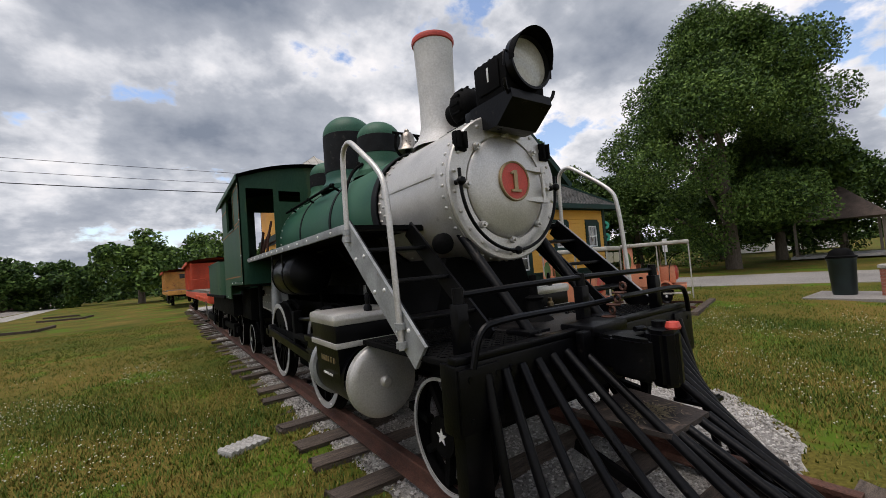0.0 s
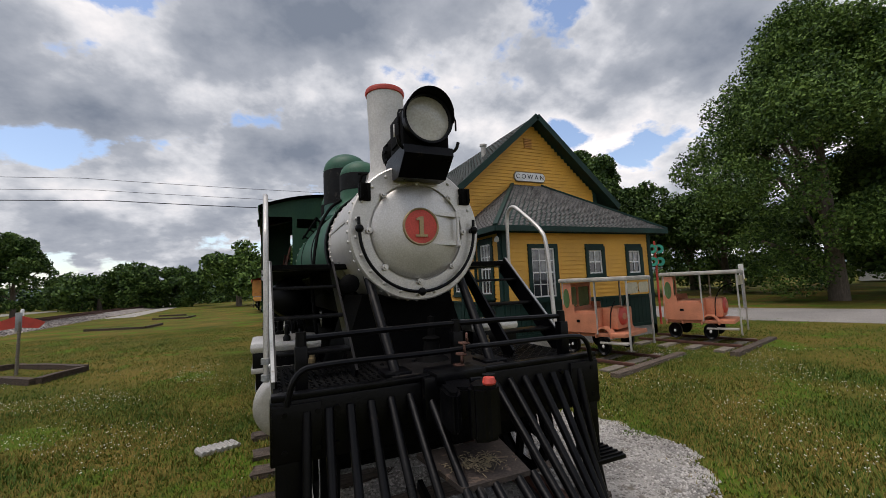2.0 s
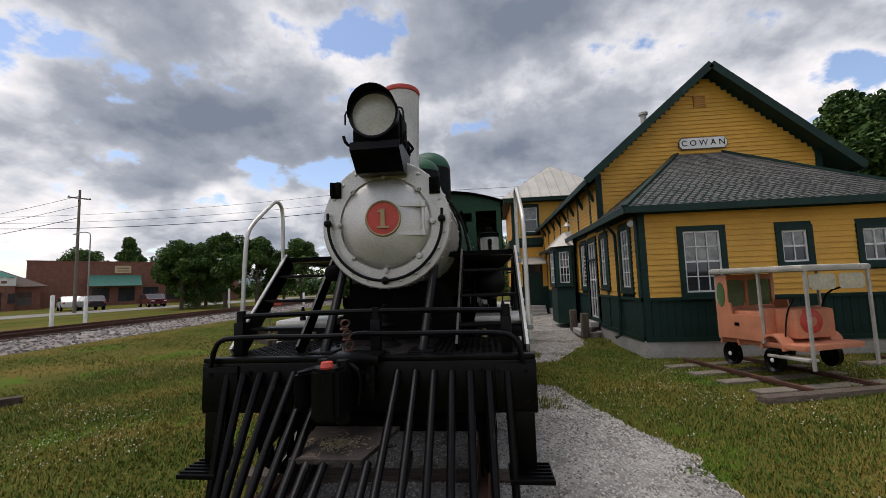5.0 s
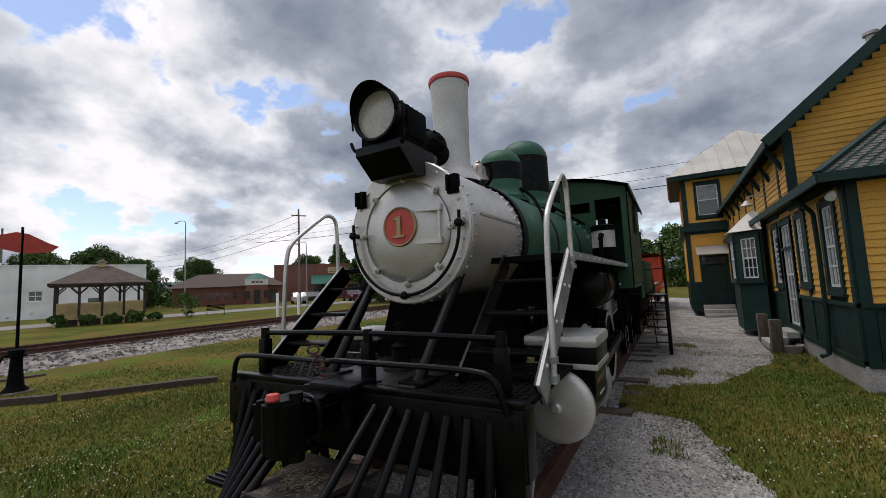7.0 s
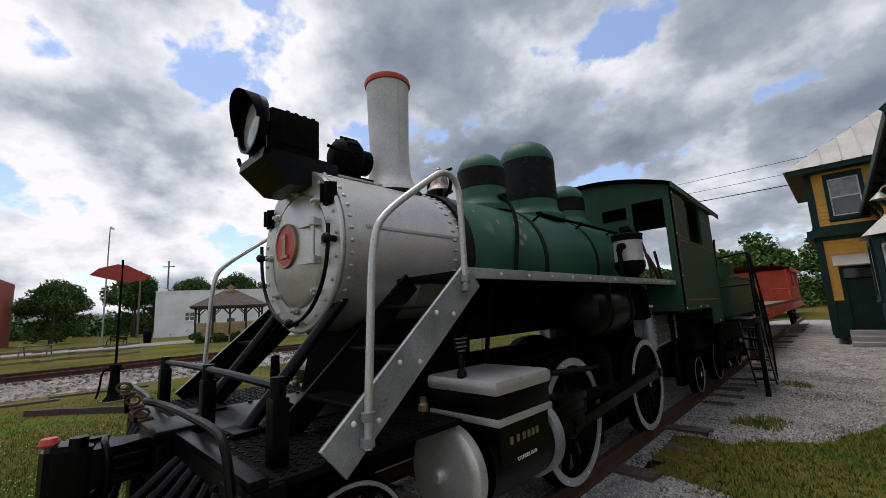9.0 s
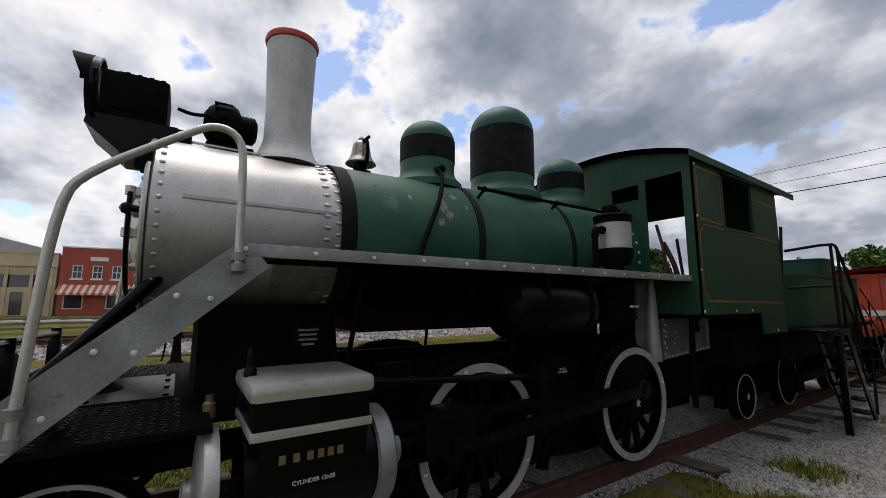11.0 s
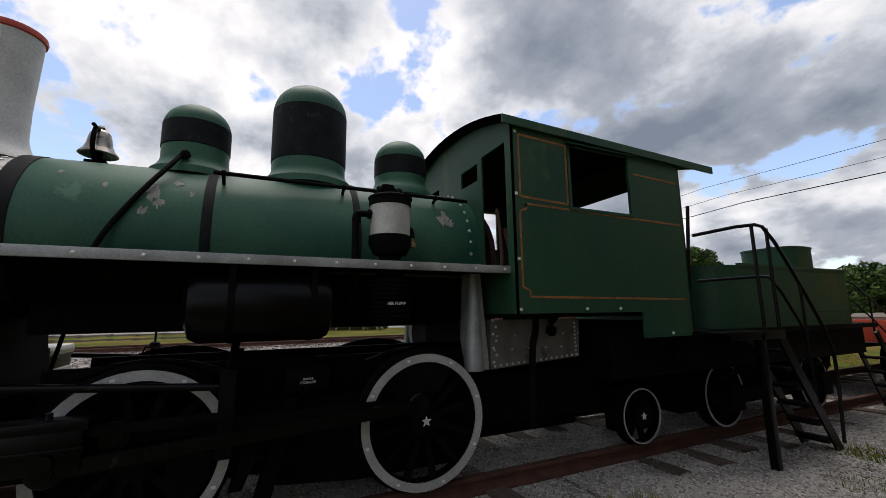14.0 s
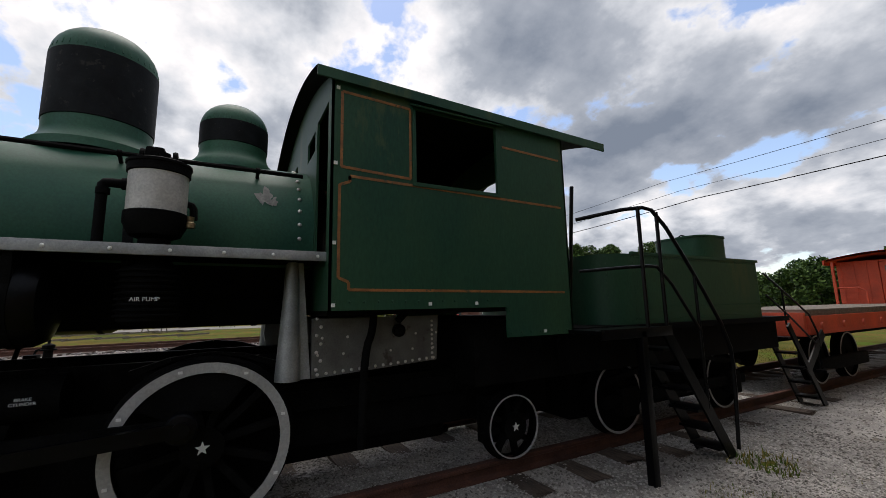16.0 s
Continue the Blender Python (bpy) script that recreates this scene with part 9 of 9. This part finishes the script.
def picnic_table(at, label):
    t = thing("picnic_table", label, "picnic table", "park tables", at)
    for k in range(4):
        part("top_plank", bx(B(), -0.9, 0.9, -0.36 + k * 0.18, -0.20 + k * 0.18, 0.72, 0.76), WOOD, t, smooth=False)
    for s in (-1, 1):
        part("bench_plank", bx(B(), -0.9, 0.9, s * 0.68 - 0.12, s * 0.68 + 0.12, 0.42, 0.46), WOOD, t, smooth=False)
        for x in (-0.65, 0.65):
            part("leg", bar(B(), (x, s * 0.25, 0.72), (x, s * 0.62, 0.0), 0.05, 0.09), WOOD, t, smooth=False)


picnic_table(pose(-35, -1.6, 0, 0, 0, 75), "grey wooden picnic table on the lawn")


def park_bench(at):
    t = thing("park_bench", "dark metal park bench facing the tracks", "bench", "park benches", at)
    for k in range(4):
        part("slat", bx(B(), -0.7, 0.7, -0.2 + k * 0.11, -0.12 + k * 0.11, 0.43, 0.46), SOOT, t, smooth=False)
        part("slat", bx(B(), -0.7, 0.7, 0.22, 0.25, 0.52 + k * 0.11, 0.59 + k * 0.11), SOOT, t, smooth=False)
    for x in (-0.66, 0.66):
        part("side_frame", tube(B(), [(x, -0.22, 0), (x, -0.2, 0.62), (x, 0.2, 0.62), (x, 0.25, 0.98), (x, 0.24, 0.4), (x, 0.28, 0)], 0.025, 6, 1), SOOT, t)


park_bench(pose(-33.5, 17.6, 0, 0, 0, 60))
park_bench(pose(-42.5, 3.4, 0, 0, 0, 50))


def litter_bin(name, label, at, r, h, material):
    t = thing(name, label, "litter bin", at=at)
    part("body", lathe(B(), [(r * 0.82, 0), (r * 0.86, 0.04), (r, h * 0.72), (r * 1.06, h * 0.74), (r * 1.06, h * 0.80)], (0, 0, 0), (0, 0, 1), 24), material, t)
    part("domed_lid", lathe(B(), [(r * 1.1, h * 0.78), (r * 1.1, h * 0.82), (r * 0.92, h * 0.84), (r * 0.80, h * 0.92), (r * 0.45, h * 0.99), (0, h)], (0, 0, 0), (0, 0, 1), 24), SOOT, t, "black domed lid")


BIN = mat("dark_green_bin", (0.006, 0.016, 0.016), 0.5, 0, 0.3, 4, 40, 0.05)
litter_bin("litter_bin", "dark green domed litter bin on a concrete pad", pose(11.2, -0.5, ground_z(11.2, -0.5) + 0.05), 0.26, 1.12, BIN)
litter_bin("litter_bin", "black litter bin on the park lawn", pose(-45, 6.0, 0), 0.35, 1.3, SOOT)
gz = ground_z(11.2, -0.5)
tagged(obj("concrete_pad", bx(B(), 10.3, 12.0, -1.9, 0.1, gz - 0.05, gz + 0.05, 0.01), ASPHALT), "low concrete pad under the bin", "pad")
bp = thing("brick_pier", "short red brick pier with a stone cap", "brick pier", at=pose(11.2, -1.35, gz + 0.05))
bm = bx(B(), -0.19, 0.19, -0.19, 0.19, -0.05, 0.62)
part("core", bm, CONCRETE, bp, smooth=False)
brk = None
for c in range(8):
    for s in range(4):
        for q in range(2):
            M = pose(0, 0, 0, 0, 0, 90 * s) @ Matrix.Translation((-0.105 + q * 0.21 + (0.05 if c % 2 else -0.0) * 0, -0.2, 0.035 + c * 0.075))
            if brk is None:
                ob = part("brick", bx(B(), -0.1, 0.1, -0.012, 0.03, -0.032, 0.032), BRICKM, bp, smooth=False)
                brk = ob.data
            else:
                ob = new("brick", brk)
                ob.parent = bp
            ob.matrix_basis = M
part("cap", bx(B(), -0.24, 0.24, -0.24, 0.24, 0.62, 0.69, 0.01), CONCRETE, bp)

# signal targets behind the depot's corner
TEAL = mat("teal_enamel", (0.02, 0.30, 0.20), 0.5, 0, 0.1, 5, 40, 0.05)
st = thing("switch_signal", "signal post with teal and red round targets", "signal", at=pose(10.6, 5.4, ground_z(10, 5)))
part("post", cyl(B(), (0, 0, -0.1), (0, 0, 2.7), 0.035, 0.03, 10), RED, st, "red painted post")
for z in (2.02, 2.44):
    for x, m in ((-0.16, TEAL), (0.16, TEAL)):
        part("target", lathe(B(), [(0.06, -0.01), (0.15, -0.012), (0.15, 0.012), (0.06, 0.01)], (x, -0.03, z), (-0.45, -0.9, 0), 24), m, st, "teal ring target")
    part("lamp_body", lathe(B(), [(0, -0.1), (0.07, -0.08), (0.07, 0.08), (0, 0.1)], (0.02, 0, z), (0, 0, 1), 14), RED, st)
# sign on a post by the road
sp = thing("road_sign", "small white sign on a grey post beside the road", "sign", at=pose(16.6, 6.3, 0.3, 0, 0, 60))
part("post", cyl(B(), (0, 0, -0.1), (0, 0, 1.5), 0.03, 0.03, 8), SILVER_DULL, sp)
sb = part("sign_plate", bx(B(), -0.16, 0.16, -0.035, -0.02, 1.1, 1.7), WHITE, sp, smooth=False)
for k in range(3):
    part("sign_bar", bx(B(), -0.11, 0.11, -0.042, -0.036, 1.2 + k * 0.15, 1.26 + k * 0.15), BLACK, sb, smooth=False)
# picnic shelter under the trees
sh = thing("picnic_shelter", "picnic shelter with a steep brown roof under the trees", "shelter", at=pose(33, 3.6, 0.3, 0, 0, 10))
part("roof", hip_roof(B(), -2.6, 2.6, -2.2, 2.2, 2.2, 4.6, 0.3), BROWNROOF, sh, smooth=False)
for x in (-2.3, 2.3):
    for y in (-1.9, 1.9):
        part("post", bx(B(), x - 0.07, x + 0.07, y - 0.07, y + 0.07, -0.1, 2.25), WOOD, sh, smooth=False)
part("slab", bx(B(), -2.6, 2.6, -2.2, 2.2, -0.08, 0.06), CONCRETE, sh, smooth=False)
for x, y in ((44, 16),):
    plain_building("cottage", "pale cottage half hidden behind the trees", pose(x + 8, y, 0.3, 0, 0, -70), 9, 7, 3.4, WHITEWALL, [("window", 1.5 + k * 2.6, 2.5 + k * 2.6, 1.0, 2.4) for k in range(3)], SHINGLE)


# ---- parked cars ----
def build_car(at, paint, label):
    t = thing("parked_car", label, "car", "cars parked by the shops", at)
    bm = B()
    prof = [(-2.2, 0.35), (-2.25, 0.75), (-2.15, 1.0), (-1.3, 1.08), (-0.55, 1.6), (1.3, 1.66), (2.0, 1.1), (2.2, 1.0), (2.22, 0.4)]
    prism(bm, prof, "y", -0.88, 0.88)
    bmesh.ops.bevel(bm, geom=list(bm.edges), offset=0.07, segments=2, affect="EDGES")
    part("body", bm, paint, t)
    for s in (-1, 1):
        part("side_window", prism(B(), [(-1.05, 1.1), (-0.5, 1.5), (1.2, 1.55), (1.6, 1.12)], "y", s * 0.875, s * 0.892), GLASSD, t, smooth=False)
        for x in (-1.4, 1.4):
            w = part("wheel", lathe(B(), [(0, 0.1), (0.2, 0.1), (0.33, 0.09), (0.34, 0), (0.34, -0.1), (0, -0.1)], (x, s * 0.82, 0.34), (0, s, 0), 20), SOOT, t)
            part("hubcap", lathe(B(), [(0, 0.115), (0.18, 0.105), (0.2, 0.09)], (x, s * 0.82, 0.34), (0, s, 0), 14), SILVER_DULL, w)
        part("headlight", bx(B(), -2.27, -2.2, s * 0.65 - 0.15, s * 0.65 + 0.15, 0.72, 0.86), WHITE, t)
        part("tail_light", bx(B(), 2.18, 2.25, s * 0.72 - 0.1, s * 0.72 + 0.1, 0.8, 1.0), RED, t)
    part("windscreen", prism(B(), [(-1.2, 1.14), (-1.25, 1.12), (-0.62, 1.57), (-0.58, 1.54)], "y", -0.74, 0.74), GLASSD, t, smooth=False)


CARP = {n: mat(n + "_car_paint", c, 0.3, 0.1, 0.05, 2, 20, 0, coat=0.6) for n, c in (("white", (0.7, 0.7, 0.7)), ("dark", (0.02, 0.02, 0.025)), ("maroon", (0.09, 0.012, 0.02)))}
build_car(pose(-47.5, 38.5, 0, 0, 0, -35), CARP["white"], "white car parked by the shops")
build_car(pose(-43.8, 37.6, 0, 0, 0, -30), CARP["dark"], "dark car parked by the shops")
build_car(pose(-41, 43, 0, 0, 0, 150), CARP["maroon"], "dark maroon car parked by the shops")
build_car(pose(-44, 47, 0, 0, 0, 140), CARP["dark"], "black car parked farther along the street")


# ---- small things by the depot ----
fp = thing("flower_pot", "pale stone flower pot beside the depot steps", "flower pot", at=pose(3.62, 6.9, ground_z(3.6, 6.9)))
part("pot", lathe(B(), [(0, 0), (0.12, 0), (0.17, 0.16), (0.19, 0.17), (0.19, 0.2), (0.15, 0.2), (0.14, 0.14), (0, 0.13)], (0, 0, 0), (0, 0, 1), 24), CONCRETE, fp)
